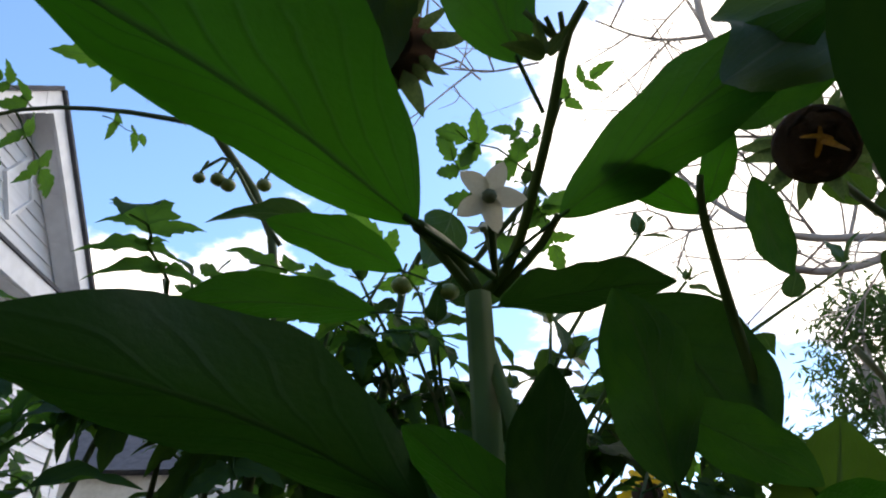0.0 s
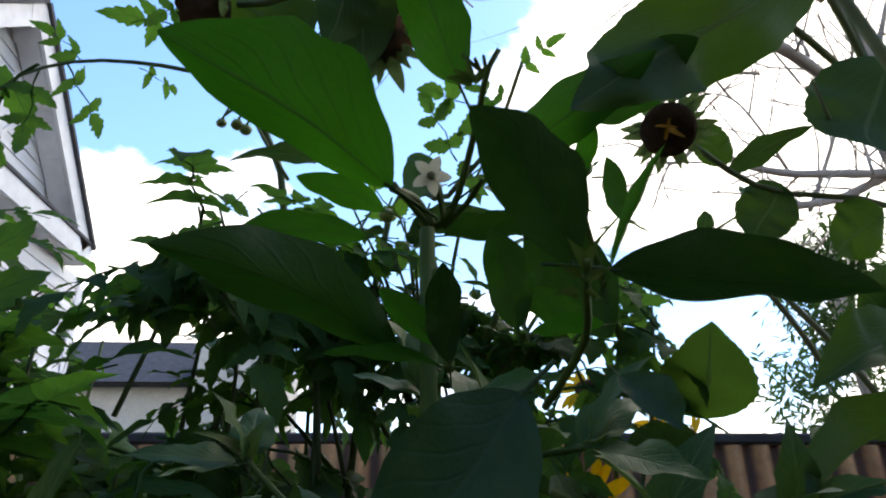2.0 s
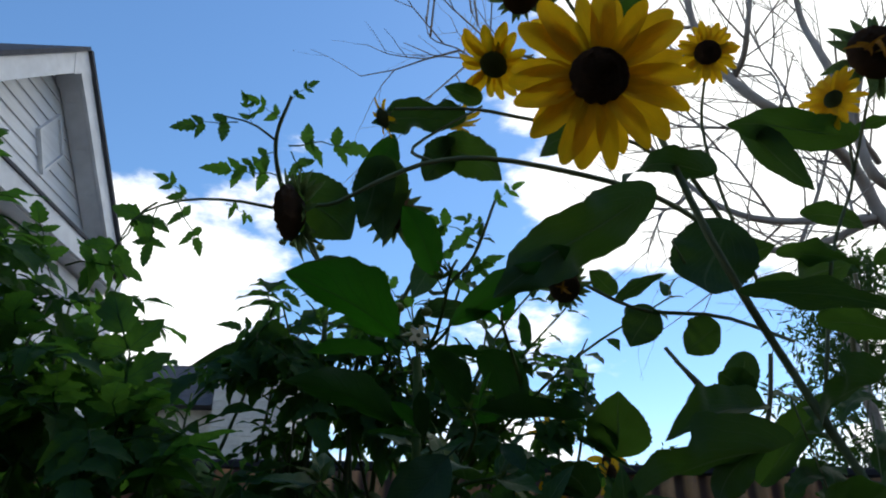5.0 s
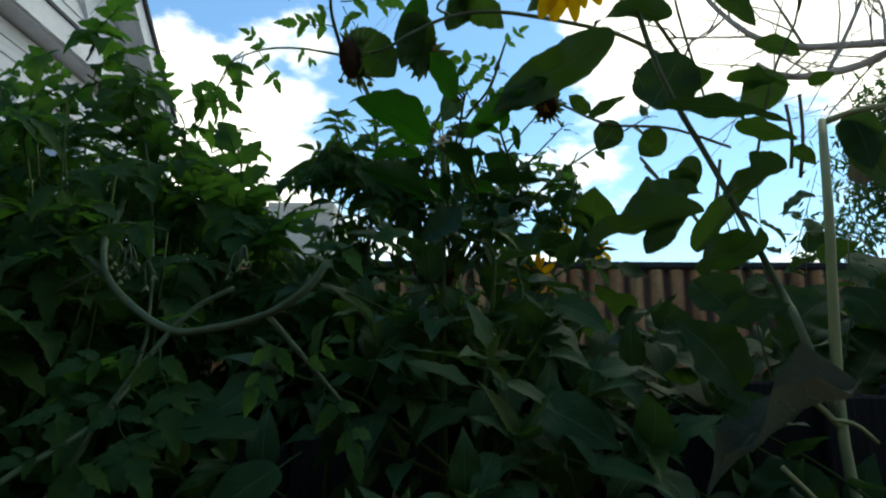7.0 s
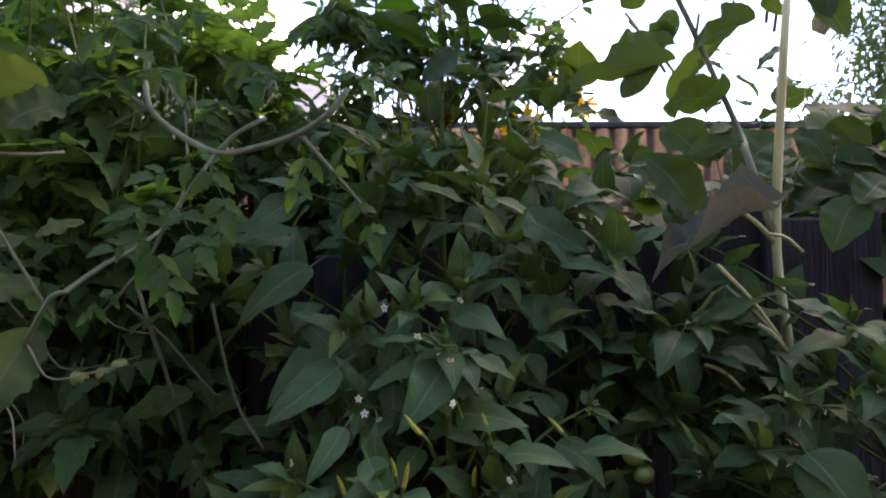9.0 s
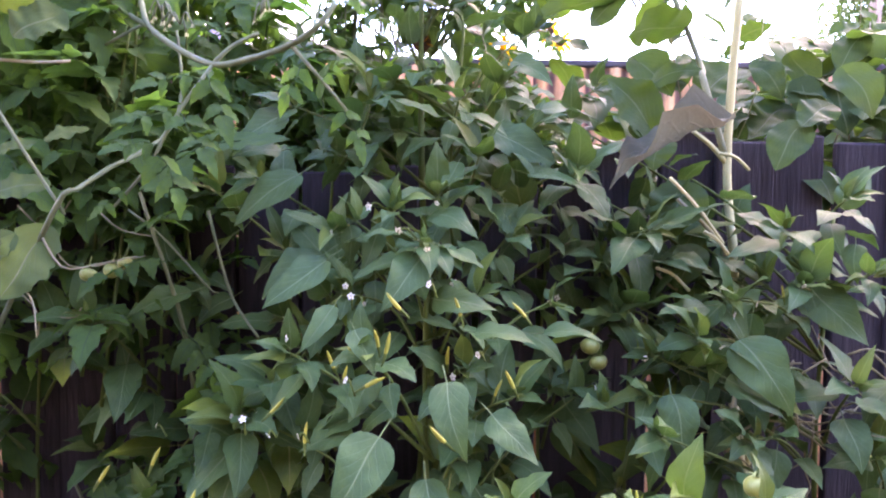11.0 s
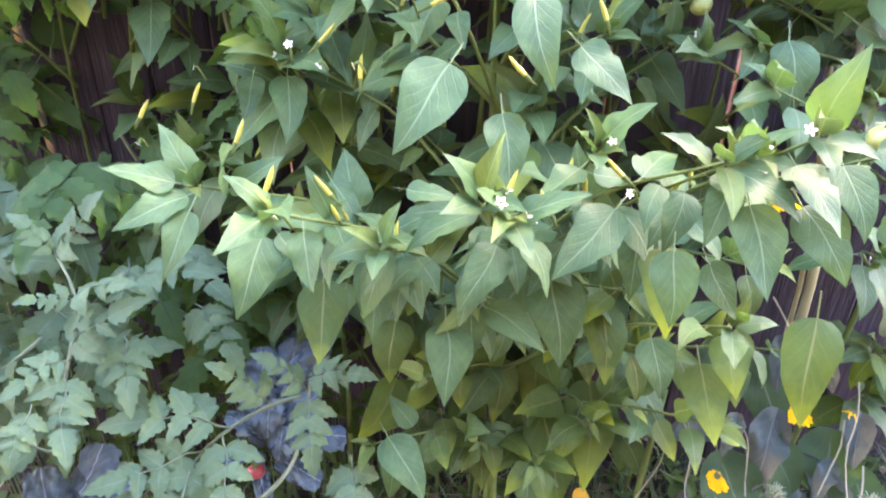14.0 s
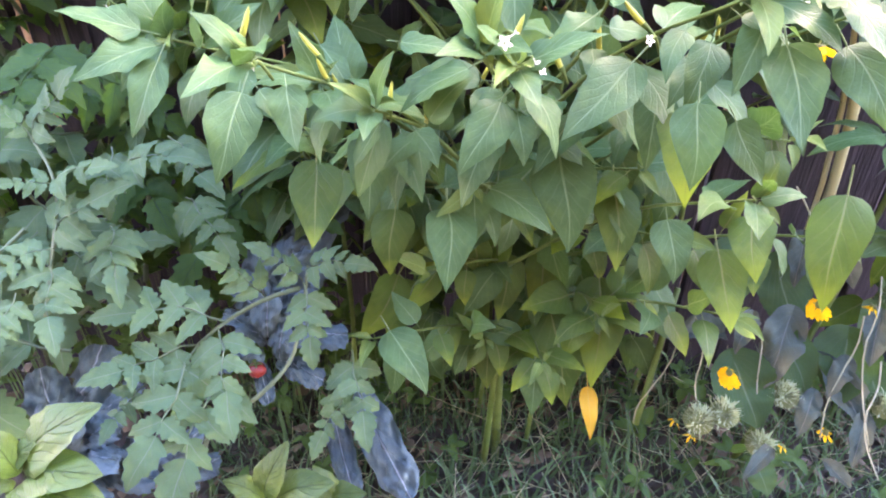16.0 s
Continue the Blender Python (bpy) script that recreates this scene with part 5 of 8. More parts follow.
leaf(bush, (-0.081, 0.589, 0.980), (-0.110, 0.555, 0.938), chili_leaves, (0.105, -0.655, 0.749), 0.76)
leaf(bush, (-0.057, 0.563, 0.960), (-0.035, 0.531, 0.923), chili_leaves, (0.063, -0.766, 0.640), 0.85)
leaf(bush, (0.022, 0.654, 0.979), (0.093, 0.632, 0.970), chili_leaves, (-0.054, -0.674, 0.737), 1.00)
leaf(bush, (0.068, 0.624, 0.946), (0.133, 0.604, 0.941), chili_leaves, (-0.055, -0.368, 0.928), 0.85)
leaf(bush, (0.150, 0.665, 0.937), (0.217, 0.646, 0.938), chili_leaves, (-0.094, -0.361, 0.928), 0.85)
leaf(bush, (0.015, 0.505, 0.832), (0.023, 0.467, 0.776), chili_leaves, (-0.023, -0.741, 0.671), 1.00)
leaf(bush, (0.107, 0.467, 0.768), (0.055, 0.422, 0.727), chili_leaves, (-0.095, -0.586, 0.805), 1.00)
leaf(bush, (-0.225, 0.426, 0.797), (-0.269, 0.409, 0.814), chili_leaves, (0.262, -0.480, 0.837), 0.95)
leaf(bush, (-0.216, 0.423, 0.788), (-0.259, 0.387, 0.777), chili_leaves, (0.250, -0.464, 0.850), 0.85)
leaf(bush, (-0.211, 0.411, 0.782), (-0.226, 0.378, 0.743), chili_leaves, (0.229, -0.452, 0.862), 0.76)
leaf(bush, (-0.165, 0.425, 0.756), (-0.178, 0.380, 0.710), chili_leaves, (0.241, -0.614, 0.752), 1.00)
leaf(bush, (-0.195, 0.453, 0.781), (-0.155, 0.453, 0.812), chili_leaves, (0.183, -0.510, 0.841), 0.95)
leaf(bush, (-0.153, 0.426, 0.758), (-0.127, 0.410, 0.737), chili_leaves, (0.146, -0.471, 0.870), 0.85)
leaf(bush, (0.013, 0.438, 0.748), (-0.016, 0.404, 0.708), chili_leaves, (0.005, -0.564, 0.826), 1.00)
leaf(bush, (-0.059, 0.466, 0.780), (-0.015, 0.457, 0.780), chili_leaves, (0.033, -0.415, 0.909), 0.95)
leaf(bush, (-0.038, 0.442, 0.731), (-0.006, 0.452, 0.763), chili_leaves, (0.025, -0.496, 0.868), 0.85)
leaf(bush, (0.178, 0.438, 0.805), (0.157, 0.406, 0.770), chili_leaves, (-0.210, -0.589, 0.781), 1.00)
leaf(bush, (0.186, 0.415, 0.798), (0.193, 0.369, 0.747), chili_leaves, (-0.274, -0.634, 0.723), 1.00)
leaf(bush, (0.223, 0.416, 0.797), (0.250, 0.382, 0.752), chili_leaves, (-0.290, -0.545, 0.787), 1.00)
leaf(bush, (0.143, 0.422, 0.756), (0.142, 0.396, 0.703), chili_leaves, (-0.216, -0.694, 0.687), 1.00)
leaf(bush, (0.182, 0.448, 0.733), (0.207, 0.426, 0.692), chili_leaves, (-0.247, -0.615, 0.749), 1.00)
leaf(bush, (0.247, 0.425, 0.825), (0.252, 0.382, 0.787), chili_leaves, (-0.314, -0.565, 0.763), 0.95)
leaf(bush, (0.167, 0.451, 0.814), (0.129, 0.448, 0.841), chili_leaves, (-0.126, -0.425, 0.896), 0.85)
leaf(bush, (0.269, 0.429, 0.836), (0.317, 0.408, 0.832), chili_leaves, (-0.242, -0.383, 0.891), 0.85)
leaf(bush, (-0.309, 0.819, 0.965), (-0.381, 0.778, 0.939), chili_leaves, (0.203, -0.490, 0.848), 1.00)
leaf(bush, (-0.120, 0.786, 1.014), (-0.176, 0.800, 1.066), chili_leaves, (0.099, -0.548, 0.831), 1.00)
leaf(bush, (-0.266, 0.868, 0.951), (-0.312, 0.835, 0.916), chili_leaves, (0.208, -0.635, 0.744), 1.00)
leaf(bush, (-0.253, 0.719, 0.802), (-0.253, 0.667, 0.768), chili_leaves, (0.194, -0.556, 0.808), 0.95)
leaf(bush, (-0.134, 0.540, 0.754), (-0.108, 0.510, 0.722), chili_leaves, (0.111, -0.510, 0.853), 0.95)
leaf(bush, (-0.065, 0.628, 0.832), (-0.125, 0.621, 0.814), chili_leaves, (0.068, -0.463, 0.884), 0.95)
leaf(skirt, (0.079, 0.576, 0.642), (0.088, 0.514, 0.569), chili_leaves, (-0.121, -0.712, 0.692), 1.07)
leaf(skirt, (0.136, 0.579, 0.607), (0.138, 0.522, 0.542), chili_old, (-0.190, -0.717, 0.671), 1.07)
leaf(skirt, (0.159, 0.480, 0.727), (0.151, 0.422, 0.678), chili_old, (-0.276, -0.758, 0.591), 1.07)
leaf(skirt, (-0.028, 0.542, 0.599), (-0.026, 0.480, 0.545), chili_leaves, (0.024, -0.676, 0.737), 1.07)
leaf(skirt, (-0.101, 0.549, 0.666), (-0.096, 0.490, 0.616), chili_leaves, (0.119, -0.690, 0.714), 1.07)
leaf(skirt, (-0.002, 0.561, 0.607), (-0.001, 0.523, 0.570), chili_leaves, (-0.009, -0.666, 0.746), 0.97)
leaf(skirt, (0.013, 0.545, 0.619), (0.072, 0.507, 0.596), chili_leaves, (-0.057, -0.586, 0.808), 0.97)
leaf(skirt, (-0.152, 0.553, 0.640), (-0.149, 0.489, 0.582), chili_old, (0.179, -0.658, 0.731), 0.97)
leaf(skirt, (-0.092, 0.555, 0.428), (-0.046, 0.502, 0.383), chili_leaves, (0.052, -0.462, 0.885), 0.97)
leaf(skirt, (-0.032, 0.659, 0.363), (-0.023, 0.619, 0.322), chili_old, (0.016, -0.558, 0.830), 1.07)
leaf(skirt, (0.023, 0.694, 0.305), (0.026, 0.635, 0.255), chili_old, (-0.027, -0.539, 0.842), 1.07)
leaf(skirt, (0.108, 0.683, 0.354), (0.132, 0.604, 0.256), chili_old, (-0.108, -0.537, 0.837), 0.97)
leaf(skirt, (0.167, 0.697, 0.407), (0.156, 0.599, 0.299), chili_old, (-0.147, -0.559, 0.816), 0.87)
leaf(skirt, (0.335, 0.533, 0.628), (0.322, 0.480, 0.530), chili_old, (-0.411, -0.75, 0.52), 0.78)
leaf(skirt, (0.244, 0.556, 0.550), (0.251, 0.492, 0.493), chili_old, (-0.280, -0.573, 0.770), 0.92)
leaf(skirt, (0.260, 0.542, 0.599), (0.258, 0.490, 0.559), chili_old, (-0.312, -0.600, 0.736), 1.07)
leaf(skirt, (-0.076, 0.569, 0.694), (-0.026, 0.585, 0.716), chili_leaves, (0.033, -0.450, 0.892), 0.97)
leaf(skirt, (0.155, 0.642, 0.681), (0.135, 0.591, 0.625), chili_leaves, (-0.159, -0.637, 0.754), 0.97)
leaf(skirt, (0.041, 0.644, 0.762), (0.026, 0.585, 0.711), chili_old, (-0.055, -0.798, 0.600), 1.07)
leaf(skirt, (-0.087, 0.616, 0.551), (-0.091, 0.574, 0.490), chili_old, (0.075, -0.557, 0.827), 1.07)
leaf(skirt, (0.047, 0.700, 0.437), (0.035, 0.650, 0.364), chili_old, (-0.039, -0.525, 0.850), 1.07)
leaf(skirt, (0.092, 0.710, 0.431), (0.083, 0.664, 0.364), chili_old, (-0.074, -0.527, 0.847), 1.07)
leaf(skirt, (-0.145, 0.577, 0.357), (-0.147, 0.532, 0.327), chili_leaves, (0.091, -0.368, 0.925), 1.07)
leaf(skirt, (-0.044, 0.535, 0.643), (-0.076, 0.548, 0.664), chili_leaves, (0.049, -0.525, 0.850), 0.97)
leaf(skirt, (0.165, 0.651, 0.251), (0.169, 0.601, 0.196), chili_gold, (-0.137, -0.487, 0.862), 0.62)
chili_pod(bush, (-0.071, 0.573, 0.927), (0.50, 0.00, 0.79))
chili_pod(bush, (-0.010, 0.569, 0.978), (-0.50, 0.00, 0.50))
chili_pod(bush, (0.053, 0.629, 0.962), (-0.25, 0.00, 1.00))
chili_pod(bush, (0.128, 0.650, 0.958), (-0.50, 0.00, 0.64))
chili_pod(bush, (0.110, 0.607, 0.887), (-0.25, 0.00, 0.64))
chili_pod(bush, (-0.149, 0.594, 0.865), (0.75, 0.00, 0.71))
chili_pod(bush, (-0.160, 0.425, 0.791), (0.25, 0.00, 0.50))
chili_pod(bush, (-0.207, 0.510, 0.798), (0.25, 0.00, 0.50))
chili_pod(bush, (-0.281, 0.614, 0.801), (0.25, 0.00, 0.71))
chili_pod(bush, (-0.335, 0.608, 0.786), (0.50, 0.00, 0.86))
chili_pod(bush, (-0.111, 0.586, 0.835), (0.00, 0.00, 0.64))
chili_pod(bush, (-0.046, 0.547, 0.906), (0.75, 0.00, 0.43))
chili_pod(bush, (-0.026, 0.556, 0.936), (0.25, 0.00, 0.86))
chili_pod(bush, (0.112, 0.474, 0.792), (-0.50, 0.00, 0.43))
chili_pod(bush, (0.055, 0.455, 0.766), (-0.50, 0.00, 0.93))
chili_pod(bush, (0.019, 0.454, 0.768), (0.00, 0.00, 0.64))
chili_pod(bush, (0.193, 0.444, 0.823), (0.00, 0.00, 0.64))
chili_pod(bush, (-0.126, 0.500, 0.757), (-0.75, 0.00, 0.86))
chili_pod(bush, (0.035, 0.533, 0.855), (-0.75, 0.00, 0.64))
chili_flower(bush, (0.015, 0.609, 1.038), (0.00, -0.90, -1.00), 0.0045)
chili_flower(bush, (0.017, 0.578, 1.004), (-1.00, -0.90, 0.33), 0.0045)
chili_flower(bush, (-0.066, 0.612, 0.987), (0.00, -0.90, 0.33), 0.0045)
chili_flower(bush, (-0.064, 0.548, 0.913), (-1.00, -0.65, 0.67), 0.0045)
chili_flower(bush, (-0.145, 0.569, 0.851), (-1.00, -0.90, -1.00), 0.0045)
chili_flower(bush, (-0.111, 0.551, 0.856), (-1.00, -0.40, -0.33), 0.0045)
chili_flower(bush, (-0.166, 0.554, 0.872), (0.00, -0.90, 0.67), 0.0045)
chili_flower(bush, (0.071, 0.617, 0.923), (-1.00, -0.90, -0.33), 0.0045)
chili_flower(bush, (0.163, 0.696, 0.969), (-1.00, -0.65, -0.67), 0.0045)
chili_flower(bush, (-0.147, 0.403, 0.783), (-1.00, -0.65, 0.00), 0.0045)
chili_flower(bush, (0.019, 0.424, 0.770), (-1.00, -0.90, -1.00), 0.0045)
chili_flower(bush, (-0.008, 0.428, 0.785), (-1.00, -0.90, -1.33), 0.0045)
chili_flower(bush, (0.112, 0.452, 0.788), (-1.00, -0.65, 0.00), 0.0045)
chili_flower(bush, (0.240, 0.429, 0.838), (0.00, -0.40, -1.00), 0.0045)
chili_flower(bush, (0.194, 0.427, 0.837), (-1.00, -0.65, -1.00), 0.0045)
chili_flower(bush, (-0.318, 0.563, 0.776), (-1.00, -0.90, -1.33), 0.0045)
chili_flower(bush, (-0.319, 0.720, 0.811), (-1.00, -0.40, 0.33), 0.0045)
chili_flower(bush, (0.039, 0.435, 0.772), (0.50, -0.40, 0.67), 0.0045)

# ---- chili plant against the fence, its top behind the bush
back = chili_plant("chili plant with broad dark green leaves against the fence", (-0.10, 0.84, 0), (0.061, 0.858, 1.279), 0.0055, (0.02, 0, 0))
shoot(back, (-0.158, 0.789, 1.214), n=6, size=0.075)
shoot(back, (0.054, 0.750, 1.220), n=6, size=0.075)
shoot(back, (-0.107, 0.812, 1.154), n=6, size=0.075)
shoot(back, (-0.025, 0.831, 1.189), n=6, size=0.075)
shoot(back, (0.121, 0.869, 1.258), n=6, size=0.075)
shoot(back, (0.154, 0.812, 1.188), n=6, size=0.075)
shoot(back, (-0.210, 0.812, 1.119), n=6, size=0.075)
shoot(back, (0.029, 0.734, 1.097), n=6, size=0.075, flowers=1)
shoot(back, (-0.024, 0.675, 1.078), n=6, size=0.075, flowers=1)
shoot(back, (0.081, 0.763, 1.147), n=6, size=0.075)
shoot(back, (0.236, 0.864, 1.147), n=6, size=0.075)
shoot(back, (-0.092, 0.715, 1.050), n=6, size=0.075)
shoot(back, (-0.176, 0.816, 1.023), n=6, size=0.075)
shoot(back, (0.118, 0.757, 1.045), n=6, size=0.075)
shoot(back, (0.196, 0.818, 1.023), n=6, size=0.075)
shoot(back, (-0.013, 0.886, 1.314), n=6, size=0.075)
shoot(back, (-0.091, 0.907, 1.287), n=6, size=0.075)
shoot(back, (0.097, 0.926, 1.345), n=6, size=0.075)
shoot(back, (0.181, 0.956, 1.360), n=6, size=0.075)
shoot(back, (0.033, 0.904, 1.379), n=6, size=0.075)
shoot(back, (-0.172, 0.925, 1.321), n=6, size=0.075)
shoot(back, (0.271, 0.930, 1.266), n=6, size=0.075)
leaf(back, (0.100, 0.792, 1.187), (0.182, 0.764, 1.142), chili_leaves, (-0.141, -0.830, 0.539), 1.10)
leaf(back, (-0.146, 0.752, 1.124), (-0.224, 0.714, 1.066), chili_leaves, (0.179, -0.660, 0.730), 0.90)
leaf(back, (0.019, 0.715, 1.074), (0.075, 0.677, 1.051), chili_leaves, (-0.035, -0.663, 0.747), 1.00)
leaf(back, (0.145, 0.764, 1.127), (0.221, 0.735, 1.103), chili_leaves, (-0.088, -0.378, 0.921), 0.80)
leaf(back, (-0.171, 0.789, 1.204), (-0.232, 0.760, 1.166), chili_leaves, (0.195, -0.699, 0.688), 1.00)
leaf(back, (-0.178, 0.791, 1.157), (-0.239, 0.771, 1.150), chili_leaves, (0.153, -0.537, 0.830), 0.90)
leaf(back, (0.054, 0.743, 1.140), (0.031, 0.714, 1.101), chili_leaves, (-0.036, -0.819, 0.573), 0.90)
leaf(back, (0.134, 0.858, 1.293), (0.192, 0.840, 1.258), chili_leaves, (-0.136, -0.747, 0.651), 1.00)
leaf(back, (-0.114, 0.736, 1.023), (-0.183, 0.698, 0.972), chili_leaves, (0.140, -0.618, 0.774), 1.00)
leaf(back, (-0.080, 0.715, 1.062), (-0.078, 0.697, 1.011), chili_leaves, (0.099, -0.764, 0.637), 0.90)
leaf(back, (-0.043, 0.696, 1.053), (-0.061, 0.677, 1.009), chili_leaves, (0.071, -0.762, 0.644), 0.90)
leaf(back, (0.118, 0.756, 1.070), (0.143, 0.738, 1.020), chili_leaves, (-0.125, -0.769, 0.627), 0.90)
leaf(back, (0.168, 0.811, 1.216), (0.251, 0.812, 1.202), chili_leaves, (-0.098, -0.393, 0.915), 0.90)

# ---- chili plant at the far end of the bed
side = chili_plant("sparse chili plant with drooping pale green leaves", (0.44, 0.72, 0), (0.594, 0.835, 1.081), 0.0055, (0.03, 0, 0))
shoot(side, (0.565, 0.766, 1.098), n=8, size=0.075)
shoot(side, (0.484, 0.763, 1.056), n=5, size=0.075, flowers=1)
shoot(side, (0.395, 0.728, 0.971), n=5, size=0.075, flowers=2, fruit=1)
shoot(side, (0.351, 0.704, 0.924), n=5, size=0.075, flowers=1)
shoot(side, (0.487, 0.728, 0.987), n=5, size=0.075, flowers=1)
shoot(side, (0.302, 0.723, 0.899), n=5, size=0.075, flowers=1)
shoot(side, (0.288, 0.700, 0.856), n=5, size=0.075)
shoot(side, (0.559, 0.709, 1.002), n=5, size=0.075)
shoot(side, (0.286, 0.638, 0.824), n=5, size=0.075)
shoot(side, (0.232, 0.699, 0.844), n=5, size=0.075)
shoot(side, (0.542, 0.699, 0.865), n=5, size=0.075)
shoot(side, (0.230, 0.861, 1.116), n=6, size=0.08)
shoot(side, (0.280, 0.855, 1.034), n=6, size=0.08)
shoot(side, (0.344, 0.876, 1.076), n=6, size=0.08)
shoot(side, (0.291, 0.830, 0.948), n=6, size=0.08)
shoot(side, (0.371, 0.827, 0.932), n=6, size=0.08)
shoot(side, (0.232, 0.917, 1.212), n=6, size=0.08)
shoot(side, (0.336, 0.912, 1.170), n=6, size=0.08)
shoot(side, (0.411, 0.850, 0.995), n=6, size=0.08)
shoot(side, (0.318, 0.855, 1.032), n=6, size=0.08)
shoot(side, (0.452, 0.920, 1.062), n=6, size=0.08)
shoot(side, (0.502, 0.843, 0.978), n=6, size=0.08)
shoot(side, (0.415, 0.826, 0.928), n=6, size=0.08)
shoot(side, (0.337, 0.757, 0.881), n=6, size=0.08, flowers=1)
shoot(side, (0.475, 0.757, 0.869), n=6, size=0.08)
shoot(side, (0.283, 0.833, 0.961), n=6, size=0.08)
shoot(side, (0.414, 0.590, 0.665), n=6, size=0.08)
shoot(side, (0.408, 0.684, 0.805), n=6, size=0.08, flowers=1)
leaf(side, (0.519, 0.758, 0.982), (0.563, 0.703, 0.916), chili_leaves, (-0.412, -0.644, 0.645), 1.20)
leaf(side, (0.399, 0.704, 0.923), (0.444, 0.658, 0.840), chili_leaves, (-0.336, -0.641, 0.691), 1.10)
leaf(side, (0.384, 0.701, 0.875), (0.451, 0.677, 0.829), chili_leaves, (-0.216, -0.421, 0.881), 0.90)
leaf(side, (0.482, 0.772, 1.041), (0.402, 0.751, 1.022), chili_leaves, (-0.238, -0.477, 0.846), 0.80)
leaf(side, (0.388, 0.727, 0.961), (0.413, 0.704, 0.916), chili_leaves, (-0.273, -0.575, 0.772), 1.10)
leaf(side, (0.579, 0.762, 1.039), (0.568, 0.738, 0.991), chili_leaves, (-0.439, -0.662, 0.608), 1.00)
leaf(side, (0.367, 0.727, 0.961), (0.298, 0.707, 0.954), chili_leaves, (-0.184, -0.472, 0.862), 1.00)
leaf(side, (0.359, 0.724, 0.916), (0.299, 0.704, 0.911), chili_leaves, (-0.128, -0.332, 0.934), 0.90)
leaf(side, (0.308, 0.680, 0.862), (0.311, 0.645, 0.788), chili_leaves, (-0.247, -0.638, 0.729), 1.00)

# ---- curtain of old leaves hanging under the bush
ro = random.Random(51)
for i in range(105):
    b = Vector((ro.uniform(-0.10, 0.25), ro.uniform(0.66, 0.84), ro.uniform(0.26, 0.62)))
    if b.z < 0.34 and b.y < 0.7:
        continue
    d = Vector((ro.uniform(-0.8, 0.8), ro.uniform(-0.7, 0.3), -1)).normalized()
    leaf(skirt, b, b + d * ro.uniform(0.055, 0.10), chili_old if ro.random() < 0.6 else chili_leaves, (ro.uniform(-1.0, 1.0), -1, ro.uniform(0.0, 0.9)), ro.uniform(0.8, 1.2))

# ---- more chili growth filling the bed
rf = random.Random(23)
for fx, fy, top, lo, old in ((0.18, 0.90, 1.10, 0.45, 0.1), (-0.14, 0.87, 1.18, 0.35, 0.1), (0.30, 0.85, 1.02, 0.58, 0.2), (0.02, 0.80, 0.80, 0.30, 0.35), (-0.20, 0.80, 0.90, 0.52, 0.15), (-0.40, 0.90, 0.95, 0.36, 0.25), (-0.58, 0.90, 0.92, 0.40, 0.2), (0.64, 0.82, 0.80, 0.3, 0.2), (0.20, 1.22, 1.20, 0.90, 0.0), (0.36, 1.28, 1.18, 0.90, 0.0), (-0.20, 1.25, 1.22, 0.90, 0.0), (0.50, 1.20, 1.16, 0.88, 0.0)):
    filler = chili_plant("leafy green chili plant filling the bed", (fx, fy, 0), (fx + 0.02, fy, top), 0.0045)
    for k in range(10):
        h = lo + (top + 0.08 - lo) * (k + rf.random()) / 10
        a = rf.uniform(-3.5, 0.4)
        rr = rf.uniform(0.05, 0.17)
        shoot(filler, (fx + math.cos(a) * rr, min(0.93 if fy < 1 else 1.6, max(0.62, fy + math.sin(a) * rr * 0.8)), h), n=6, size=0.095, old=old, rosette=4)


# ---- sunflower with the pale stalk
sunflower = thing("sunflower", "tall branching sunflower with yellow blooms, spent heads and rough leaves", "sunflower", (0.53, 0.86, 0), group="sunflowers")
put("stalk", tube([(0.53, 0.86, 0), (0.520, 0.865, 0.5), (0.472, 0.862, 0.785), (0.472, 0.876, 0.997), (0.467, 0.900, 1.155), (0.477, 0.896, 1.408), (0.522, 0.964, 1.557)], 0.0078, 0.0054, STEM_PALE, 26, 8, 0.06), sunflower, None, "pale yellow-green stripped stalk")
put("stem", tube([(0.522, 0.964, 1.554), (0.557, 0.962, 1.568), (0.611, 0.960, 1.580)], 0.005, 0.004, STEM_PALE, 6), sunflower)
put("stem", tube([(0.467, 0.900, 1.155), (0.425, 0.895, 1.277), (0.450, 0.971, 1.320), (0.381, 0.990, 1.497), (0.296, 0.941, 1.621), (0.253, 0.954, 1.805), (0.196, 0.874, 1.791), (0.162, 0.813, 1.733)], 0.0053, 0.0030, STEM_DARK, 28, 7, 0.08), sunflower)
put("stem", tube([(0.468, 0.900, 1.151), (0.441, 0.894, 1.178), (0.409, 0.888, 1.200)], 0.0045, 0.0035, STEM_PALE, 5), sunflower)
put("stem", tube([(0.377, 1.040, 1.670), (0.312, 0.988, 1.722), (0.248, 0.945, 1.774), (0.169, 0.902, 1.880), (0.140, 0.885, 1.924)], 0.0033, 0.0020, STEM_DARK, 10), sunflower)
put("stem", tube([(0.350, 1.028, 1.676), (0.264, 0.980, 1.692), (0.179, 0.939, 1.690), (0.079, 0.927, 1.700), (0.015, 0.922, 1.691), (-0.035, 0.922, 1.668), (-0.079, 0.933, 1.647), (-0.107, 0.939, 1.646)], 0.0032, 0.0020, STEM_DARK, 20), sunflower)
put("stem", tube([(0.305, 0.988, 1.721), (0.228, 0.956, 1.751), (0.108, 0.934, 1.758), (0.053, 0.916, 1.753), (-0.026, 0.919, 1.752)], 0.0026, 0.0018, STEM_DARK, 14), sunflower)
put("stem", tube([(0.015, 0.922, 1.691), (-0.005, 0.934, 1.716), (0.067, 0.931, 1.769)], 0.0020, 0.0013, STEM_DARK, 8), sunflower)
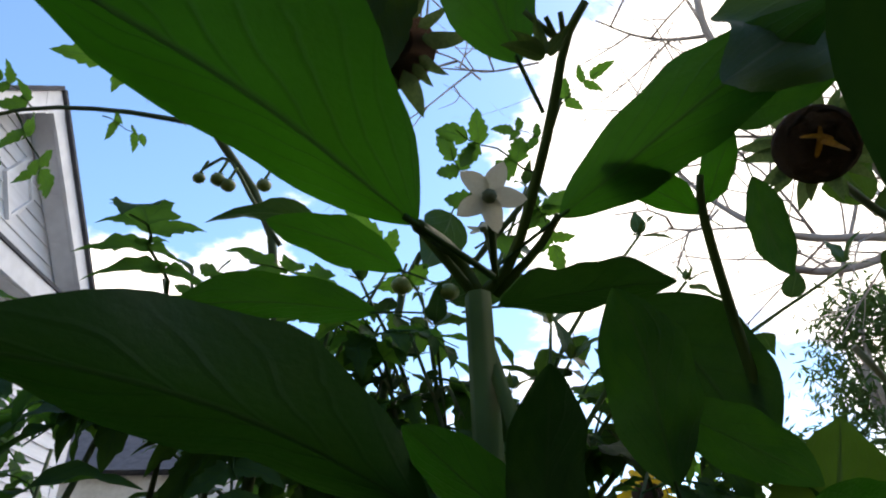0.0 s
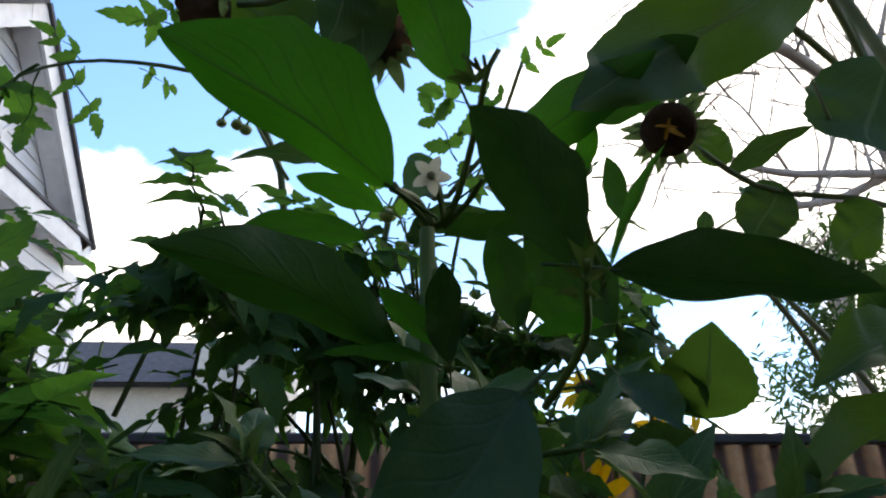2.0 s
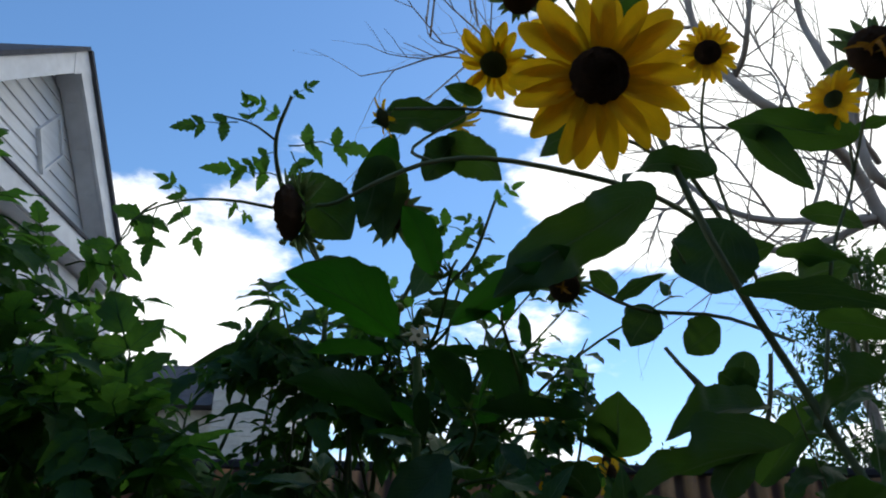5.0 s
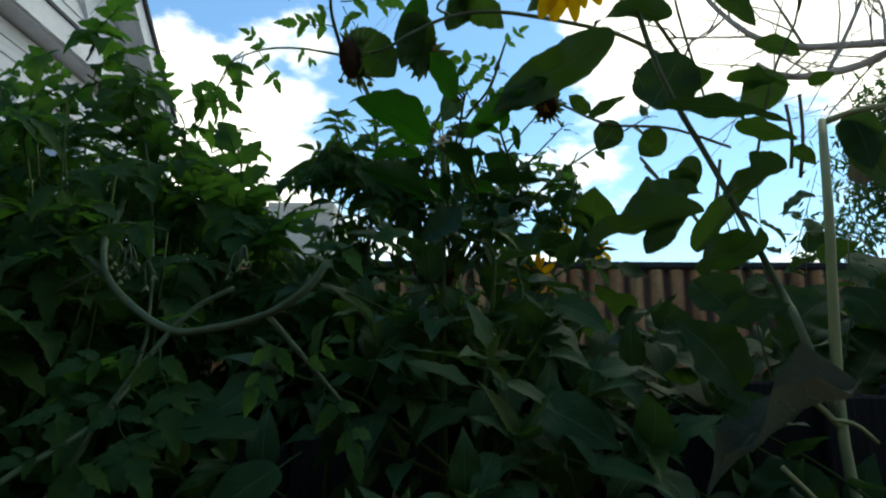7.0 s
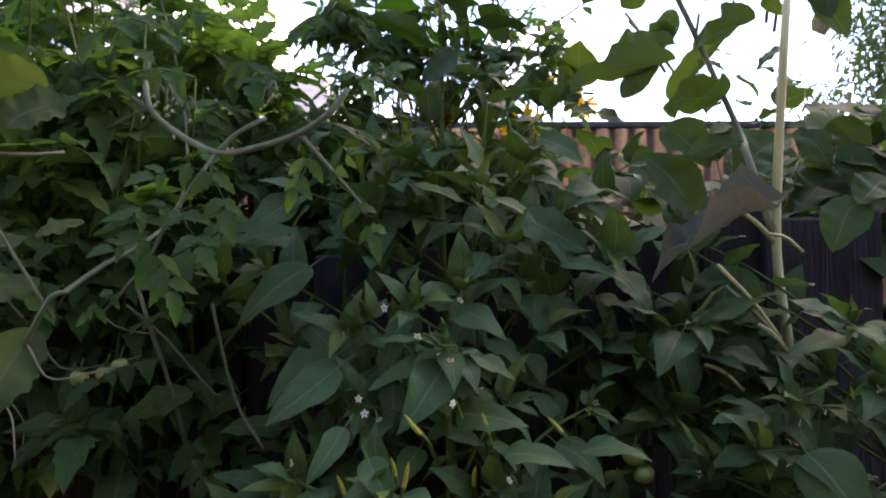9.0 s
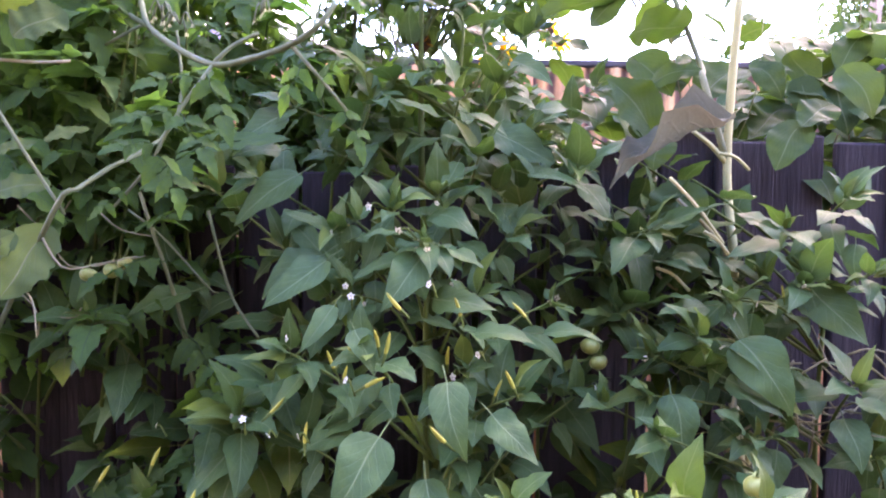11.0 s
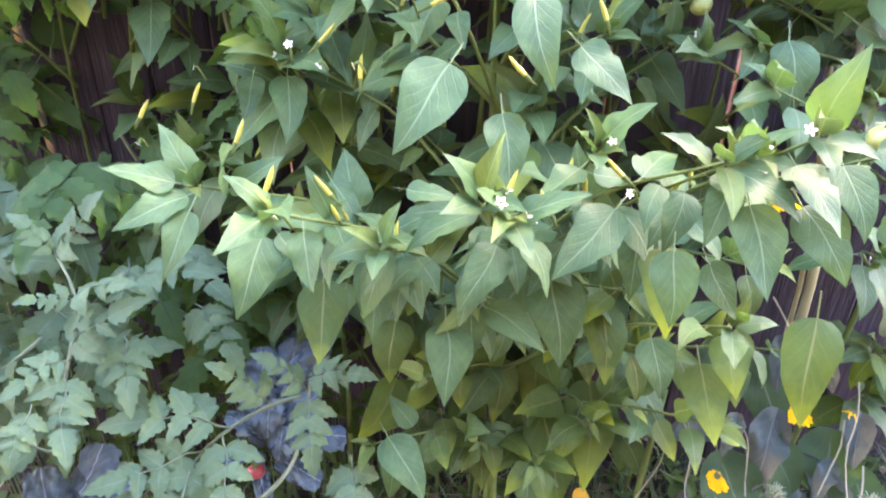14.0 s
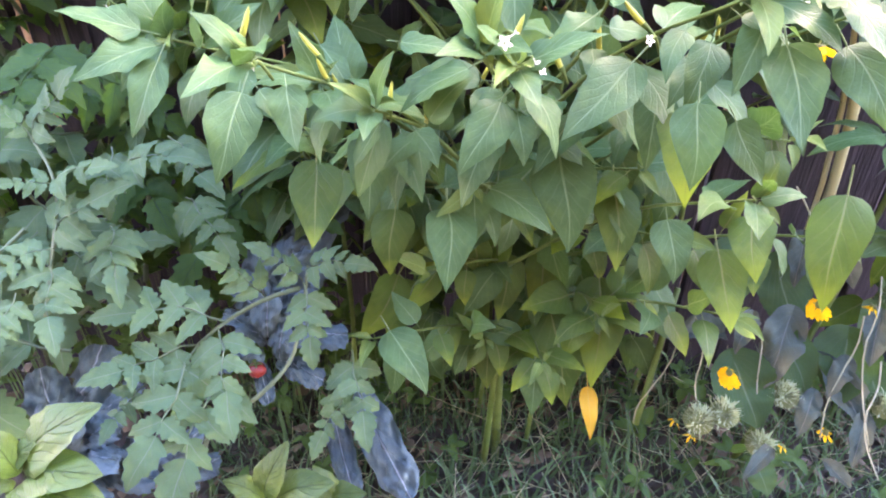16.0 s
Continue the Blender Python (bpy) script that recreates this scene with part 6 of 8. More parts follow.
put("stem", tube([(-0.017, 0.956, 1.691), (-0.014, 0.969, 1.684), (-0.023, 0.985, 1.673)], 0.0020, 0.0017, STEM_DARK, 5), sunflower)
put("stem", tube([(0.451, 1.093, 1.567), (0.337, 1.028, 1.572), (0.241, 1.010, 1.571), (0.166, 0.969, 1.584)], 0.0026, 0.0020, STEM_DARK, 10), sunflower)
put("stem", tube([(0.412, 1.071, 1.621), (0.352, 1.021, 1.794), (0.352, 0.982, 1.885)], 0.0023, 0.0017, STEM_DARK, 10), sunflower)
put("stem", tube([(0.490, 1.115, 1.513), (0.523, 1.086, 1.680), (0.563, 1.063, 1.783), (0.544, 1.029, 1.863)], 0.0026, 0.0017, STEM_DARK, 10), sunflower)
put("stem", tube([(0.563, 1.063, 1.783), (0.580, 1.028, 1.864), (0.597, 1.017, 1.914)], 0.0020, 0.0017, STEM_DARK, 6), sunflower)
put("stem", tube([(0.369, 1.040, 1.670), (0.308, 1.011, 1.616), (0.273, 0.980, 1.639)], 0.0020, 0.0013, STEM_DARK, 6), sunflower)
put("stem", tube([(0.157, 0.860, 1.725), (0.117, 0.893, 1.803), (0.086, 0.908, 1.821)], 0.0020, 0.0013, STEM_DARK, 6), sunflower)
sunflower_head(sunflower, (0.148, 0.787, 1.694), (-0.15, -0.92, -0.36), 0.0255, 0.056, n=24, label='wide open yellow sunflower with a dark disc')
sunflower_head(sunflower, (0.345, 0.961, 1.885), (-0.3, -0.8, -0.3), 0.016, 0.026, n=23, label='small open yellow sunflower with a dark disc')
sunflower_head(sunflower, (0.523, 1.009, 1.861), (-0.8, -0.5, -0.1), 0.012, 0.03, n=20, dark=False, label='half open yellow sunflower')
sunflower_head(sunflower, (0.581, 0.983, 1.919), (-0.2, -0.9, -0.3), 0.036, 0.02, n=0, ring=22, wisps=5, label='spent sunflower head with withered orange petals')
sunflower_head(sunflower, (0.078, 0.913, 1.810), (-0.35, -0.3, -0.9), 0.016, 0.034, n=16, dark=False, label='nodding yellow sunflower seen from below')
sunflower_head(sunflower, (-0.038, 0.923, 1.743), (-0.8, -0.2, -0.5), 0.011, 0.016, n=6, dark=False, label='small closing sunflower')
sunflower_head(sunflower, (0.033, 1.005, 1.802), (0.0, 0.5, -0.3), 0.016, 0.03, n=14, dark=False, label='yellow sunflower turned away')
sunflower_head(sunflower, (-0.126, 0.929, 1.632), (-0.85, -0.42, -0.28), 0.028, 0.012, n=0, ring=30, droop=0.2, label='spent dark brown seed head')
sunflower_head(sunflower, (-0.022, 0.988, 1.667), (0.1, 0.7, 0.3), 0.022, 0.012, n=0, ring=18, dark=True, label='green seed head turned away')
sunflower_head(sunflower, (0.140, 0.931, 1.563), (-0.5, -0.75, -0.35), 0.0155, 0.014, n=0, ring=22, droop=0.9, wisps=3, label='withered brown sunflower head with orange petals')
sunflower_head(sunflower, (0.108, 0.898, 1.895), (-0.2, -0.5, -0.8), 0.02, 0.01, n=0, ring=16, label='spent brown seed head')
sunflower_head(sunflower, (0.229, 1.434, 1.520), (-0.2, -0.6, 0.5), 0.016, 0.03, n=14, label='yellow sunflower behind the bed')
sunflower_head(sunflower, (0.320, 1.452, 1.473), (0.2, -0.9, -0.1), 0.012, 0.028, n=9, droop=0.5, label='yellow sunflower with drooping petals')
sunflower_head(sunflower, (0.153, 1.200, 1.372), (0.1, -0.9, -0.2), 0.02, 0.028, n=16, dark=False, droop=0.4, label='pale yellow sunflower with drooping petals')
sunflower_head(sunflower, (0.252, 1.210, 1.428), (0.6, -0.6, -0.1), 0.012, 0.026, n=9, droop=0.4, label='yellow sunflower with drooping petals')
sunflower_head(sunflower, (0.005, 0.936, 1.336), (0.1, -0.9, -0.2), 0.014, 0.014, n=0, wisps=4, label='withered sunflower head with orange petals')
leaf(sunflower, (0.196, 0.880, 1.625), (0.062, 0.862, 1.523), sun_leaves, (0.164, 0.794, 0.585), 0.42)
leaf(sunflower, (0.304, 0.950, 1.708), (0.195, 0.914, 1.678), sun_leaves, (0.140, 0.377, 0.916), 0.50)
leaf(sunflower, (0.338, 0.992, 1.658), (0.297, 0.979, 1.570), sun_leaves, (0.335, 0.760, 0.557), 1.35)
leaf(sunflower, (0.350, 1.021, 1.641), (0.396, 0.999, 1.648), sun_leaves, (0.370, 0.736, 0.567), 1.20)
leaf(sunflower, (0.528, 1.027, 1.819), (0.356, 0.986, 1.805), sun_leaves, (0.302, 0.504, 0.809), 0.45)
leaf(sunflower, (0.409, 1.014, 1.806), (0.475, 1.017, 1.732), sun_leaves, (0.310, 0.524, 0.793), 0.60)
leaf(sunflower, (0.547, 1.110, 1.674), (0.461, 1.095, 1.632), sun_leaves, (0.401, 0.662, 0.634), 1.10)
leaf(sunflower, (0.375, 0.998, 1.591), (0.414, 0.941, 1.558), sun_leaves, (0.256, 0.455, 0.853), 0.80)
leaf(sunflower, (0.420, 0.971, 1.548), (0.464, 0.914, 1.516), sun_leaves, (0.262, 0.398, 0.879), 0.80)
leaf(sunflower, (0.367, 1.066, 1.481), (0.258, 1.034, 1.442), sun_leaves, (-0.332, -0.835, 0.439), 0.60)
leaf(sunflower, (0.246, 1.168, 1.454), (0.240, 1.114, 1.506), sun_leaves, (-0.264, -0.963, 0.058), 1.50)
leaf(sunflower, (0.416, 1.131, 1.427), (0.477, 1.060, 1.510), sun_leaves, (-0.460, -0.852, 0.250), 0.50)
leaf(sunflower, (0.319, 1.015, 1.553), (0.286, 1.019, 1.527), sun_leaves, (0.299, 0.745, 0.597), 1.30)
leaf(sunflower, (0.249, 1.011, 1.568), (0.226, 1.016, 1.532), sun_leaves, (0.259, 0.824, 0.503), 1.20)
leaf(sunflower, (0.206, 0.994, 1.586), (0.179, 0.977, 1.601), sun_leaves, (0.193, 0.734, 0.651), 0.80)
leaf(sunflower, (0.219, 0.996, 1.581), (0.259, 0.975, 1.601), sun_leaves, (0.140, 0.426, 0.894), 0.60)
leaf(sunflower, (0.148, 0.857, 1.681), (0.102, 0.848, 1.655), sun_leaves, (0.098, 0.475, 0.874), 1.00)
leaf(sunflower, (0.188, 0.854, 1.841), (0.228, 0.831, 1.841), sun_leaves, (0.164, 0.458, 0.874), 1.20)
leaf(sunflower, (0.035, 0.950, 1.727), (0.093, 0.943, 1.688), sun_leaves, (0.050, 0.584, 0.810), 1.00)
leaf(sunflower, (0.035, 0.954, 1.767), (-0.050, 0.925, 1.739), sun_leaves, (-0.006, 0.274, 0.962), 0.60)
leaf(sunflower, (0.035, 0.949, 1.728), (0.007, 0.956, 1.688), sun_leaves, (0.012, 0.587, 0.810), 1.00)
leaf(sunflower, (-0.118, 0.938, 1.661), (-0.062, 0.937, 1.609), sun_leaves, (-0.116, 0.781, 0.614), 1.20)
leaf(sunflower, (-0.036, 0.935, 1.690), (-0.056, 0.951, 1.628), sun_leaves, (-0.056, 0.698, 0.714), 0.90)
leaf(sunflower, (-0.030, 0.945, 1.692), (-0.035, 0.973, 1.626), sun_leaves, (-0.036, 0.616, 0.787), 1.00)
leaf(sunflower, (0.209, 0.852, 1.792), (0.228, 0.857, 1.778), sun_leaves, (0.208, 0.563, 0.800), 1.20)
leaf(sunflower, (0.595, 1.062, 1.859), (0.627, 1.021, 1.851), sun_leaves, (0.118, 0.149, 0.982), 0.70)
leaf(sunflower, (0.525, 1.111, 1.749), (0.573, 1.079, 1.720), sun_leaves, (0.240, 0.361, 0.901), 0.90)
leaf(sunflower, (0.598, 1.105, 1.682), (0.621, 1.083, 1.690), sun_leaves, (0.403, 0.543, 0.737), 1.10)
leaf(sunflower, (0.469, 1.088, 1.679), (0.537, 1.054, 1.653), sun_leaves, (0.174, 0.277, 0.945), 0.60)
leaf(sunflower, (0.389, 1.108, 1.509), (0.353, 1.093, 1.528), sun_leaves, (0.336, 0.756, 0.562), 1.20)
leaf(sunflower, (0.393, 1.104, 1.545), (0.381, 1.111, 1.487), sun_leaves, (0.347, 0.754, 0.558), 1.00)
leaf(sunflower, (0.062, 0.944, 1.790), (0.027, 0.940, 1.802), sun_leaves, (0.025, 0.449, 0.893), 1.00)
leaf(sunflower, (0.127, 0.897, 1.895), (0.168, 0.889, 1.912), sun_leaves, (0.088, 0.383, 0.919), 1.00)
leaf(sunflower, (0.514, 1.019, 1.536), (0.541, 1.023, 1.515), sun_leaves, (0.346, 0.615, 0.708), 1.00)
leaf(sunflower, (0.577, 0.983, 1.565), (0.587, 0.968, 1.488), sun_leaves, (0.437, 0.666, 0.605), 1.00)
leaf(sunflower, (0.325, 0.988, 1.423), (0.269, 0.982, 1.374), sun_leaves, (0.258, 0.799, 0.544), 0.80)
leaf(sunflower, (0.228, 1.048, 1.370), (0.295, 1.030, 1.349), sun_leaves, (-0.106, -0.399, 0.911), 0.80)
leaf(sunflower, (0.188, 1.094, 1.395), (0.147, 1.072, 1.423), sun_leaves, (0.116, 0.739, 0.664), 1.20)
leaf(sunflower, (0.664, 1.084, 1.352), (0.694, 1.057, 1.288), sun_leaves, (-0.440, -0.772, 0.459), 1.10)
leaf(sunflower, (0.750, 1.036, 1.377), (0.704, 1.017, 1.318), sun_leaves, (-0.481, -0.756, 0.445), 1.10)
leaf(sunflower, (0.642, 1.078, 1.264), (0.571, 1.037, 1.210), sun_leaves, (-0.396, -0.773, 0.496), 1.00)
leaf(sunflower, (0.765, 1.023, 1.197), (0.713, 1.005, 1.162), sun_leaves, (-0.397, -0.607, 0.688), 1.10)
leaf(sunflower, (0.631, 0.970, 1.150), (0.664, 0.943, 1.096), sun_leaves, (-0.367, -0.609, 0.703), 1.10)
leaf(sunflower, (0.524, 1.082, 1.305), (0.472, 1.062, 1.346), sun_leaves, (-0.341, -0.825, 0.450), 1.00)
leaf(sunflower, (0.576, 1.088, 1.393), (0.616, 1.066, 1.409), sun_leaves, (0.329, 0.663, 0.672), 1.00)
leaf(sunflower, (0.347, 0.906, 1.211), (0.280, 0.888, 1.278), sun_leaves, (-0.251, -0.843, 0.476), 1.00)
leaf(sunflower, (0.364, 0.904, 1.186), (0.351, 0.885, 1.141), sun_leaves, (-0.304, -0.885, 0.353), 1.50)
leaf(sunflower, (0.431, 0.945, 1.214), (0.504, 0.946, 1.232), sun_leaves, (-0.231, -0.531, 0.815), 0.70)
leaf(sunflower, (0.381, 0.838, 1.109), (0.344, 0.818, 1.040), sun_leaves, (-0.243, -0.650, 0.720), 1.20)
leaf(sunflower, (0.387, 0.812, 1.024), (0.351, 0.794, 0.981), sun_leaves, (-0.287, -0.732, 0.617), 1.20)
leaf(sunflower, (0.633, 0.879, 1.284), (0.659, 0.852, 1.219), sun_leaves, (-0.412, -0.626, 0.662), 1.20)
leaf(sunflower, (0.564, 0.884, 1.205), (0.523, 0.865, 1.143), sun_leaves, (-0.409, -0.750, 0.520), 1.20)
leaf(sunflower, (0.606, 0.886, 1.237), (0.559, 0.869, 1.205), sun_leaves, (-0.438, -0.750, 0.495), 1.20)
leaf(sunflower, (0.399, 0.774, 1.192), (0.238, 0.718, 1.105), dry_leaves, (-0.083, -0.230, 0.970), 0.60)
leaf(sunflower, (0.297, 0.863, 1.534), (0.407, 0.829, 1.508), sun_leaves, (0.087, 0.190, 0.978), 0.50)
leaf(sunflower, (0.620, 1.016, 1.557), (0.599, 1.011, 1.479), dry_leaves, (0.392, 0.596, 0.701), 0.90)
put("stem", tube([(0.336, 0.779, 1.125), (0.372, 0.776, 1.087), (0.408, 0.773, 1.038)], 0.0026, 0.0022, STEM_PALE, 5), sunflower)
put("stem", tube([(0.382, 0.774, 1.054), (0.399, 0.773, 1.044), (0.415, 0.771, 1.023)], 0.0026, 0.0022, STEM_PALE, 5), sunflower)
put("stem", tube([(0.325, 0.791, 1.004), (0.348, 0.790, 0.995), (0.370, 0.788, 0.973)], 0.0026, 0.0022, STEM_PALE, 5), sunflower)
put("stem", tube([(0.438, 0.862, 1.165), (0.461, 0.861, 1.160), (0.482, 0.860, 1.141)], 0.0026, 0.0022, STEM_PALE, 5), sunflower)
put("dry_stalk", tube([(0.347, 1.193, 1.569), (0.413, 1.215, 1.512), (0.469, 1.238, 1.454)], 0.003, 0.0035, STRAW, 5), sunflower)
put("dry_stalk", tube([(0.352, 1.234, 1.599), (0.401, 1.254, 1.548), (0.441, 1.275, 1.497)], 0.003, 0.0035, STRAW, 5), sunflower)
put("dry_stalk", tube([(0.473, 1.185, 1.579), (0.472, 1.210, 1.518), (0.461, 1.236, 1.458)], 0.003, 0.0035, STRAW, 5), sunflower)
put("dry_stalk", tube([(0.619, 1.184, 1.698), (0.633, 1.212, 1.631), (0.637, 1.241, 1.564)], 0.003, 0.0035, STRAW, 5), sunflower)
put("dry_stalk", tube([(0.598, 1.192, 1.682), (0.614, 1.213, 1.631), (0.619, 1.235, 1.579)], 0.003, 0.0035, STRAW, 5), sunflower)
sunflower_head(sunflower, (0.301, 0.596, 0.251), (0.1, 0.3, -0.9), 0.0195, 0.01, n=0, dark=False, ring=0, pale=90, label='pale green spent sunflower head')
sunflower_head(sunflower, (0.334, 0.602, 0.258), (0.1, 0.3, -0.9), 0.0195, 0.01, n=0, dark=False, ring=0, pale=90, label='pale green spent sunflower head')
sunflower_head(sunflower, (0.421, 0.634, 0.264), (0.1, 0.3, -0.9), 0.0195, 0.01, n=0, dark=False, ring=0, pale=90, label='pale green spent sunflower head')
sunflower_head(sunflower, (0.401, 0.608, 0.192), (0.1, 0.3, -0.9), 0.0195, 0.01, n=0, dark=False, ring=0, pale=90, label='pale green spent sunflower head')
sunflower_head(sunflower, (0.557, 0.631, 0.252), (0.1, 0.3, -0.9), 0.0195, 0.01, n=0, dark=False, ring=0, pale=90, label='pale green spent sunflower head')
sunflower_head(sunflower, (0.423, 0.641, 0.415), (-0.67, -0.35, 0.3), 0.005, 0.019, n=12, dark=False, ring=5, droop=1.3, label='small yellow sunflower at the foot')
sunflower_head(sunflower, (0.336, 0.626, 0.311), (-0.67, -0.35, 0.3), 0.005, 0.019, n=14, dark=False, ring=5, droop=1.3, label='small yellow sunflower at the foot')
sunflower_head(sunflower, (0.308, 0.612, 0.204), (-0.67, -0.35, -0.8), 0.005, 0.012, n=6, dark=False, ring=5, droop=1.3, label='small yellow sunflower at the foot')
sunflower_head(sunflower, (0.490, 0.622, 0.208), (-0.67, -0.35, 0.3), 0.005, 0.012, n=6, dark=False, ring=5, droop=1.3, label='small yellow sunflower at the foot')
sunflower_head(sunflower, (0.440, 0.688, 0.307), (-0.67, -0.35, 0.3), 0.005, 0.012, n=5, dark=False, ring=5, droop=1.3, label='small yellow sunflower at the foot')
sunflower_head(sunflower, (0.520, 0.682, 0.381), (-0.67, -0.35, -0.8), 0.005, 0.012, n=6, dark=False, ring=5, droop=1.3, label='small yellow sunflower at the foot')
sunflower_head(sunflower, (0.291, 0.636, 0.205), (-0.67, -0.35, -0.8), 0.005, 0.012, n=5, dark=False, ring=5, droop=1.3, label='small yellow sunflower at the foot')
sunflower_head(sunflower, (0.447, 0.629, 0.168), (-0.67, -0.35, -0.8), 0.005, 0.012, n=5, dark=False, ring=5, droop=1.3, label='small yellow sunflower at the foot')
put("dry_stalk", tube([(0.530, 0.705, 0.414), (0.527, 0.678, 0.375), (0.510, 0.650, 0.335), (0.510, 0.613, 0.281), (0.521, 0.576, 0.227)], 0.0013, 0.001, STRAW, 9), sunflower)
put("dry_stalk", tube([(0.515, 0.683, 0.365), (0.508, 0.662, 0.334), (0.488, 0.640, 0.304), (0.468, 0.614, 0.267), (0.461, 0.588, 0.231)], 0.0013, 0.001, STRAW, 9), sunflower)
put("dry_stalk", tube([(0.380, 0.692, 0.352), (0.391, 0.676, 0.327), (0.389, 0.658, 0.302), (0.386, 0.636, 0.269), (0.395, 0.614, 0.236)], 0.0013, 0.001, STRAW, 9), sunflower)
put("dry_stalk", tube([(0.392, 0.721, 0.534), (0.409, 0.702, 0.506), (0.414, 0.683, 0.477), (0.424, 0.666, 0.452), (0.444, 0.649, 0.426)], 0.0013, 0.001, STRAW, 9), sunflower)
put("dry_stalk", tube([(0.294, 0.673, 0.364), (0.305, 0.657, 0.340), (0.303, 0.640, 0.316), (0.296, 0.623, 0.291), (0.300, 0.606, 0.267)], 0.0013, 0.001, STRAW, 9), sunflower)
put("dry_stalk", tube([(0.526, 0.635, 0.330), (0.523, 0.615, 0.301), (0.507, 0.593, 0.271), (0.511, 0.571, 0.238), (0.527, 0.549, 0.205)], 0.0013, 0.001, STRAW, 9), sunflower)
put("dry_stalk", tube([(0.302, 0.724, 0.279), (0.290, 0.703, 0.249), (0.263, 0.681, 0.218), (0.245, 0.666, 0.198), (0.240, 0.652, 0.178)], 0.0013, 0.001, STRAW, 9), sunflower)
put("stem", tube([(0.293, 0.749, 0.352), (0.274, 0.714, 0.265), (0.252, 0.673, 0.154)], 0.0045, 0.005, STEM, 6), sunflower)
leaf(sunflower, (0.363, 0.672, 0.287), (0.388, 0.607, 0.227), sun_leaves, (-0.252, -0.419, 0.872), 1.10)
leaf(sunflower, (0.425, 0.692, 0.313), (0.455, 0.635, 0.264), sun_leaves, (-0.292, -0.431, 0.854), 1.10)
leaf(sunflower, (0.517, 0.696, 0.313), (0.493, 0.629, 0.252), sun_leaves, (-0.325, -0.418, 0.848), 1.10)
leaf(sunflower, (0.480, 0.677, 0.288), (0.532, 0.613, 0.227), dry_leaves, (-0.322, -0.403, 0.857), 1.10)
leaf(sunflower, (0.398, 0.594, 0.173), (0.405, 0.556, 0.152), sun_leaves, (-0.254, -0.356, 0.899), 1.10)
leaf(sunflower, (0.339, 0.693, 0.319), (0.264, 0.670, 0.326), dry_leaves, (-0.214, -0.471, 0.856), 1.10)
leaf(sunflower, (0.439, 0.710, 0.339), (0.394, 0.637, 0.270), dry_leaves, (-0.281, -0.444, 0.851), 1.10)
leaf(sunflower, (0.550, 0.671, 0.275), (0.554, 0.614, 0.227), sun_leaves, (-0.343, -0.393, 0.853), 1.10)
leaf(sunflower, (0.368, 0.776, 0.404), (0.346, 0.706, 0.339), sun_leaves, (-0.249, -0.505, 0.826), 1.00)
leaf(sunflower, (0.431, 0.766, 0.384), (0.448, 0.693, 0.313), sun_leaves, (-0.294, -0.478, 0.827), 1.00)
put("dry_stalk", tube([(0.401, 0.734, 0.784), (0.452, 0.736, 0.812), (0.502, 0.735, 0.796), (0.531, 0.733, 0.774)], 0.0017, 0.0012, STRAW, 9), sunflower)
put("dry_stalk", tube([(0.393, 0.734, 0.777), (0.422, 0.733, 0.762), (0.443, 0.731, 0.740)], 0.0017, 0.0012, STRAW, 9), sunflower)
put("dry_stalk", tube([(0.525, 0.738, 0.839), (0.532, 0.739, 0.853), (0.554, 0.739, 0.860), (0.589, 0.740, 0.874)], 0.0017, 0.0012, STRAW, 9), sunflower)
put("dry_stalk", tube([(0.489, 0.739, 0.854), (0.495, 0.736, 0.811), (0.495, 0.734, 0.789)], 0.0017, 0.0012, STRAW, 9), sunflower)
put("dry_stalk", tube([(0.409, 0.739, 0.856), (0.416, 0.736, 0.813), (0.401, 0.734, 0.777)], 0.0017, 0.0012, STRAW, 9), sunflower)

# ---- tomato with the arching vine
tomato = thing("tomato_plant", "sprawling tomato plant with pale arching vines and toothed leaves", "plant", (-0.50, 1.02, 0), group="tomato plants in the bed")
put("vine", tube([(-0.50, 1.02, 0), (-0.50, 1.02, 0.8), (-0.468, 1.045, 1.422), (-0.409, 0.908, 1.395), (-0.367, 0.813, 1.354), (-0.344, 0.779, 1.313), (-0.294, 0.734, 1.276), (-0.237, 0.698, 1.248), (-0.186, 0.668, 1.248), (-0.133, 0.637, 1.257), (-0.100, 0.625, 1.276), (-0.085, 0.631, 1.299)], 0.0042, 0.0032, TOMATO_VINE, 44, 7, 0.08), tomato)
put("vine", tube([(-0.481, 0.847, 1.394), (-0.411, 0.823, 1.354), (-0.344, 0.779, 1.311)], 0.003, 0.0035, TOMATO_VINE, 8), tomato)
put("vine", tube([(-0.413, 0.802, 1.292), (-0.364, 0.789, 1.313), (-0.344, 0.779, 1.313)], 0.002, 0.002, TOMATO_VINE, 5), tomato)
put("vine", tube([(-0.237, 0.698, 1.248), (-0.216, 0.705, 1.271), (-0.187, 0.713, 1.289)], 0.0026, 0.002, TOMATO_VINE, 6), tomato)
put("vine", tube([(-0.236, 0.698, 1.248), (-0.256, 0.674, 1.207), (-0.276, 0.660, 1.166), (-0.295, 0.655, 1.126), (-0.338, 0.661, 1.080)], 0.0026, 0.0018, TOMATO_VINE, 10), tomato)
put("vine", tube([(-0.133, 0.637, 1.256), (-0.100, 0.643, 1.219), (-0.071, 0.658, 1.184)], 0.0024, 0.0016, TOMATO_VINE, 8), tomato)
tomato_truss(tomato, (-0.178, 0.700, 1.311), 7)
tomato_truss(tomato, (-0.326, 0.777, 1.330), 7)
tomato_truss(tomato, (-0.290, 0.740, 1.305), 5)
tomato_leaf(tomato, (-0.246, 0.681, 1.227), (-0.290, 0.643, 1.211), (0.318, -0.652, 0.688), 1.00, tomato_broad)
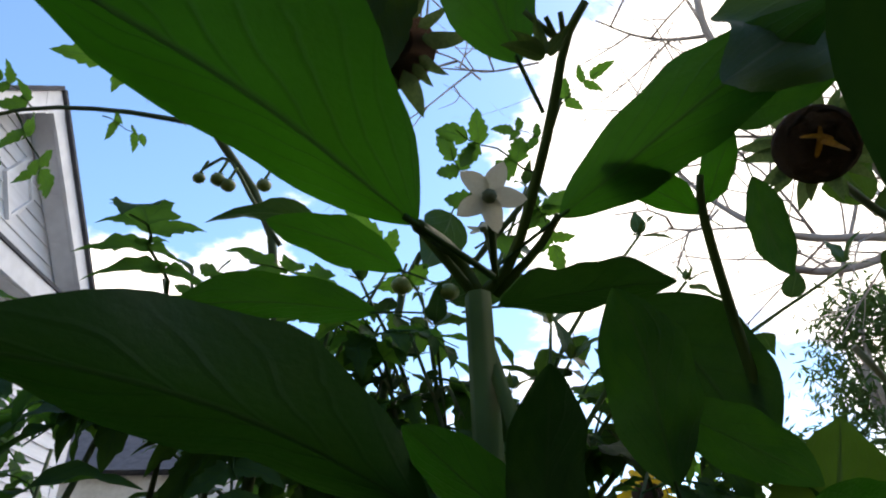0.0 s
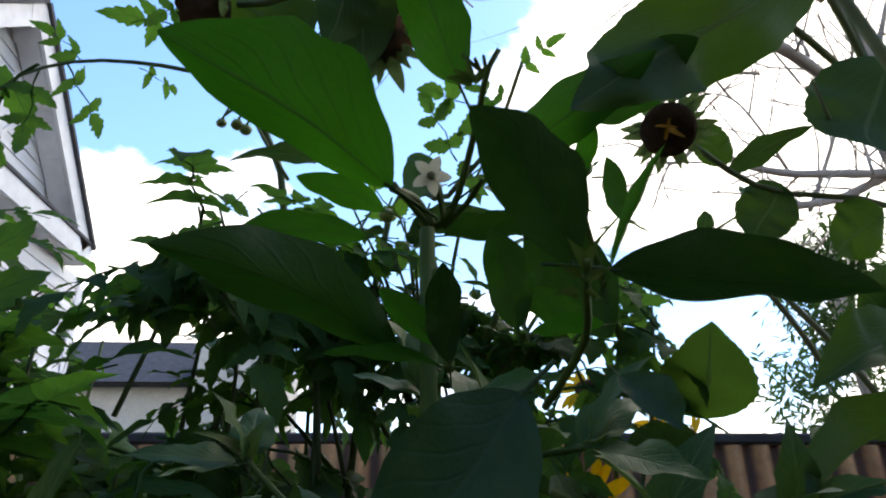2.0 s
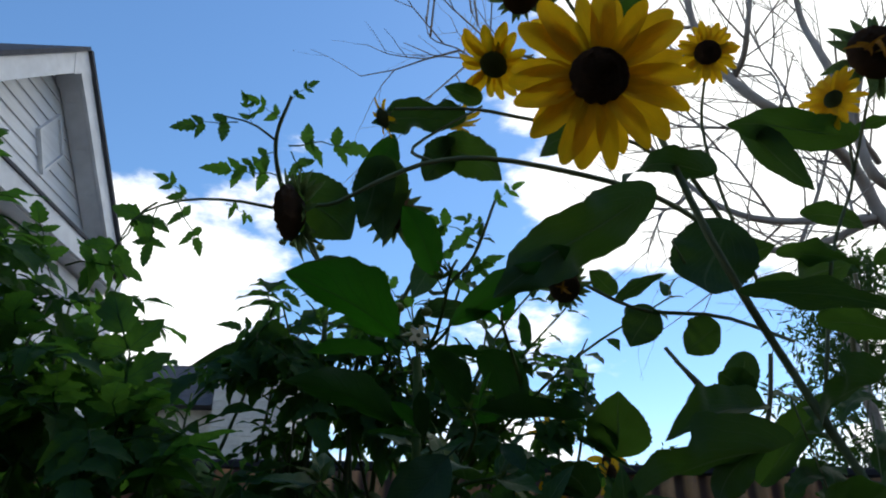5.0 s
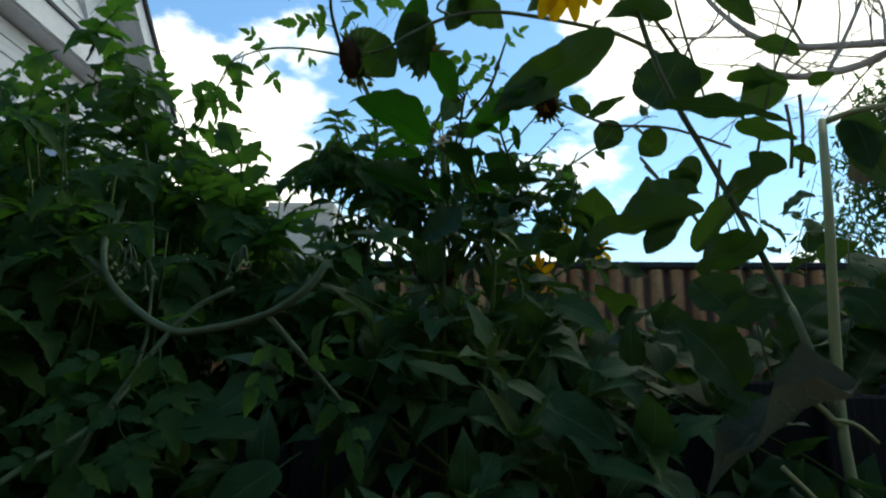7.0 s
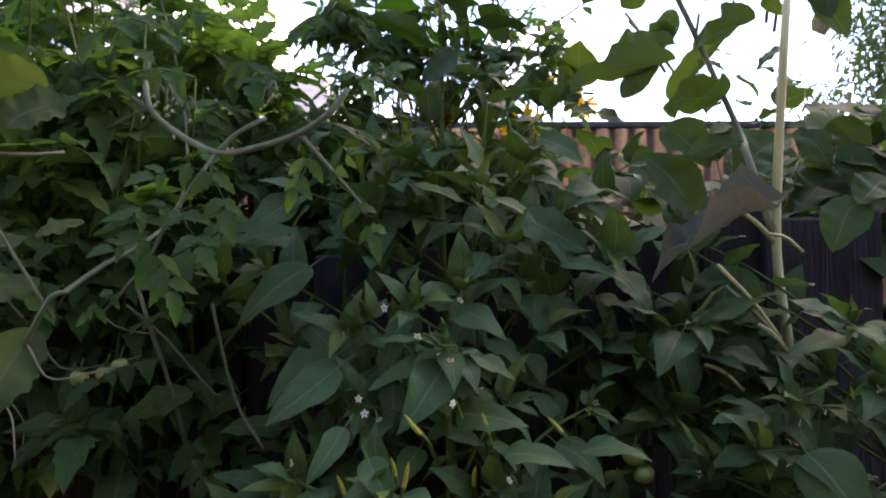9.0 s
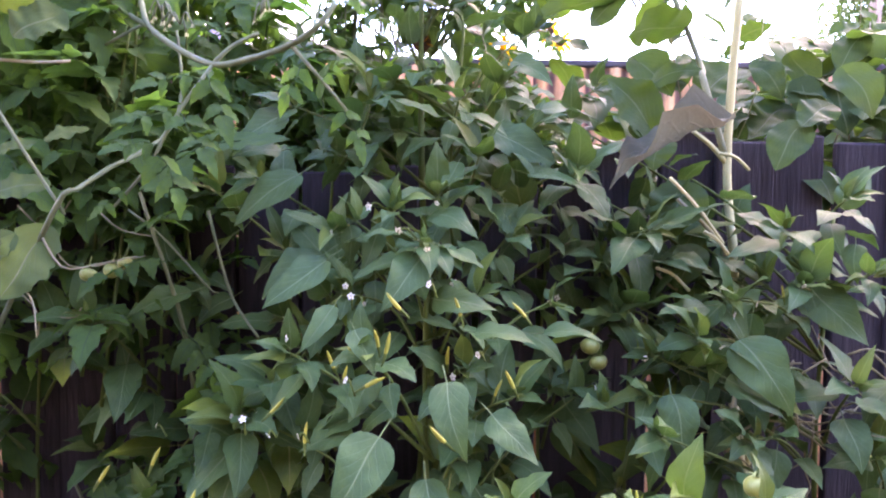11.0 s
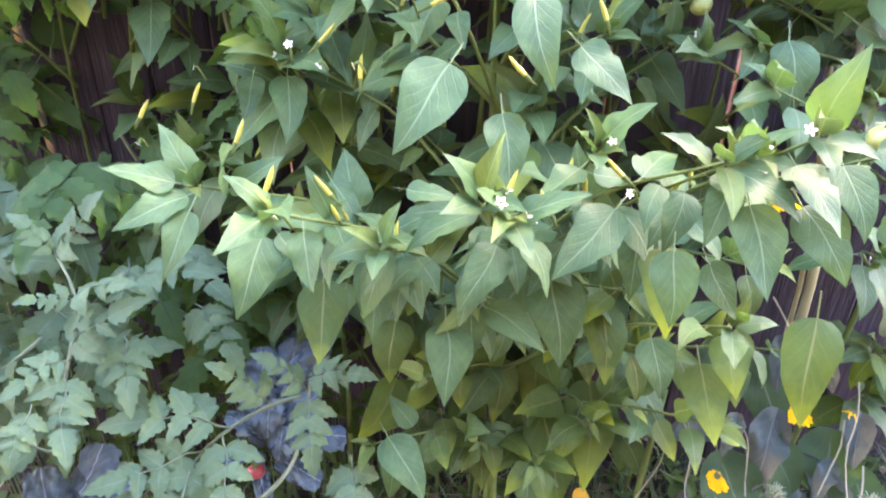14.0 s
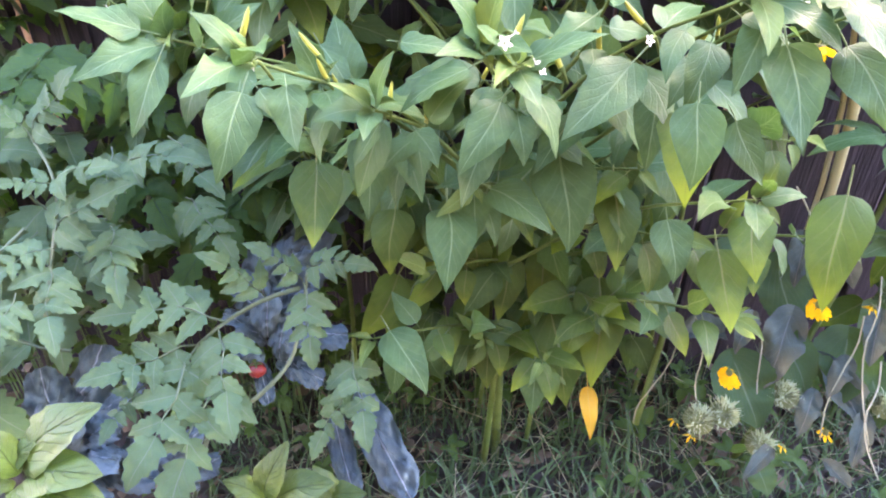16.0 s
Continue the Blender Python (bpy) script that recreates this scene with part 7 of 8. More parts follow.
tomato_leaf(tomato, (-0.240, 0.680, 1.232), (-0.210, 0.650, 1.168), (0.271, -0.662, 0.699), 1.00, tomato_broad)
tomato_leaf(tomato, (-0.267, 0.667, 1.187), (-0.302, 0.628, 1.174), (0.330, -0.622, 0.710), 1.00, tomato_broad)
tomato_leaf(tomato, (-0.267, 0.667, 1.187), (-0.229, 0.634, 1.133), (0.290, -0.628, 0.722), 1.00, tomato_broad)
tomato_leaf(tomato, (-0.286, 0.662, 1.149), (-0.319, 0.623, 1.139), (0.338, -0.594, 0.730), 1.00, tomato_broad)
tomato_leaf(tomato, (-0.291, 0.663, 1.144), (-0.252, 0.630, 1.090), (0.302, -0.595, 0.745), 1.00, tomato_broad)
tomato_leaf(tomato, (-0.119, 0.640, 1.238), (-0.135, 0.616, 1.191), (0.180, -0.703, 0.688), 1.00, tomato_broad)
tomato_leaf(tomato, (-0.101, 0.643, 1.217), (-0.074, 0.620, 1.236), (0.130, -0.721, 0.680), 1.00, tomato_broad)
tomato_leaf(tomato, (-0.083, 0.657, 1.196), (-0.057, 0.643, 1.149), (0.099, -0.692, 0.715), 1.00, tomato_broad)
tomato_leaf(tomato, (-0.086, 0.631, 1.299), (-0.036, 0.658, 1.324), (0.099, -0.775, 0.624), 1.00, tomato_broad)
tomato_leaf(tomato, (-0.086, 0.631, 1.299), (-0.106, 0.656, 1.334), (0.148, -0.769, 0.622), 1.00, tomato_broad)
tomato_leaf(tomato, (-0.319, 0.658, 1.103), (-0.344, 0.642, 1.075), (0.341, -0.557, 0.757), 1.00, tomato_broad)

rt = random.Random(9)
for i in range(8):                        # filling branches on the house side
    a = Vector((rt.uniform(-0.80, -0.27), rt.uniform(0.84, 0.93), rt.uniform(0.15, 0.8)))
    b = a + Vector((rt.uniform(-0.22, 0.12), rt.uniform(-0.14, 0.06), rt.uniform(0.22, 0.65)))
    b.z = min(b.z, 1.42)
    b.y = max(b.y, 0.76)
    m = a.lerp(b, 0.5) + Vector((rt.uniform(-0.05, 0.05), 0.02, 0.03))
    put("vine", tube([a, m, b], 0.004, 0.0022, TOMATO_VINE, 9, 6, 0.1), tomato)
    ln = spline([a, m, b], 10)
    for k in range(9):
        p = ln[2 + k]
        d = Vector((rt.uniform(-1, 1), rt.uniform(-1.0, 0.3), rt.uniform(-0.8, 0.45))).normalized()
        tomato_leaf(tomato, p, p + d * rt.uniform(0.09, 0.16), (d.x * 0.4, -0.5 + d.y * 0.3, 1))


# ---- tomato climbing behind the fence, its shoots against the sky
climber = thing("tomato_plant", "tall tomato plant climbing behind the bed with young shoots", "plant", (-0.2, 1.12, 0), group="tomato plants in the bed")
put("vine", tube([(-0.2, 1.12, 0), (-0.18, 1.12, 0.8), (-0.119, 1.228, 1.593), (-0.177, 1.146, 1.766), (-0.190, 1.107, 1.833), (-0.169, 1.073, 1.884)], 0.005, 0.0022, TOMATO_VINE, 24, 6, 0.1), climber)
put("vine", tube([(-0.1, 1.12, 0.3), (-0.034, 1.258, 1.569), (0.039, 1.196, 1.658), (0.079, 1.166, 1.701), (0.105, 1.127, 1.766)], 0.004, 0.002, TOMATO_VINE, 20, 6, 0.1), climber)
put("vine", tube([(-0.177, 1.151, 1.754), (-0.248, 1.148, 1.765), (-0.312, 1.142, 1.759), (-0.365, 1.143, 1.734), (-0.388, 1.152, 1.688)], 0.0024, 0.001, TOMATO_VINE, 10), climber)
put("vine", tube([(-0.190, 1.106, 1.835), (-0.221, 1.090, 1.850), (-0.263, 1.087, 1.859)], 0.0018, 0.001, TOMATO_VINE, 5), climber)
tomato_leaf(climber, (-0.345, 1.143, 1.758), (-0.404, 1.156, 1.666), (-0.264, 0.599, 0.756), 1.00, tomato_broad)
tomato_leaf(climber, (-0.320, 1.142, 1.759), (-0.287, 1.152, 1.699), (-0.182, 0.507, 0.842), 1.00, tomato_broad)
tomato_leaf(climber, (-0.303, 1.141, 1.759), (-0.337, 1.131, 1.788), (-0.222, 0.580, 0.784), 1.00, tomato_broad)
tomato_leaf(climber, (-0.344, 1.146, 1.751), (-0.349, 1.158, 1.690), (-0.245, 0.601, 0.761), 1.00, tomato_broad)
tomato_leaf(climber, (-0.238, 1.090, 1.849), (-0.300, 1.083, 1.836), (-0.187, 0.544, 0.818), 1.00, tomato_broad)
tomato_leaf(climber, (-0.221, 1.090, 1.850), (-0.228, 1.077, 1.879), (-0.131, 0.452, 0.882), 1.00, tomato_broad)
tomato_leaf(climber, (-0.169, 1.075, 1.880), (-0.142, 1.067, 1.898), (-0.092, 0.445, 0.891), 1.00, tomato_broad)
tomato_leaf(climber, (-0.181, 1.087, 1.854), (-0.219, 1.078, 1.877), (-0.140, 0.541, 0.829), 1.00, tomato_broad)
tomato_leaf(climber, (-0.190, 1.112, 1.822), (-0.229, 1.112, 1.789), (-0.150, 0.574, 0.805), 1.00, tomato_broad)
tomato_leaf(climber, (-0.173, 1.108, 1.829), (-0.087, 1.085, 1.812), (-0.081, 0.478, 0.875), 1.00, tomato_broad)
tomato_leaf(climber, (-0.169, 1.111, 1.822), (-0.139, 1.121, 1.762), (-0.114, 0.587, 0.802), 1.00, tomato_broad)
tomato_leaf(climber, (-0.187, 1.133, 1.796), (-0.260, 1.123, 1.793), (-0.159, 0.582, 0.798), 1.00, tomato_broad)
tomato_leaf(climber, (-0.182, 1.136, 1.789), (-0.147, 1.136, 1.753), (-0.101, 0.504, 0.858), 1.00, tomato_broad)
tomato_leaf(climber, (-0.256, 1.150, 1.761), (-0.224, 1.158, 1.742), (-0.144, 0.508, 0.849), 1.00, tomato_broad)
tomato_leaf(climber, (0.101, 1.130, 1.758), (0.131, 1.108, 1.776), (0.066, 0.506, 0.860), 1.00, tomato_broad)
tomato_leaf(climber, (0.094, 1.140, 1.735), (0.062, 1.137, 1.744), (0.051, 0.622, 0.782), 1.00, tomato_broad)
tomato_leaf(climber, (0.087, 1.159, 1.716), (0.021, 1.137, 1.739), (0.034, 0.630, 0.776), 1.00, tomato_broad)
tomato_leaf(climber, (0.083, 1.166, 1.701), (0.100, 1.173, 1.652), (0.062, 0.657, 0.751), 1.00, tomato_broad)
tomato_leaf(climber, (0.047, 1.183, 1.689), (0.017, 1.150, 1.733), (0.018, 0.642, 0.766), 1.00, tomato_broad)
tomato_leaf(climber, (0.039, 1.193, 1.665), (0.103, 1.166, 1.692), (0.039, 0.554, 0.832), 1.00, tomato_broad)
tomato_leaf(climber, (-0.002, 1.211, 1.626), (-0.046, 1.178, 1.670), (-0.020, 0.569, 0.822), 1.00, tomato_broad)
tomato_leaf(climber, (-0.158, 1.219, 1.669), (-0.191, 1.211, 1.625), (-0.131, 0.671, 0.730), 1.00, tomato_broad)
tomato_leaf(climber, (-0.149, 1.225, 1.654), (-0.110, 1.229, 1.575), (-0.084, 0.582, 0.809), 1.00, tomato_broad)
tomato_leaf(climber, (-0.190, 1.250, 1.598), (-0.241, 1.219, 1.610), (0.212, -0.907, 0.365), 1.00, tomato_broad)

rt = random.Random(12)
for i in range(30):                       # leafy mass between the stems against the sky
    ax = rt.uniform(-0.75, 0.22)
    top = 1.27 + 0.46 * max(0.0, min(1.0, (-ax - 0.1) / 0.45))
    a = Vector((ax, rt.uniform(1.05, 1.35), rt.uniform(1.0, 1.2)))
    b = Vector((ax + rt.uniform(-0.12, 0.12), a.y + rt.uniform(-0.1, 0.1), top - rt.uniform(0.0, 0.25) ** 1.5))
    m = a.lerp(b, 0.5) + Vector((rt.uniform(-0.03, 0.03), 0.02, 0.02))
    put("vine", tube([a, m, b], 0.003, 0.0016, TOMATO_VINE, 7, 5, 0.1), climber)
    ln = spline([a, m, b], 10)
    for k in range(8):
        p = ln[2 + k]
        d = Vector((rt.uniform(-1, 1), rt.uniform(-0.9, 0.5), rt.uniform(-0.7, 0.5))).normalized()
        tomato_leaf(climber, p, p + d * rt.uniform(0.06, 0.11), (d.x * 0.4, -0.5, 1))

tomato_fruit(tomato, (-0.385, 0.754, 1.000), 0.011)
tomato_fruit(tomato, (-0.370, 0.757, 1.009), 0.01)
tomato_fruit(tomato, (-0.414, 0.752, 0.995), 0.011)
tomato_fruit(tomato, (0.230, 0.761, 0.903), 0.013)
tomato_fruit(tomato, (0.240, 0.756, 0.883), 0.012)
tomato_fruit(tomato, (0.346, 0.547, 0.806), 0.013)
tomato_fruit(tomato, (-0.127, 1.166, 1.707), 0.006)
tomato_fruit(tomato, (-0.163, 1.166, 1.712), 0.006)
tomato_fruit(tomato, (-0.178, 1.167, 1.714), 0.005)
tomato_fruit(tomato, (-0.155, 1.168, 1.708), 0.006)
tomato_fruit(tomato, (-0.020, 1.198, 1.636), 0.008)
tomato_fruit(tomato, (0.017, 1.198, 1.631), 0.008)
put("vine", tube([(-0.118, 1.206, 1.676), (-0.140, 1.190, 1.708), (-0.160, 1.174, 1.738), (-0.177, 1.171, 1.726)], 0.002, 0.0012, TOMATO_VINE, 8), climber)

# ---- low tomato in the near corner
low_tomato = thing("tomato_plant", "low tomato plant with dusty grey-green leaves at the bed edge", "plant", (-0.42, 0.52, 0), group="tomato plants in the bed")
put("vine", tube([(-0.42, 0.60, 0.02), (-0.330, 0.545, 0.250), (-0.268, 0.526, 0.325), (-0.233, 0.518, 0.365), (-0.202, 0.532, 0.401), (-0.188, 0.552, 0.448), (-0.181, 0.577, 0.500)], 0.0032, 0.002, TOMATO_VINE, 20, 6, 0.1), low_tomato)
put("vine", tube([(-0.192, 0.570, 0.473), (-0.230, 0.561, 0.463), (-0.269, 0.538, 0.449), (-0.295, 0.515, 0.435)], 0.0028, 0.0018, TOMATO_VINE, 8), low_tomato)
put("vine", tube([(-0.605, 0.685, 0.276), (-0.525, 0.723, 0.327), (-0.475, 0.709, 0.304)], 0.0035, 0.003, TOMATO_VINE, 6), low_tomato)
put("vine", tube([(-0.429, 0.488, 0.492), (-0.423, 0.530, 0.553), (-0.415, 0.554, 0.605), (-0.445, 0.587, 0.637)], 0.002, 0.0015, TOMATO_VINE, 6), low_tomato)
tomato_leaf(low_tomato, (-0.184, 0.566, 0.485), (-0.171, 0.506, 0.442), (0.116, -0.368, 0.923), 1.00, dusty_leaves)
tomato_leaf(low_tomato, (-0.184, 0.573, 0.495), (-0.123, 0.559, 0.517), (0.102, -0.399, 0.911), 1.00, dusty_leaves)
tomato_leaf(low_tomato, (-0.187, 0.566, 0.485), (-0.225, 0.561, 0.527), (0.137, -0.392, 0.910), 1.00, dusty_leaves)
tomato_leaf(low_tomato, (-0.230, 0.561, 0.463), (-0.273, 0.551, 0.520), (0.165, -0.378, 0.911), 1.00, dusty_leaves)
tomato_leaf(low_tomato, (-0.269, 0.538, 0.449), (-0.364, 0.508, 0.480), (0.203, -0.346, 0.916), 1.00, dusty_leaves)
tomato_leaf(low_tomato, (-0.275, 0.534, 0.444), (-0.250, 0.457, 0.400), (0.167, -0.326, 0.931), 1.00, dusty_leaves)
tomato_leaf(low_tomato, (-0.295, 0.515, 0.435), (-0.370, 0.462, 0.430), (0.210, -0.317, 0.925), 1.00, dusty_leaves)
tomato_leaf(low_tomato, (-0.295, 0.515, 0.435), (-0.322, 0.420, 0.367), (0.193, -0.301, 0.934), 1.00, dusty_leaves)
tomato_leaf(low_tomato, (-0.275, 0.528, 0.399), (-0.300, 0.417, 0.333), (0.173, -0.294, 0.940), 1.00, dusty_leaves)
tomato_leaf(low_tomato, (-0.420, 0.527, 0.549), (-0.451, 0.478, 0.548), (0.293, -0.345, 0.892), 1.00, dusty_leaves)
tomato_leaf(low_tomato, (-0.420, 0.530, 0.553), (-0.355, 0.536, 0.604), (0.269, -0.379, 0.886), 1.00, dusty_leaves)
tomato_leaf(low_tomato, (-0.422, 0.521, 0.539), (-0.400, 0.450, 0.504), (0.276, -0.333, 0.902), 1.00, dusty_leaves)
tomato_leaf(low_tomato, (-0.415, 0.554, 0.605), (-0.448, 0.529, 0.618), (0.299, -0.384, 0.874), 1.00, dusty_leaves)
tomato_leaf(low_tomato, (-0.415, 0.554, 0.605), (-0.356, 0.542, 0.630), (0.275, -0.400, 0.875), 1.00, dusty_leaves)
tomato_leaf(low_tomato, (-0.385, 0.575, 0.546), (-0.355, 0.504, 0.532), (0.248, -0.370, 0.895), 1.00, dusty_leaves)
tomato_leaf(low_tomato, (-0.375, 0.610, 0.596), (-0.301, 0.594, 0.614), (0.232, -0.425, 0.875), 1.00, dusty_leaves)
tomato_leaf(low_tomato, (-0.398, 0.641, 0.607), (-0.390, 0.586, 0.573), (0.258, -0.411, 0.875), 1.00, dusty_leaves)
tomato_leaf(low_tomato, (-0.445, 0.587, 0.637), (-0.472, 0.583, 0.679), (0.315, -0.410, 0.856), 1.00, dusty_leaves)
tomato_leaf(low_tomato, (-0.445, 0.587, 0.637), (-0.394, 0.593, 0.690), (0.295, -0.424, 0.856), 1.00, dusty_leaves)
tomato_leaf(low_tomato, (-0.145, 0.557, 0.328), (-0.174, 0.504, 0.297), (0.088, -0.311, 0.946), 1.00, dusty_leaves)
tomato_leaf(low_tomato, (-0.139, 0.555, 0.396), (-0.116, 0.490, 0.345), (0.075, -0.330, 0.941), 1.00, dusty_leaves)
tomato_leaf(low_tomato, (-0.431, 0.470, 0.536), (-0.432, 0.422, 0.514), (0.295, -0.312, 0.903), 1.00, dusty_leaves)
tomato_leaf(low_tomato, (-0.354, 0.495, 0.392), (-0.380, 0.450, 0.372), (0.219, -0.289, 0.932), 1.00, dusty_leaves)
tomato_leaf(low_tomato, (-0.342, 0.664, 0.531), (-0.286, 0.609, 0.495), (0.194, -0.404, 0.894), 1.00, dusty_leaves)
tomato_leaf(low_tomato, (-0.373, 0.723, 0.583), (-0.316, 0.667, 0.544), (0.210, -0.435, 0.876), 1.00, dusty_leaves)
tomato_leaf(low_tomato, (-0.472, 0.625, 0.447), (-0.387, 0.628, 0.491), (0.247, -0.367, 0.897), 1.00, dusty_leaves)

rt = random.Random(15)
for i in range(34):
    p = Vector((rt.uniform(-0.85, -0.46), rt.uniform(0.56, 0.82), rt.uniform(0.33, 0.62)))
    d = Vector((rt.uniform(-1, 1), rt.uniform(-1.0, 0.1), rt.uniform(-0.7, 0.3))).normalized()
    tomato_leaf(low_tomato, p, p + d * rt.uniform(0.11, 0.17), (d.x * 0.3, -0.5, 1), 1.0, dusty_leaves)

tomato_fruit(low_tomato, (-0.277, 0.609, 0.305), 0.012, TOM_RED, "ripe red tomato half hidden by leaves")

# ---- broad vine leaves
creeper = thing("squash_vine", "climbing vine with broad lobed leaves and curling tendrils", "plant", (-0.82, 0.90, 0))
put("vine", tube([(-0.82, 0.90, 0), (-0.74, 0.90, 0.6), (-0.428, 0.677, 1.046), (-0.375, 0.682, 1.110), (-0.321, 0.830, 1.231), (-0.493, 1.119, 1.611), (-0.596, 1.124, 1.704)], 0.0035, 0.002, TOMATO_VINE, 28, 6), creeper)
put("tendril", tube([(-0.428, 0.677, 1.046), (-0.397, 0.665, 1.011), (-0.352, 0.665, 1.017), (-0.318, 0.675, 1.024)], 0.0014, 0.0007, STRAW, 10), creeper)
put("tendril", tube([(-0.437, 0.653, 0.991), (-0.419, 0.642, 0.974), (-0.414, 0.639, 0.936)], 0.0012, 0.0007, STRAW, 8), creeper)
put("vine", tube([(-0.471, 0.668, 1.195), (-0.440, 0.674, 1.138), (-0.402, 0.679, 1.072)], 0.002, 0.0018, TOMATO_VINE, 6), creeper)
put("vine", tube([(-0.470, 0.672, 1.245), (-0.431, 0.681, 1.244), (-0.398, 0.692, 1.248)], 0.002, 0.0018, STRAW, 6), creeper)
leaf(creeper, (-0.432, 0.677, 1.040), (-0.450, 0.633, 0.979), vine_leaves, (0.466, -0.743, 0.480), 0.80)
leaf(creeper, (-0.434, 0.682, 1.105), (-0.473, 0.661, 1.094), vine_leaves, (0.375, -0.595, 0.711), 0.80)
leaf(creeper, (-0.467, 0.739, 1.338), (-0.522, 0.718, 1.321), vine_leaves, (-0.335, 0.526, 0.782), 1.00)
leaf(creeper, (-0.440, 0.736, 1.310), (-0.476, 0.714, 1.280), vine_leaves, (0.394, -0.664, 0.635), 1.00)
leaf(creeper, (-0.458, 0.705, 1.152), (-0.485, 0.684, 1.139), vine_leaves, (0.214, -0.337, 0.917), 0.90)
leaf(creeper, (-0.408, 0.726, 1.172), (-0.438, 0.705, 1.158), vine_leaves, (0.196, -0.351, 0.916), 0.90)
leaf(creeper, (-0.455, 0.657, 1.042), (-0.480, 0.636, 1.020), vine_leaves, (0.444, -0.661, 0.605), 1.00)
tomato_leaf(tomato, (-0.473, 1.153, 1.655), (-0.464, 1.104, 1.712), (-0.311, 0.673, 0.671), 1.00)
tomato_leaf(tomato, (-0.444, 1.151, 1.665), (-0.353, 1.116, 1.638), (-0.241, 0.614, 0.751), 1.00)
tomato_leaf(tomato, (-0.434, 1.159, 1.617), (-0.357, 1.132, 1.596), (-0.244, 0.633, 0.735), 1.00)
tomato_leaf(tomato, (-0.559, 1.151, 1.665), (-0.548, 1.102, 1.722), (-0.356, 0.653, 0.668), 1.00)
tomato_leaf(tomato, (-0.636, 1.146, 1.694), (-0.669, 1.100, 1.731), (-0.354, 0.550, 0.756), 1.00)
tomato_leaf(tomato, (-0.521, 1.166, 1.560), (-0.494, 1.140, 1.464), (-0.315, 0.646, 0.696), 1.00)
tomato_leaf(tomato, (-0.387, 1.170, 1.540), (-0.311, 1.148, 1.484), (-0.192, 0.569, 0.800), 1.00)
tomato_leaf(tomato, (-0.464, 1.171, 1.531), (-0.357, 1.144, 1.512), (-0.220, 0.558, 0.800), 1.00)
tomato_leaf(tomato, (-0.368, 1.183, 1.455), (-0.291, 1.182, 1.464), (-0.145, 0.467, 0.872), 1.00)
tomato_leaf(tomato, (-0.627, 1.156, 1.627), (-0.669, 1.122, 1.575), (-0.369, 0.587, 0.721), 1.00)
tomato_leaf(tomato, (-0.219, 1.199, 1.559), (-0.274, 1.183, 1.524), (-0.159, 0.684, 0.712), 1.00)
tomato_leaf(tomato, (-0.219, 1.200, 1.549), (-0.137, 1.182, 1.543), (-0.099, 0.580, 0.809), 1.00)
tomato_leaf(tomato, (-0.100, 1.203, 1.539), (-0.040, 1.189, 1.494), (-0.051, 0.707, 0.705), 1.00)

# ---- kale
kale = thing("kale_plant", "blue-green kale plant with crinkled leaves on the ground", "plant", (-0.45, 0.68, 0), group="kale plants")
leaf(kale, (-0.280, 0.666, 0.318), (-0.306, 0.658, 0.410), kale_leaves, (0.156, -0.364, 0.918), 1.14)
leaf(kale, (-0.272, 0.666, 0.318), (-0.284, 0.707, 0.435), kale_leaves, (0.148, -0.377, 0.915), 1.04)
leaf(kale, (-0.264, 0.666, 0.318), (-0.236, 0.723, 0.441), kale_leaves, (0.133, -0.383, 0.914), 1.04)
leaf(kale, (-0.266, 0.647, 0.325), (-0.197, 0.646, 0.407), kale_leaves, (0.126, -0.365, 0.923), 1.04)
leaf(kale, (-0.273, 0.642, 0.319), (-0.312, 0.627, 0.386), kale_leaves, (0.157, -0.351, 0.923), 1.14)
leaf(kale, (-0.255, 0.632, 0.319), (-0.201, 0.604, 0.363), kale_leaves, (0.123, -0.348, 0.930), 1.14)
leaf(kale, (-0.263, 0.640, 0.332), (-0.253, 0.626, 0.413), kale_leaves, (0.142, -0.360, 0.922), 1.23)
leaf(kale, (-0.270, 0.627, 0.313), (-0.290, 0.593, 0.352), kale_leaves, (0.150, -0.338, 0.929), 1.14)
leaf(kale, (-0.247, 0.623, 0.307), (-0.237, 0.620, 0.375), kale_leaves, (0.130, -0.348, 0.929), 1.04)
leaf(kale, (-0.564, 0.581, 0.158), (-0.575, 0.612, 0.291), kale_leaves, (0.258, -0.275, 0.926), 1.23)
leaf(kale, (-0.556, 0.581, 0.158), (-0.507, 0.651, 0.300), kale_leaves, (0.243, -0.286, 0.927), 0.95)
leaf(kale, (-0.536, 0.565, 0.168), (-0.456, 0.573, 0.248), kale_leaves, (0.230, -0.269, 0.935), 1.14)
leaf(kale, (-0.559, 0.559, 0.162), (-0.579, 0.563, 0.241), kale_leaves, (0.257, -0.257, 0.932), 1.14)
leaf(kale, (-0.522, 0.550, 0.164), (-0.445, 0.524, 0.222), kale_leaves, (0.225, -0.255, 0.940), 1.14)
leaf(kale, (-0.538, 0.549, 0.164), (-0.512, 0.551, 0.266), kale_leaves, (0.244, -0.261, 0.934), 1.14)
leaf(kale, (-0.469, 0.575, 0.108), (-0.399, 0.581, 0.186), kale_leaves, (0.194, -0.264, 0.945), 1.14)
leaf(kale, (-0.427, 0.560, 0.119), (-0.367, 0.590, 0.203), kale_leaves, (0.182, -0.269, 0.946), 1.04)
leaf(kale, (-0.395, 0.573, 0.102), (-0.341, 0.572, 0.169), kale_leaves, (0.166, -0.265, 0.950), 1.14)
leaf(kale, (-0.545, 0.545, 0.157), (-0.488, 0.492, 0.194), kale_leaves, (0.236, -0.242, 0.941), 1.14)
leaf(kale, (-0.569, 0.552, 0.170), (-0.546, 0.566, 0.275), kale_leaves, (0.257, -0.262, 0.930), 1.04)
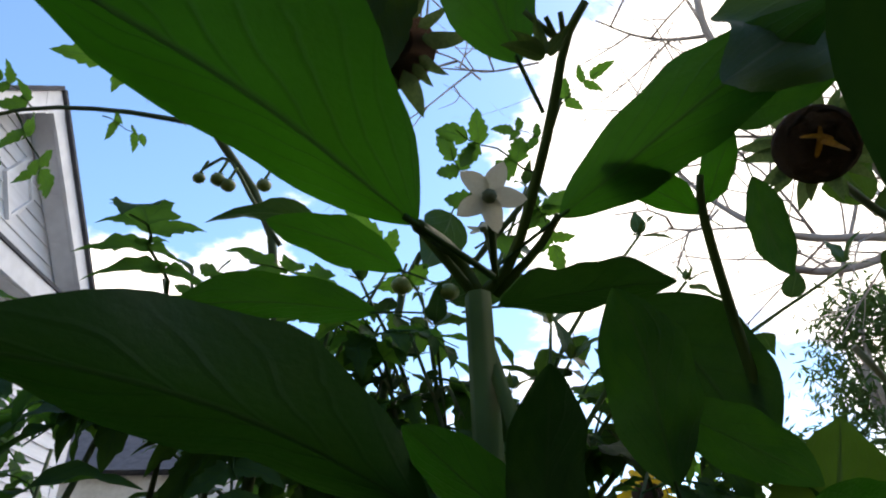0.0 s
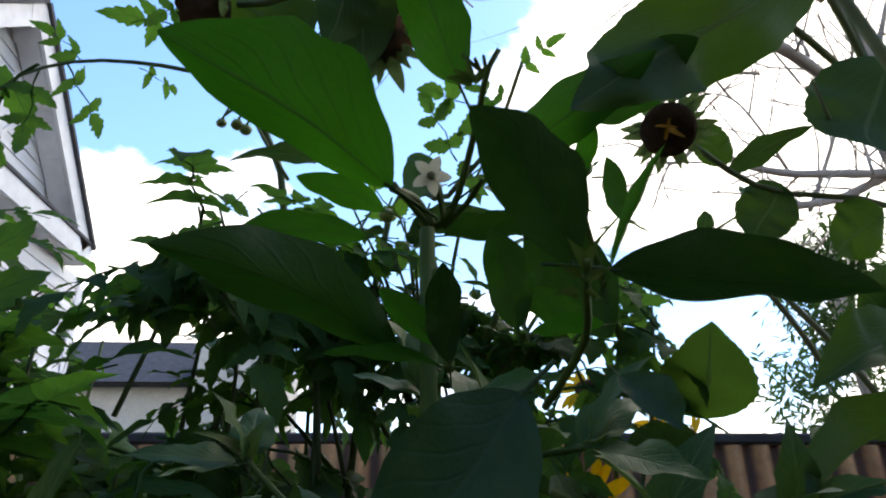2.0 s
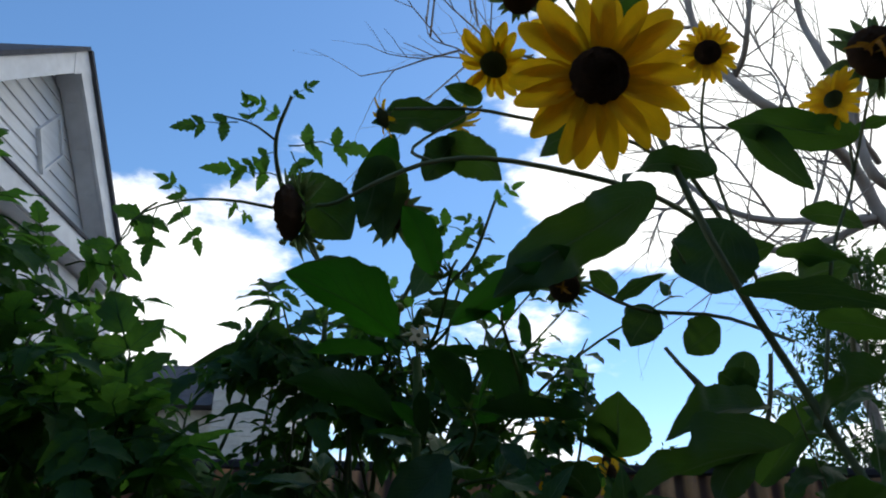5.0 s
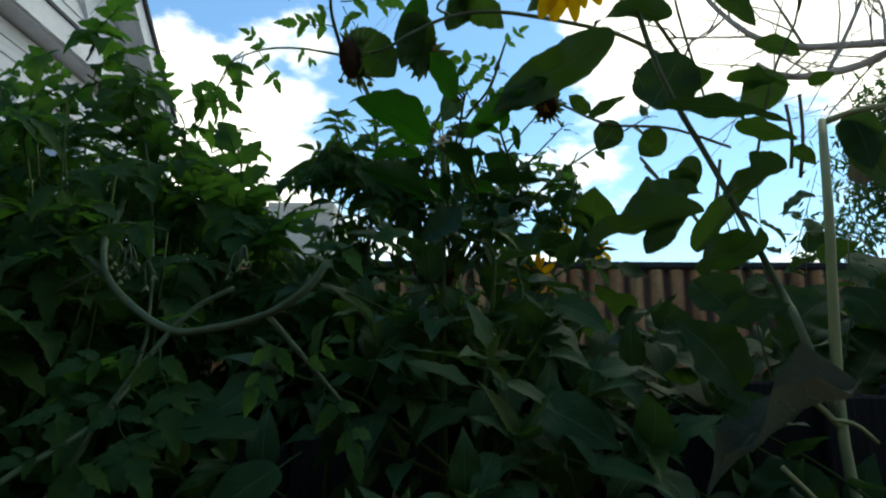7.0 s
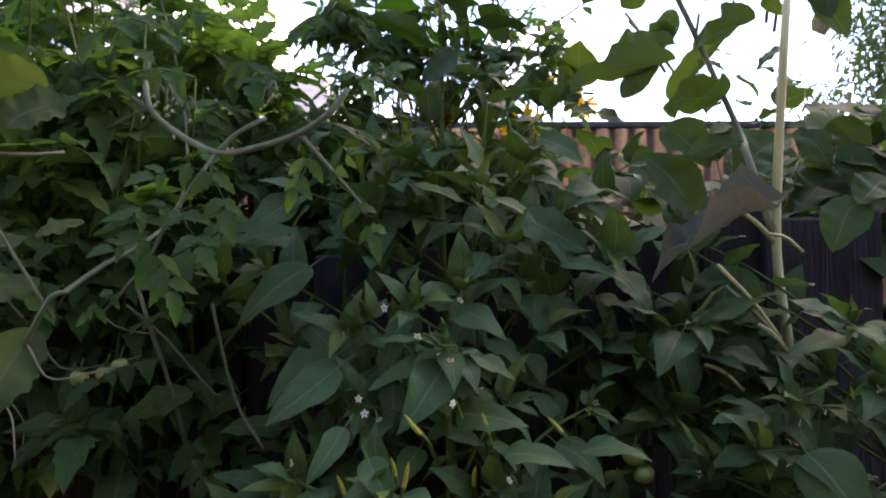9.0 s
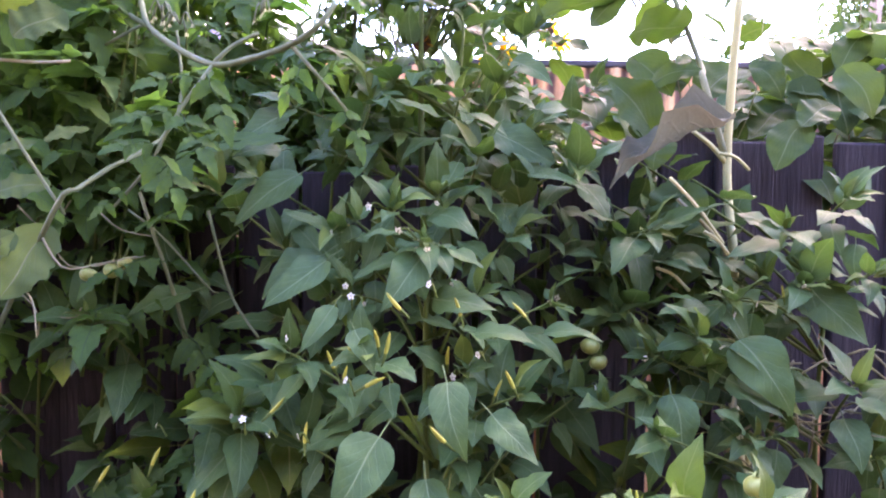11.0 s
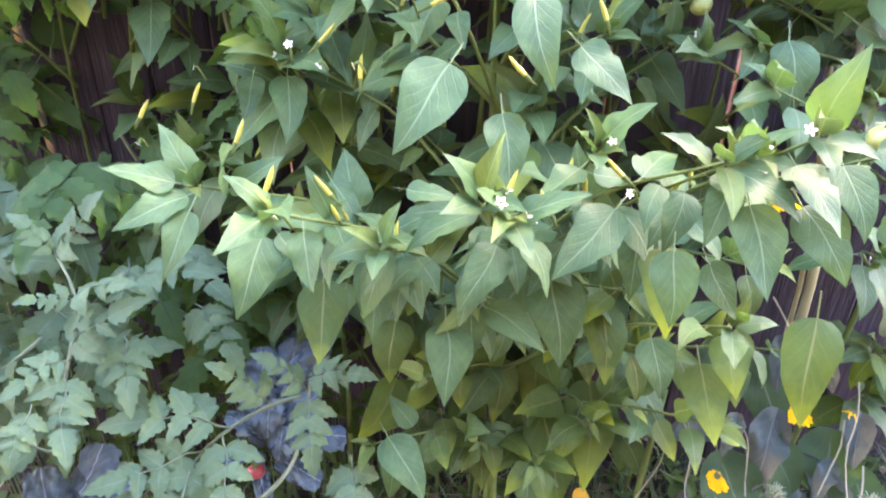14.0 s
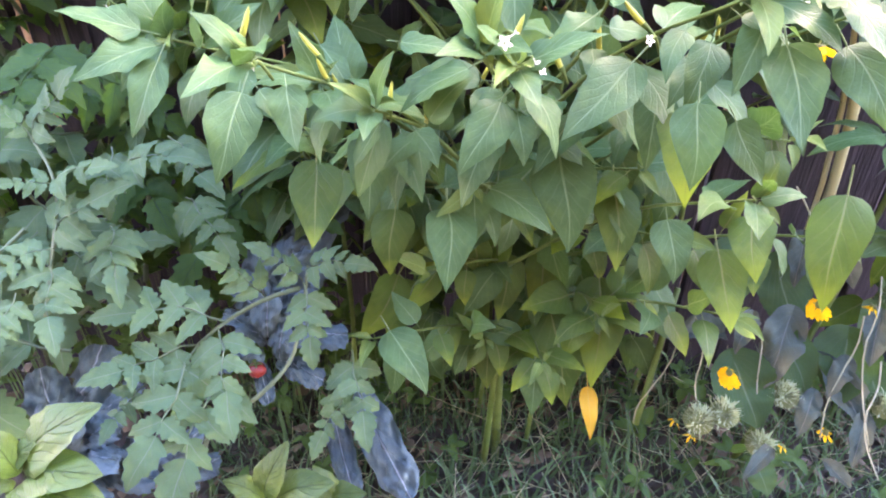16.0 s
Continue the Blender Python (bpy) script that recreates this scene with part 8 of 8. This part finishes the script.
leaf(kale, (-0.273, 0.702, 0.317), (-0.222, 0.755, 0.463), kale_leaves, (0.130, -0.396, 0.909), 0.95)
leaf(kale, (-0.281, 0.702, 0.317), (-0.195, 0.717, 0.421), kale_leaves, (0.124, -0.384, 0.915), 0.95)
leaf(kale, (-0.256, 0.662, 0.311), (-0.160, 0.639, 0.344), kale_leaves, (0.109, -0.355, 0.928), 0.95)
leaf(kale, (-0.263, 0.645, 0.286), (-0.190, 0.604, 0.295), kale_leaves, (0.116, -0.334, 0.935), 1.04)
leaf(kale, (-0.286, 0.644, 0.286), (-0.258, 0.578, 0.276), kale_leaves, (0.139, -0.323, 0.936), 1.04)
leaf(kale, (-0.294, 0.652, 0.298), (-0.329, 0.606, 0.307), kale_leaves, (0.160, -0.332, 0.930), 1.04)
leaf(kale, (-0.540, 0.582, 0.158), (-0.452, 0.624, 0.258), kale_leaves, (0.227, -0.281, 0.933), 1.04)
leaf(kale, (-0.531, 0.569, 0.138), (-0.416, 0.535, 0.170), kale_leaves, (0.213, -0.253, 0.944), 1.04)
leaf(kale, (-0.460, 0.575, 0.108), (-0.462, 0.582, 0.191), kale_leaves, (0.205, -0.263, 0.943), 1.04)
leaf(kale, (-0.522, 0.541, 0.151), (-0.467, 0.501, 0.161), kale_leaves, (0.224, -0.241, 0.944), 1.14)
leaf(kale, (-0.573, 0.561, 0.147), (-0.597, 0.549, 0.190), kale_leaves, (0.257, -0.247, 0.934), 0.95)
leaf(kale, (-0.286, 0.685, 0.311), (-0.177, 0.775, 0.464), kale_leaves, (0.121, -0.397, 0.910), 0.85)
kale_low = thing("kale_plant", "drooping dark blue-green kale leaves with white midribs", "plant", (-0.08, 0.62, 0), group="kale plants")
leaf(kale_low, (-0.163, 0.676, 0.202), (-0.078, 0.576, 0.086), kale_leaves, (0.092, -0.517, 0.851), 1.10)
leaf(kale_low, (-0.201, 0.669, 0.159), (-0.161, 0.582, 0.064), kale_leaves, (0.137, -0.500, 0.855), 0.90)

# ---- basil
basil = thing("basil_plant", "bright green basil plant at the edge of the bed", "plant", (-0.40, 0.36, 0))
put("main_stem", tube([(-0.40, 0.36, 0), (-0.431, 0.361, 0.378), (-0.428, 0.379, 0.421)], 0.004, 0.003, STEM, 8, 6), basil)
leaf(basil, (-0.414, 0.369, 0.406), (-0.341, 0.387, 0.481), basil_leaves, (0.225, -0.231, 0.946), 1.00)
leaf(basil, (-0.417, 0.367, 0.404), (-0.435, 0.370, 0.462), basil_leaves, (0.246, -0.217, 0.945), 1.00)
leaf(basil, (-0.412, 0.364, 0.399), (-0.329, 0.349, 0.442), basil_leaves, (0.219, -0.216, 0.952), 1.00)
leaf(basil, (-0.419, 0.361, 0.395), (-0.358, 0.327, 0.412), basil_leaves, (0.224, -0.203, 0.953), 1.00)
leaf(basil, (-0.420, 0.372, 0.410), (-0.392, 0.374, 0.448), basil_leaves, (0.235, -0.221, 0.946), 1.00)
leaf(basil, (-0.422, 0.364, 0.399), (-0.429, 0.336, 0.413), basil_leaves, (0.241, -0.202, 0.949), 1.00)
leaf(basil, (-0.414, 0.358, 0.391), (-0.319, 0.332, 0.418), basil_leaves, (0.214, -0.207, 0.955), 1.00)
leaf(basil, (-0.244, 0.479, 0.220), (-0.217, 0.496, 0.296), basil_leaves, (0.138, -0.303, 0.943), 1.00)
leaf(basil, (-0.244, 0.477, 0.217), (-0.282, 0.470, 0.263), basil_leaves, (0.155, -0.288, 0.945), 1.00)
leaf(basil, (-0.237, 0.475, 0.215), (-0.163, 0.475, 0.263), basil_leaves, (0.118, -0.293, 0.949), 1.10)
leaf(basil, (-0.244, 0.473, 0.212), (-0.254, 0.441, 0.219), basil_leaves, (0.144, -0.275, 0.951), 1.10)
leaf(basil, (-0.186, 0.490, 0.197), (-0.126, 0.482, 0.235), basil_leaves, (0.089, -0.293, 0.952), 1.00)
leaf(basil, (-0.158, 0.487, 0.191), (-0.181, 0.495, 0.257), basil_leaves, (0.097, -0.298, 0.950), 1.00)

# ---- weeds, grass and litter on the ground
rg = random.Random(41)
weeds = tagged(put("weed_patch", bpy.data.meshes.new("weeds"), None), "low broad-leaved weeds between the plants", "weeds", kind="stuff")
V, F, U = [], [], []
for i in range(520):
    cx, cy = rg.uniform(-0.9, 0.95), rg.uniform(0.42, 0.93)
    if -0.25 < cx < 0.12 and i < 230 and rg.random() < 0.5:
        continue
    h = rg.uniform(0.02, 0.11)
    if i >= 230:                          # taller ones along the foot of the fence
        cx, cy, h = rg.uniform(-1.0, 0.05), rg.uniform(0.76, 0.94), rg.uniform(0.04, 0.40)
    for k in range(rg.randint(3, 6)):
        a = rg.uniform(0, 6.28)
        v, f, uv = blade(width=rg.uniform(0.4, 0.6), arch=rg.uniform(0.05, 0.3), fold=0.2, wave=0.1, seed=rg.random(), rows=6, cols=2)
        s = rg.uniform(0.015, 0.038)
        m = Matrix.Translation((cx, cy, h)) @ Euler((rg.uniform(-0.5, 0.6), 0, a)).to_matrix().to_4x4() @ Matrix.Diagonal((s, s, s, 1))
        o = len(V)
        V.extend(m @ Vector(p) for p in v)
        F.extend(tuple(q + o for q in g) for g in f)
        U.extend(uv)
    o = len(V)
    V.extend([Vector((cx - 0.001, cy, -0.01)), Vector((cx + 0.001, cy, -0.01)), Vector((cx, cy, h))])
    U.extend([(0.5, 0)] * 3)
    F.append((o, o + 1, o + 2))
weeds.data = data("weeds", V, F, WEED, U)
V, F = [], []
for i in range(3400):
    cx, cy = rg.uniform(-0.45, 0.95), rg.uniform(0.42, 0.93)
    a, l = rg.uniform(0, 6.28), rg.uniform(0.03, 0.13)
    d = Vector((math.cos(a), math.sin(a), 0))
    w = Vector((-d.y, d.x, 0)) * rg.uniform(0.0010, 0.0046)
    o = len(V)
    b = Vector((cx, cy, 0.0))
    lean = rg.uniform(0.2, 0.9)
    for s in (0, 0.5, 1):
        p = b + d * l * lean * s * s + Vector((0, 0, l * (s - 0.35 * lean * s * s)))
        V.extend([p - w * (1.05 - s), p + w * (1.05 - s)])
    F.extend([(o, o + 1, o + 3, o + 2), (o + 2, o + 3, o + 5, o + 4)])
tagged(put("grass", data("grass", V, F, GRASS), None), "short tufts of green grass under the plants", "grass", kind="stuff")
V, F = [], []
for i in range(700):
    cx, cy = rg.uniform(-0.9, 1.0), rg.uniform(0.40, 0.94)
    a, l = rg.uniform(0, 6.28), rg.uniform(0.014, 0.060)
    d, w = Vector((math.cos(a), math.sin(a), rg.uniform(-0.2, 0.4))) * l, Vector((-math.sin(a), math.cos(a), rg.uniform(-0.4, 0.4))) * l * rg.uniform(0.1, 0.35)
    o, b = len(V), Vector((cx, cy, rg.uniform(0.008, 0.022)))
    V.extend([b, b + d * 0.5 + w, b + d, b + d * 0.5 - w, b + d * 0.5 + Vector((0, 0, l * 0.12))])
    F.extend([(o, o + 1, o + 4), (o + 1, o + 2, o + 4), (o + 2, o + 3, o + 4), (o + 3, o, o + 4)])
tagged(put("leaf_litter", data("litter", V, F, LITTER), None), "dry brown fallen leaves and bits on the soil", "litter", kind="stuff")


V, F = [], []
for i in range(430):                      # dry straw lying and leaning on the soil
    b = Vector((rg.uniform(-0.3, 0.95), rg.uniform(0.45, 0.93), rg.uniform(0.004, 0.03)))
    a = rg.uniform(0, 6.28)
    e = b + Vector((math.cos(a), math.sin(a), rg.uniform(0.0, 0.7))) * rg.uniform(0.04, 0.14)
    w = Vector((-math.sin(a), math.cos(a), 0)) * 0.0009
    o = len(V)
    V.extend([b - w, b + w, e + w * 0.5, e - w * 0.5, b + Vector((0, 0, 0.0016)), e + Vector((0, 0, 0.001))])
    F.extend([(o, o + 1, o + 2, o + 3), (o, o + 3, o + 5, o + 4), (o + 1, o + 4, o + 5, o + 2)])
tagged(put("straw", data("straw", V, F, STRAW), None), "dry straw stems scattered on the soil", "straw", kind="stuff")


# ---- tangled growth behind the board fence
thicket("undergrowth", "tangled dark green undergrowth behind the board fence", "undergrowth", sun_small, ((-0.15, 1.30), (1.0, 1.50), (0.8, 1.22)), 1400, (0.05, 0.10), 61, SUNLEAF, lambda x: 1.36 - 0.10 * max(0.0, min(1.0, (x - 0.18) / 0.12)) + 0.13 * max(0.0, min(1.0, (x - 0.58) / 0.12)))
thicket("undergrowth", "leafy tomato tangle in front of the white house", "undergrowth", tomato_leaves, ((-1.2, 0.15), (1.0, 1.35), (0.8, 1.30)), 1000, (0.08, 0.15), 62, TOMATO, lambda x: 1.33 + 0.9 * max(0.0, min(0.40, -x - 0.12)))


rt = random.Random(19)
upper = thing("tomato_plant", "leafy tomato growth crowding the end of the bed", "plant", (-0.55, 0.92, 0), group="tomato plants in the bed")
for i in range(24):
    a = Vector((rt.uniform(-0.85, -0.30), rt.uniform(0.80, 1.0), rt.uniform(0.7, 1.1)))
    b = Vector((a.x + rt.uniform(-0.1, 0.1), rt.uniform(0.78, 1.05), rt.uniform(1.15, 1.55)))
    m = a.lerp(b, 0.5) + Vector((rt.uniform(-0.04, 0.04), 0.02, 0.02))
    put("vine", tube([a, m, b], 0.003, 0.0016, STEM, 7, 5, 0.1), upper)
    ln = spline([a, m, b], 10)
    for k in range(9):
        p = ln[2 + k]
        d = Vector((rt.uniform(-1, 1), rt.uniform(-0.9, 0.5), rt.uniform(-0.7, 0.5))).normalized()
        tomato_leaf(upper, p, p + d * rt.uniform(0.08, 0.15), (d.x * 0.4, -0.5, 1))


rt = random.Random(29)
for i in range(22):                       # thin young shoots against the sky
    a = Vector((rt.uniform(-0.24, 0.20), rt.uniform(1.12, 1.32), rt.uniform(1.30, 1.45)))
    b = a + Vector((rt.uniform(-0.08, 0.08), rt.uniform(-0.05, 0.05), rt.uniform(0.10, 0.26)))
    m = a.lerp(b, 0.5) + Vector((rt.uniform(-0.03, 0.03), 0.0, 0.02))
    put("vine", tube([a, m, b], 0.0022, 0.0012, TOMATO_VINE, 7, 5, 0.1), climber)
    ln = spline([a, m, b], 10)
    for k in range(6):
        p = ln[4 + k]
        d = Vector((rt.uniform(-1, 1), rt.uniform(-0.6, 0.5), rt.uniform(-0.8, 0.4))).normalized()
        tomato_leaf(climber, p, p + d * rt.uniform(0.055, 0.11), (d.x * 0.4, -0.5, 1))
    if i % 3 == 0:
        tomato_truss(climber, ln[7], 3)

leaf(sunflower, (0.442, 0.755, 0.439), (0.422, 0.700, 0.395), dry_leaves, (-0.256, -0.423, 0.869), 1.00)
leaf(sunflower, (0.487, 0.753, 0.433), (0.500, 0.702, 0.394), dry_leaves, (-0.284, -0.412, 0.866), 1.00)
leaf(sunflower, (0.506, 0.663, 0.302), (0.468, 0.619, 0.275), dry_leaves, (-0.268, -0.346, 0.899), 1.00)
leaf(sunflower, (0.550, 0.700, 0.352), (0.523, 0.645, 0.310), dry_leaves, (-0.294, -0.363, 0.884), 1.00)
leaf(sunflower, (0.462, 0.636, 0.264), (0.431, 0.589, 0.234), dry_leaves, (-0.245, -0.330, 0.911), 1.00)
leaf(sunflower, (0.531, 0.622, 0.240), (0.504, 0.569, 0.200), dry_leaves, (-0.272, -0.308, 0.912), 1.00)
leaf(sunflower, (0.376, 0.692, 0.352), (0.347, 0.647, 0.323), dry_leaves, (-0.215, -0.388, 0.896), 1.00)
leaf(sunflower, (0.404, 0.590, 0.202), (0.362, 0.554, 0.186), dry_leaves, (-0.210, -0.306, 0.929), 1.00)
leaf(sunflower, (0.480, 0.585, 0.190), (0.503, 0.554, 0.179), dry_leaves, (-0.257, -0.292, 0.921), 1.00)
put("tendril", tube([(-0.527, 0.796, 1.082), (-0.485, 0.786, 1.043), (-0.450, 0.775, 1.004), (-0.402, 0.777, 1.006), (-0.354, 0.781, 1.017)], 0.0013, 0.0008, STRAW, 12), creeper)
put("tendril", tube([(-0.459, 0.800, 1.089), (-0.473, 0.792, 1.063), (-0.489, 0.786, 1.043)], 0.0013, 0.0008, STRAW, 12), creeper)
put("tendril", tube([(-0.518, 0.766, 0.980), (-0.483, 0.757, 0.947), (-0.476, 0.748, 0.918)], 0.0013, 0.0008, STRAW, 12), creeper)
put("tendril", tube([(-0.469, 0.755, 0.941), (-0.435, 0.756, 0.939), (-0.428, 0.760, 0.951)], 0.0013, 0.0008, STRAW, 12), creeper)
put("tendril", tube([(-0.559, 0.750, 0.930), (-0.534, 0.740, 0.894), (-0.533, 0.731, 0.864)], 0.0013, 0.0008, STRAW, 12), creeper)
put("tendril", tube([(-0.424, 0.797, 1.077), (-0.389, 0.790, 1.051), (-0.341, 0.789, 1.041)], 0.0013, 0.0008, STRAW, 12), creeper)
put("vine", tube([(-0.383, 0.799, 1.077), (-0.334, 0.789, 1.041), (-0.277, 0.791, 0.975), (-0.263, 0.790, 0.968)], 0.0016, 0.0013, TOMATO_VINE, 8), creeper)
put("vine", tube([(-0.285, 0.822, 1.076), (-0.264, 0.803, 1.012), (-0.242, 0.787, 0.958), (-0.201, 0.754, 0.914)], 0.0022, 0.0018, TOMATO_VINE, 8), creeper)
leaf(creeper, (-0.493, 0.719, 1.030), (-0.497, 0.682, 0.976), vine_leaves, (0.552, -0.821, 0.145), 1.00)
put("dry_stalk", tube([(0.364, 0.824, 1.098), (0.395, 0.815, 1.066), (0.420, 0.806, 1.036), (0.424, 0.802, 1.020)], 0.0028, 0.0026, STRAW, 8), sunflower)
put("dry_stalk", tube([(0.329, 0.836, 1.004), (0.354, 0.818, 0.977), (0.365, 0.817, 0.971)], 0.0022, 0.002, STRAW, 5), sunflower)
put("dry_stalk", tube([(0.422, 0.746, 0.905), (0.413, 0.732, 0.860), (0.397, 0.718, 0.815)], 0.003, 0.003, STRAW, 5), sunflower)
leaf(sunflower, (0.653, 1.032, 1.298), (0.670, 1.007, 1.228), sun_leaves, (-0.381, -0.653, 0.655), 1.10)
leaf(sunflower, (0.711, 1.030, 1.289), (0.718, 1.005, 1.210), sun_leaves, (-0.402, -0.635, 0.660), 1.10)
leaf(sunflower, (0.774, 1.029, 1.299), (0.779, 1.004, 1.215), sun_leaves, (-0.427, -0.619, 0.659), 1.10)
leaf(sunflower, (0.383, 1.071, 1.341), (0.432, 1.036, 1.277), sun_leaves, (-0.250, -0.729, 0.638), 1.10)
leaf(sunflower, (0.462, 1.069, 1.332), (0.393, 1.038, 1.296), sun_leaves, (-0.262, -0.725, 0.636), 1.10)
leaf(sunflower, (0.519, 1.016, 1.312), (0.454, 0.994, 1.252), sun_leaves, (-0.303, -0.702, 0.645), 1.10)
leaf(sunflower, (0.314, 1.070, 1.301), (0.355, 1.036, 1.248), sun_leaves, (-0.206, -0.734, 0.647), 1.10)
leaf(sunflower, (0.576, 1.035, 1.326), (0.613, 1.011, 1.275), sun_leaves, (-0.354, -0.679, 0.643), 1.10)
leaf(sunflower, (0.326, 0.968, 1.420), (0.173, 0.939, 1.364), sun_leaves, (0.153, 0.596, 0.788), 0.42)
leaf(sunflower, (0.416, 0.971, 1.375), (0.317, 0.922, 1.348), sun_leaves, (0.227, 0.587, 0.777), 0.90)
leaf(sunflower, (0.374, 0.976, 1.281), (0.437, 0.925, 1.305), sun_leaves, (-0.296, -0.694, 0.656), 0.70)
leaf(sunflower, (0.480, 1.016, 1.498), (0.383, 0.977, 1.443), sun_leaves, (0.237, 0.547, 0.803), 0.70)
leaf(sunflower, (0.572, 0.994, 1.550), (0.614, 0.959, 1.461), sun_leaves, (0.309, 0.504, 0.807), 0.80)

rs = random.Random(33)
for i in range(13):                       # thin leafy side stems
    a = Vector((rs.uniform(0.42, 1.05), rs.uniform(1.0, 1.4), 1.0))
    b = a + Vector((rs.uniform(-0.12, 0.15), rs.uniform(-0.05, 0.05), rs.uniform(0.38, 0.68)))
    m = a.lerp(b, 0.55) + Vector((rs.uniform(-0.05, 0.05), 0.0, 0.02))
    put("stem", tube([a, m, b], 0.0017, 0.0009, STEM_DARK if i % 3 else STRAW, 8, 5, 0.12), sunflower)
    ln = spline([a, m, b], 10)
    for k in range(6):
        q = ln[4 + k]
        d = Vector((rs.uniform(-1, 1), rs.uniform(-0.6, 0.4), rs.uniform(-0.9, 0.3))).normalized()
        leaf(sunflower, q + d * 0.012, q + d * rs.uniform(0.05, 0.085), sun_leaves, (d.x * 0.4, -0.6, 0.9), rs.uniform(0.6, 1.0))

sunflower_head(sunflower, (0.235, 0.473, 0.777), (0.2, -0.6, -0.6), 0.006, 0.017, n=9, dark=False, droop=0.9, label='small orange-yellow sunflower hidden by leaves')

put("dry_stalk", tube([(0.52, 0.87, 0), (0.510, 0.875, 0.5), (0.456, 0.862, 0.780), (0.462, 0.862, 0.900)], 0.0042, 0.0035, STEM_PALE, 10, 7), sunflower)
put("dry_stalk", tube([(0.54, 0.87, 0), (0.532, 0.88, 0.5), (0.488, 0.868, 0.780), (0.492, 0.868, 0.880)], 0.0036, 0.0028, STEM_PALE, 10, 7), sunflower)
leaf(side, (0.392, 0.700, 0.890), (0.475, 0.680, 0.837), chili_old, (-0.30, -0.55, 0.78), 0.85)
rw = random.Random(71)
for i in range(30):                       # dry tendrils tangled beside the stalk
    a = Vector((0.511, 0.760, 0.837)) + Vector((rw.uniform(-0.05, 0.11), rw.uniform(-0.03, 0.05), rw.uniform(-0.07, 0.07)))
    pts = [a]
    d = Vector((rw.uniform(-1, 1), rw.uniform(-0.5, 0.5), rw.uniform(-1, 0.6))).normalized()
    for k in range(4):
        d = (d + Vector((rw.uniform(-0.8, 0.8), rw.uniform(-0.5, 0.5), rw.uniform(-0.8, 0.6)))).normalized()
        pts.append(pts[-1] + d * rw.uniform(0.015, 0.04))
    put("tendril", tube(pts, 0.0016, 0.0008, STRAW, 12, 5), sunflower)
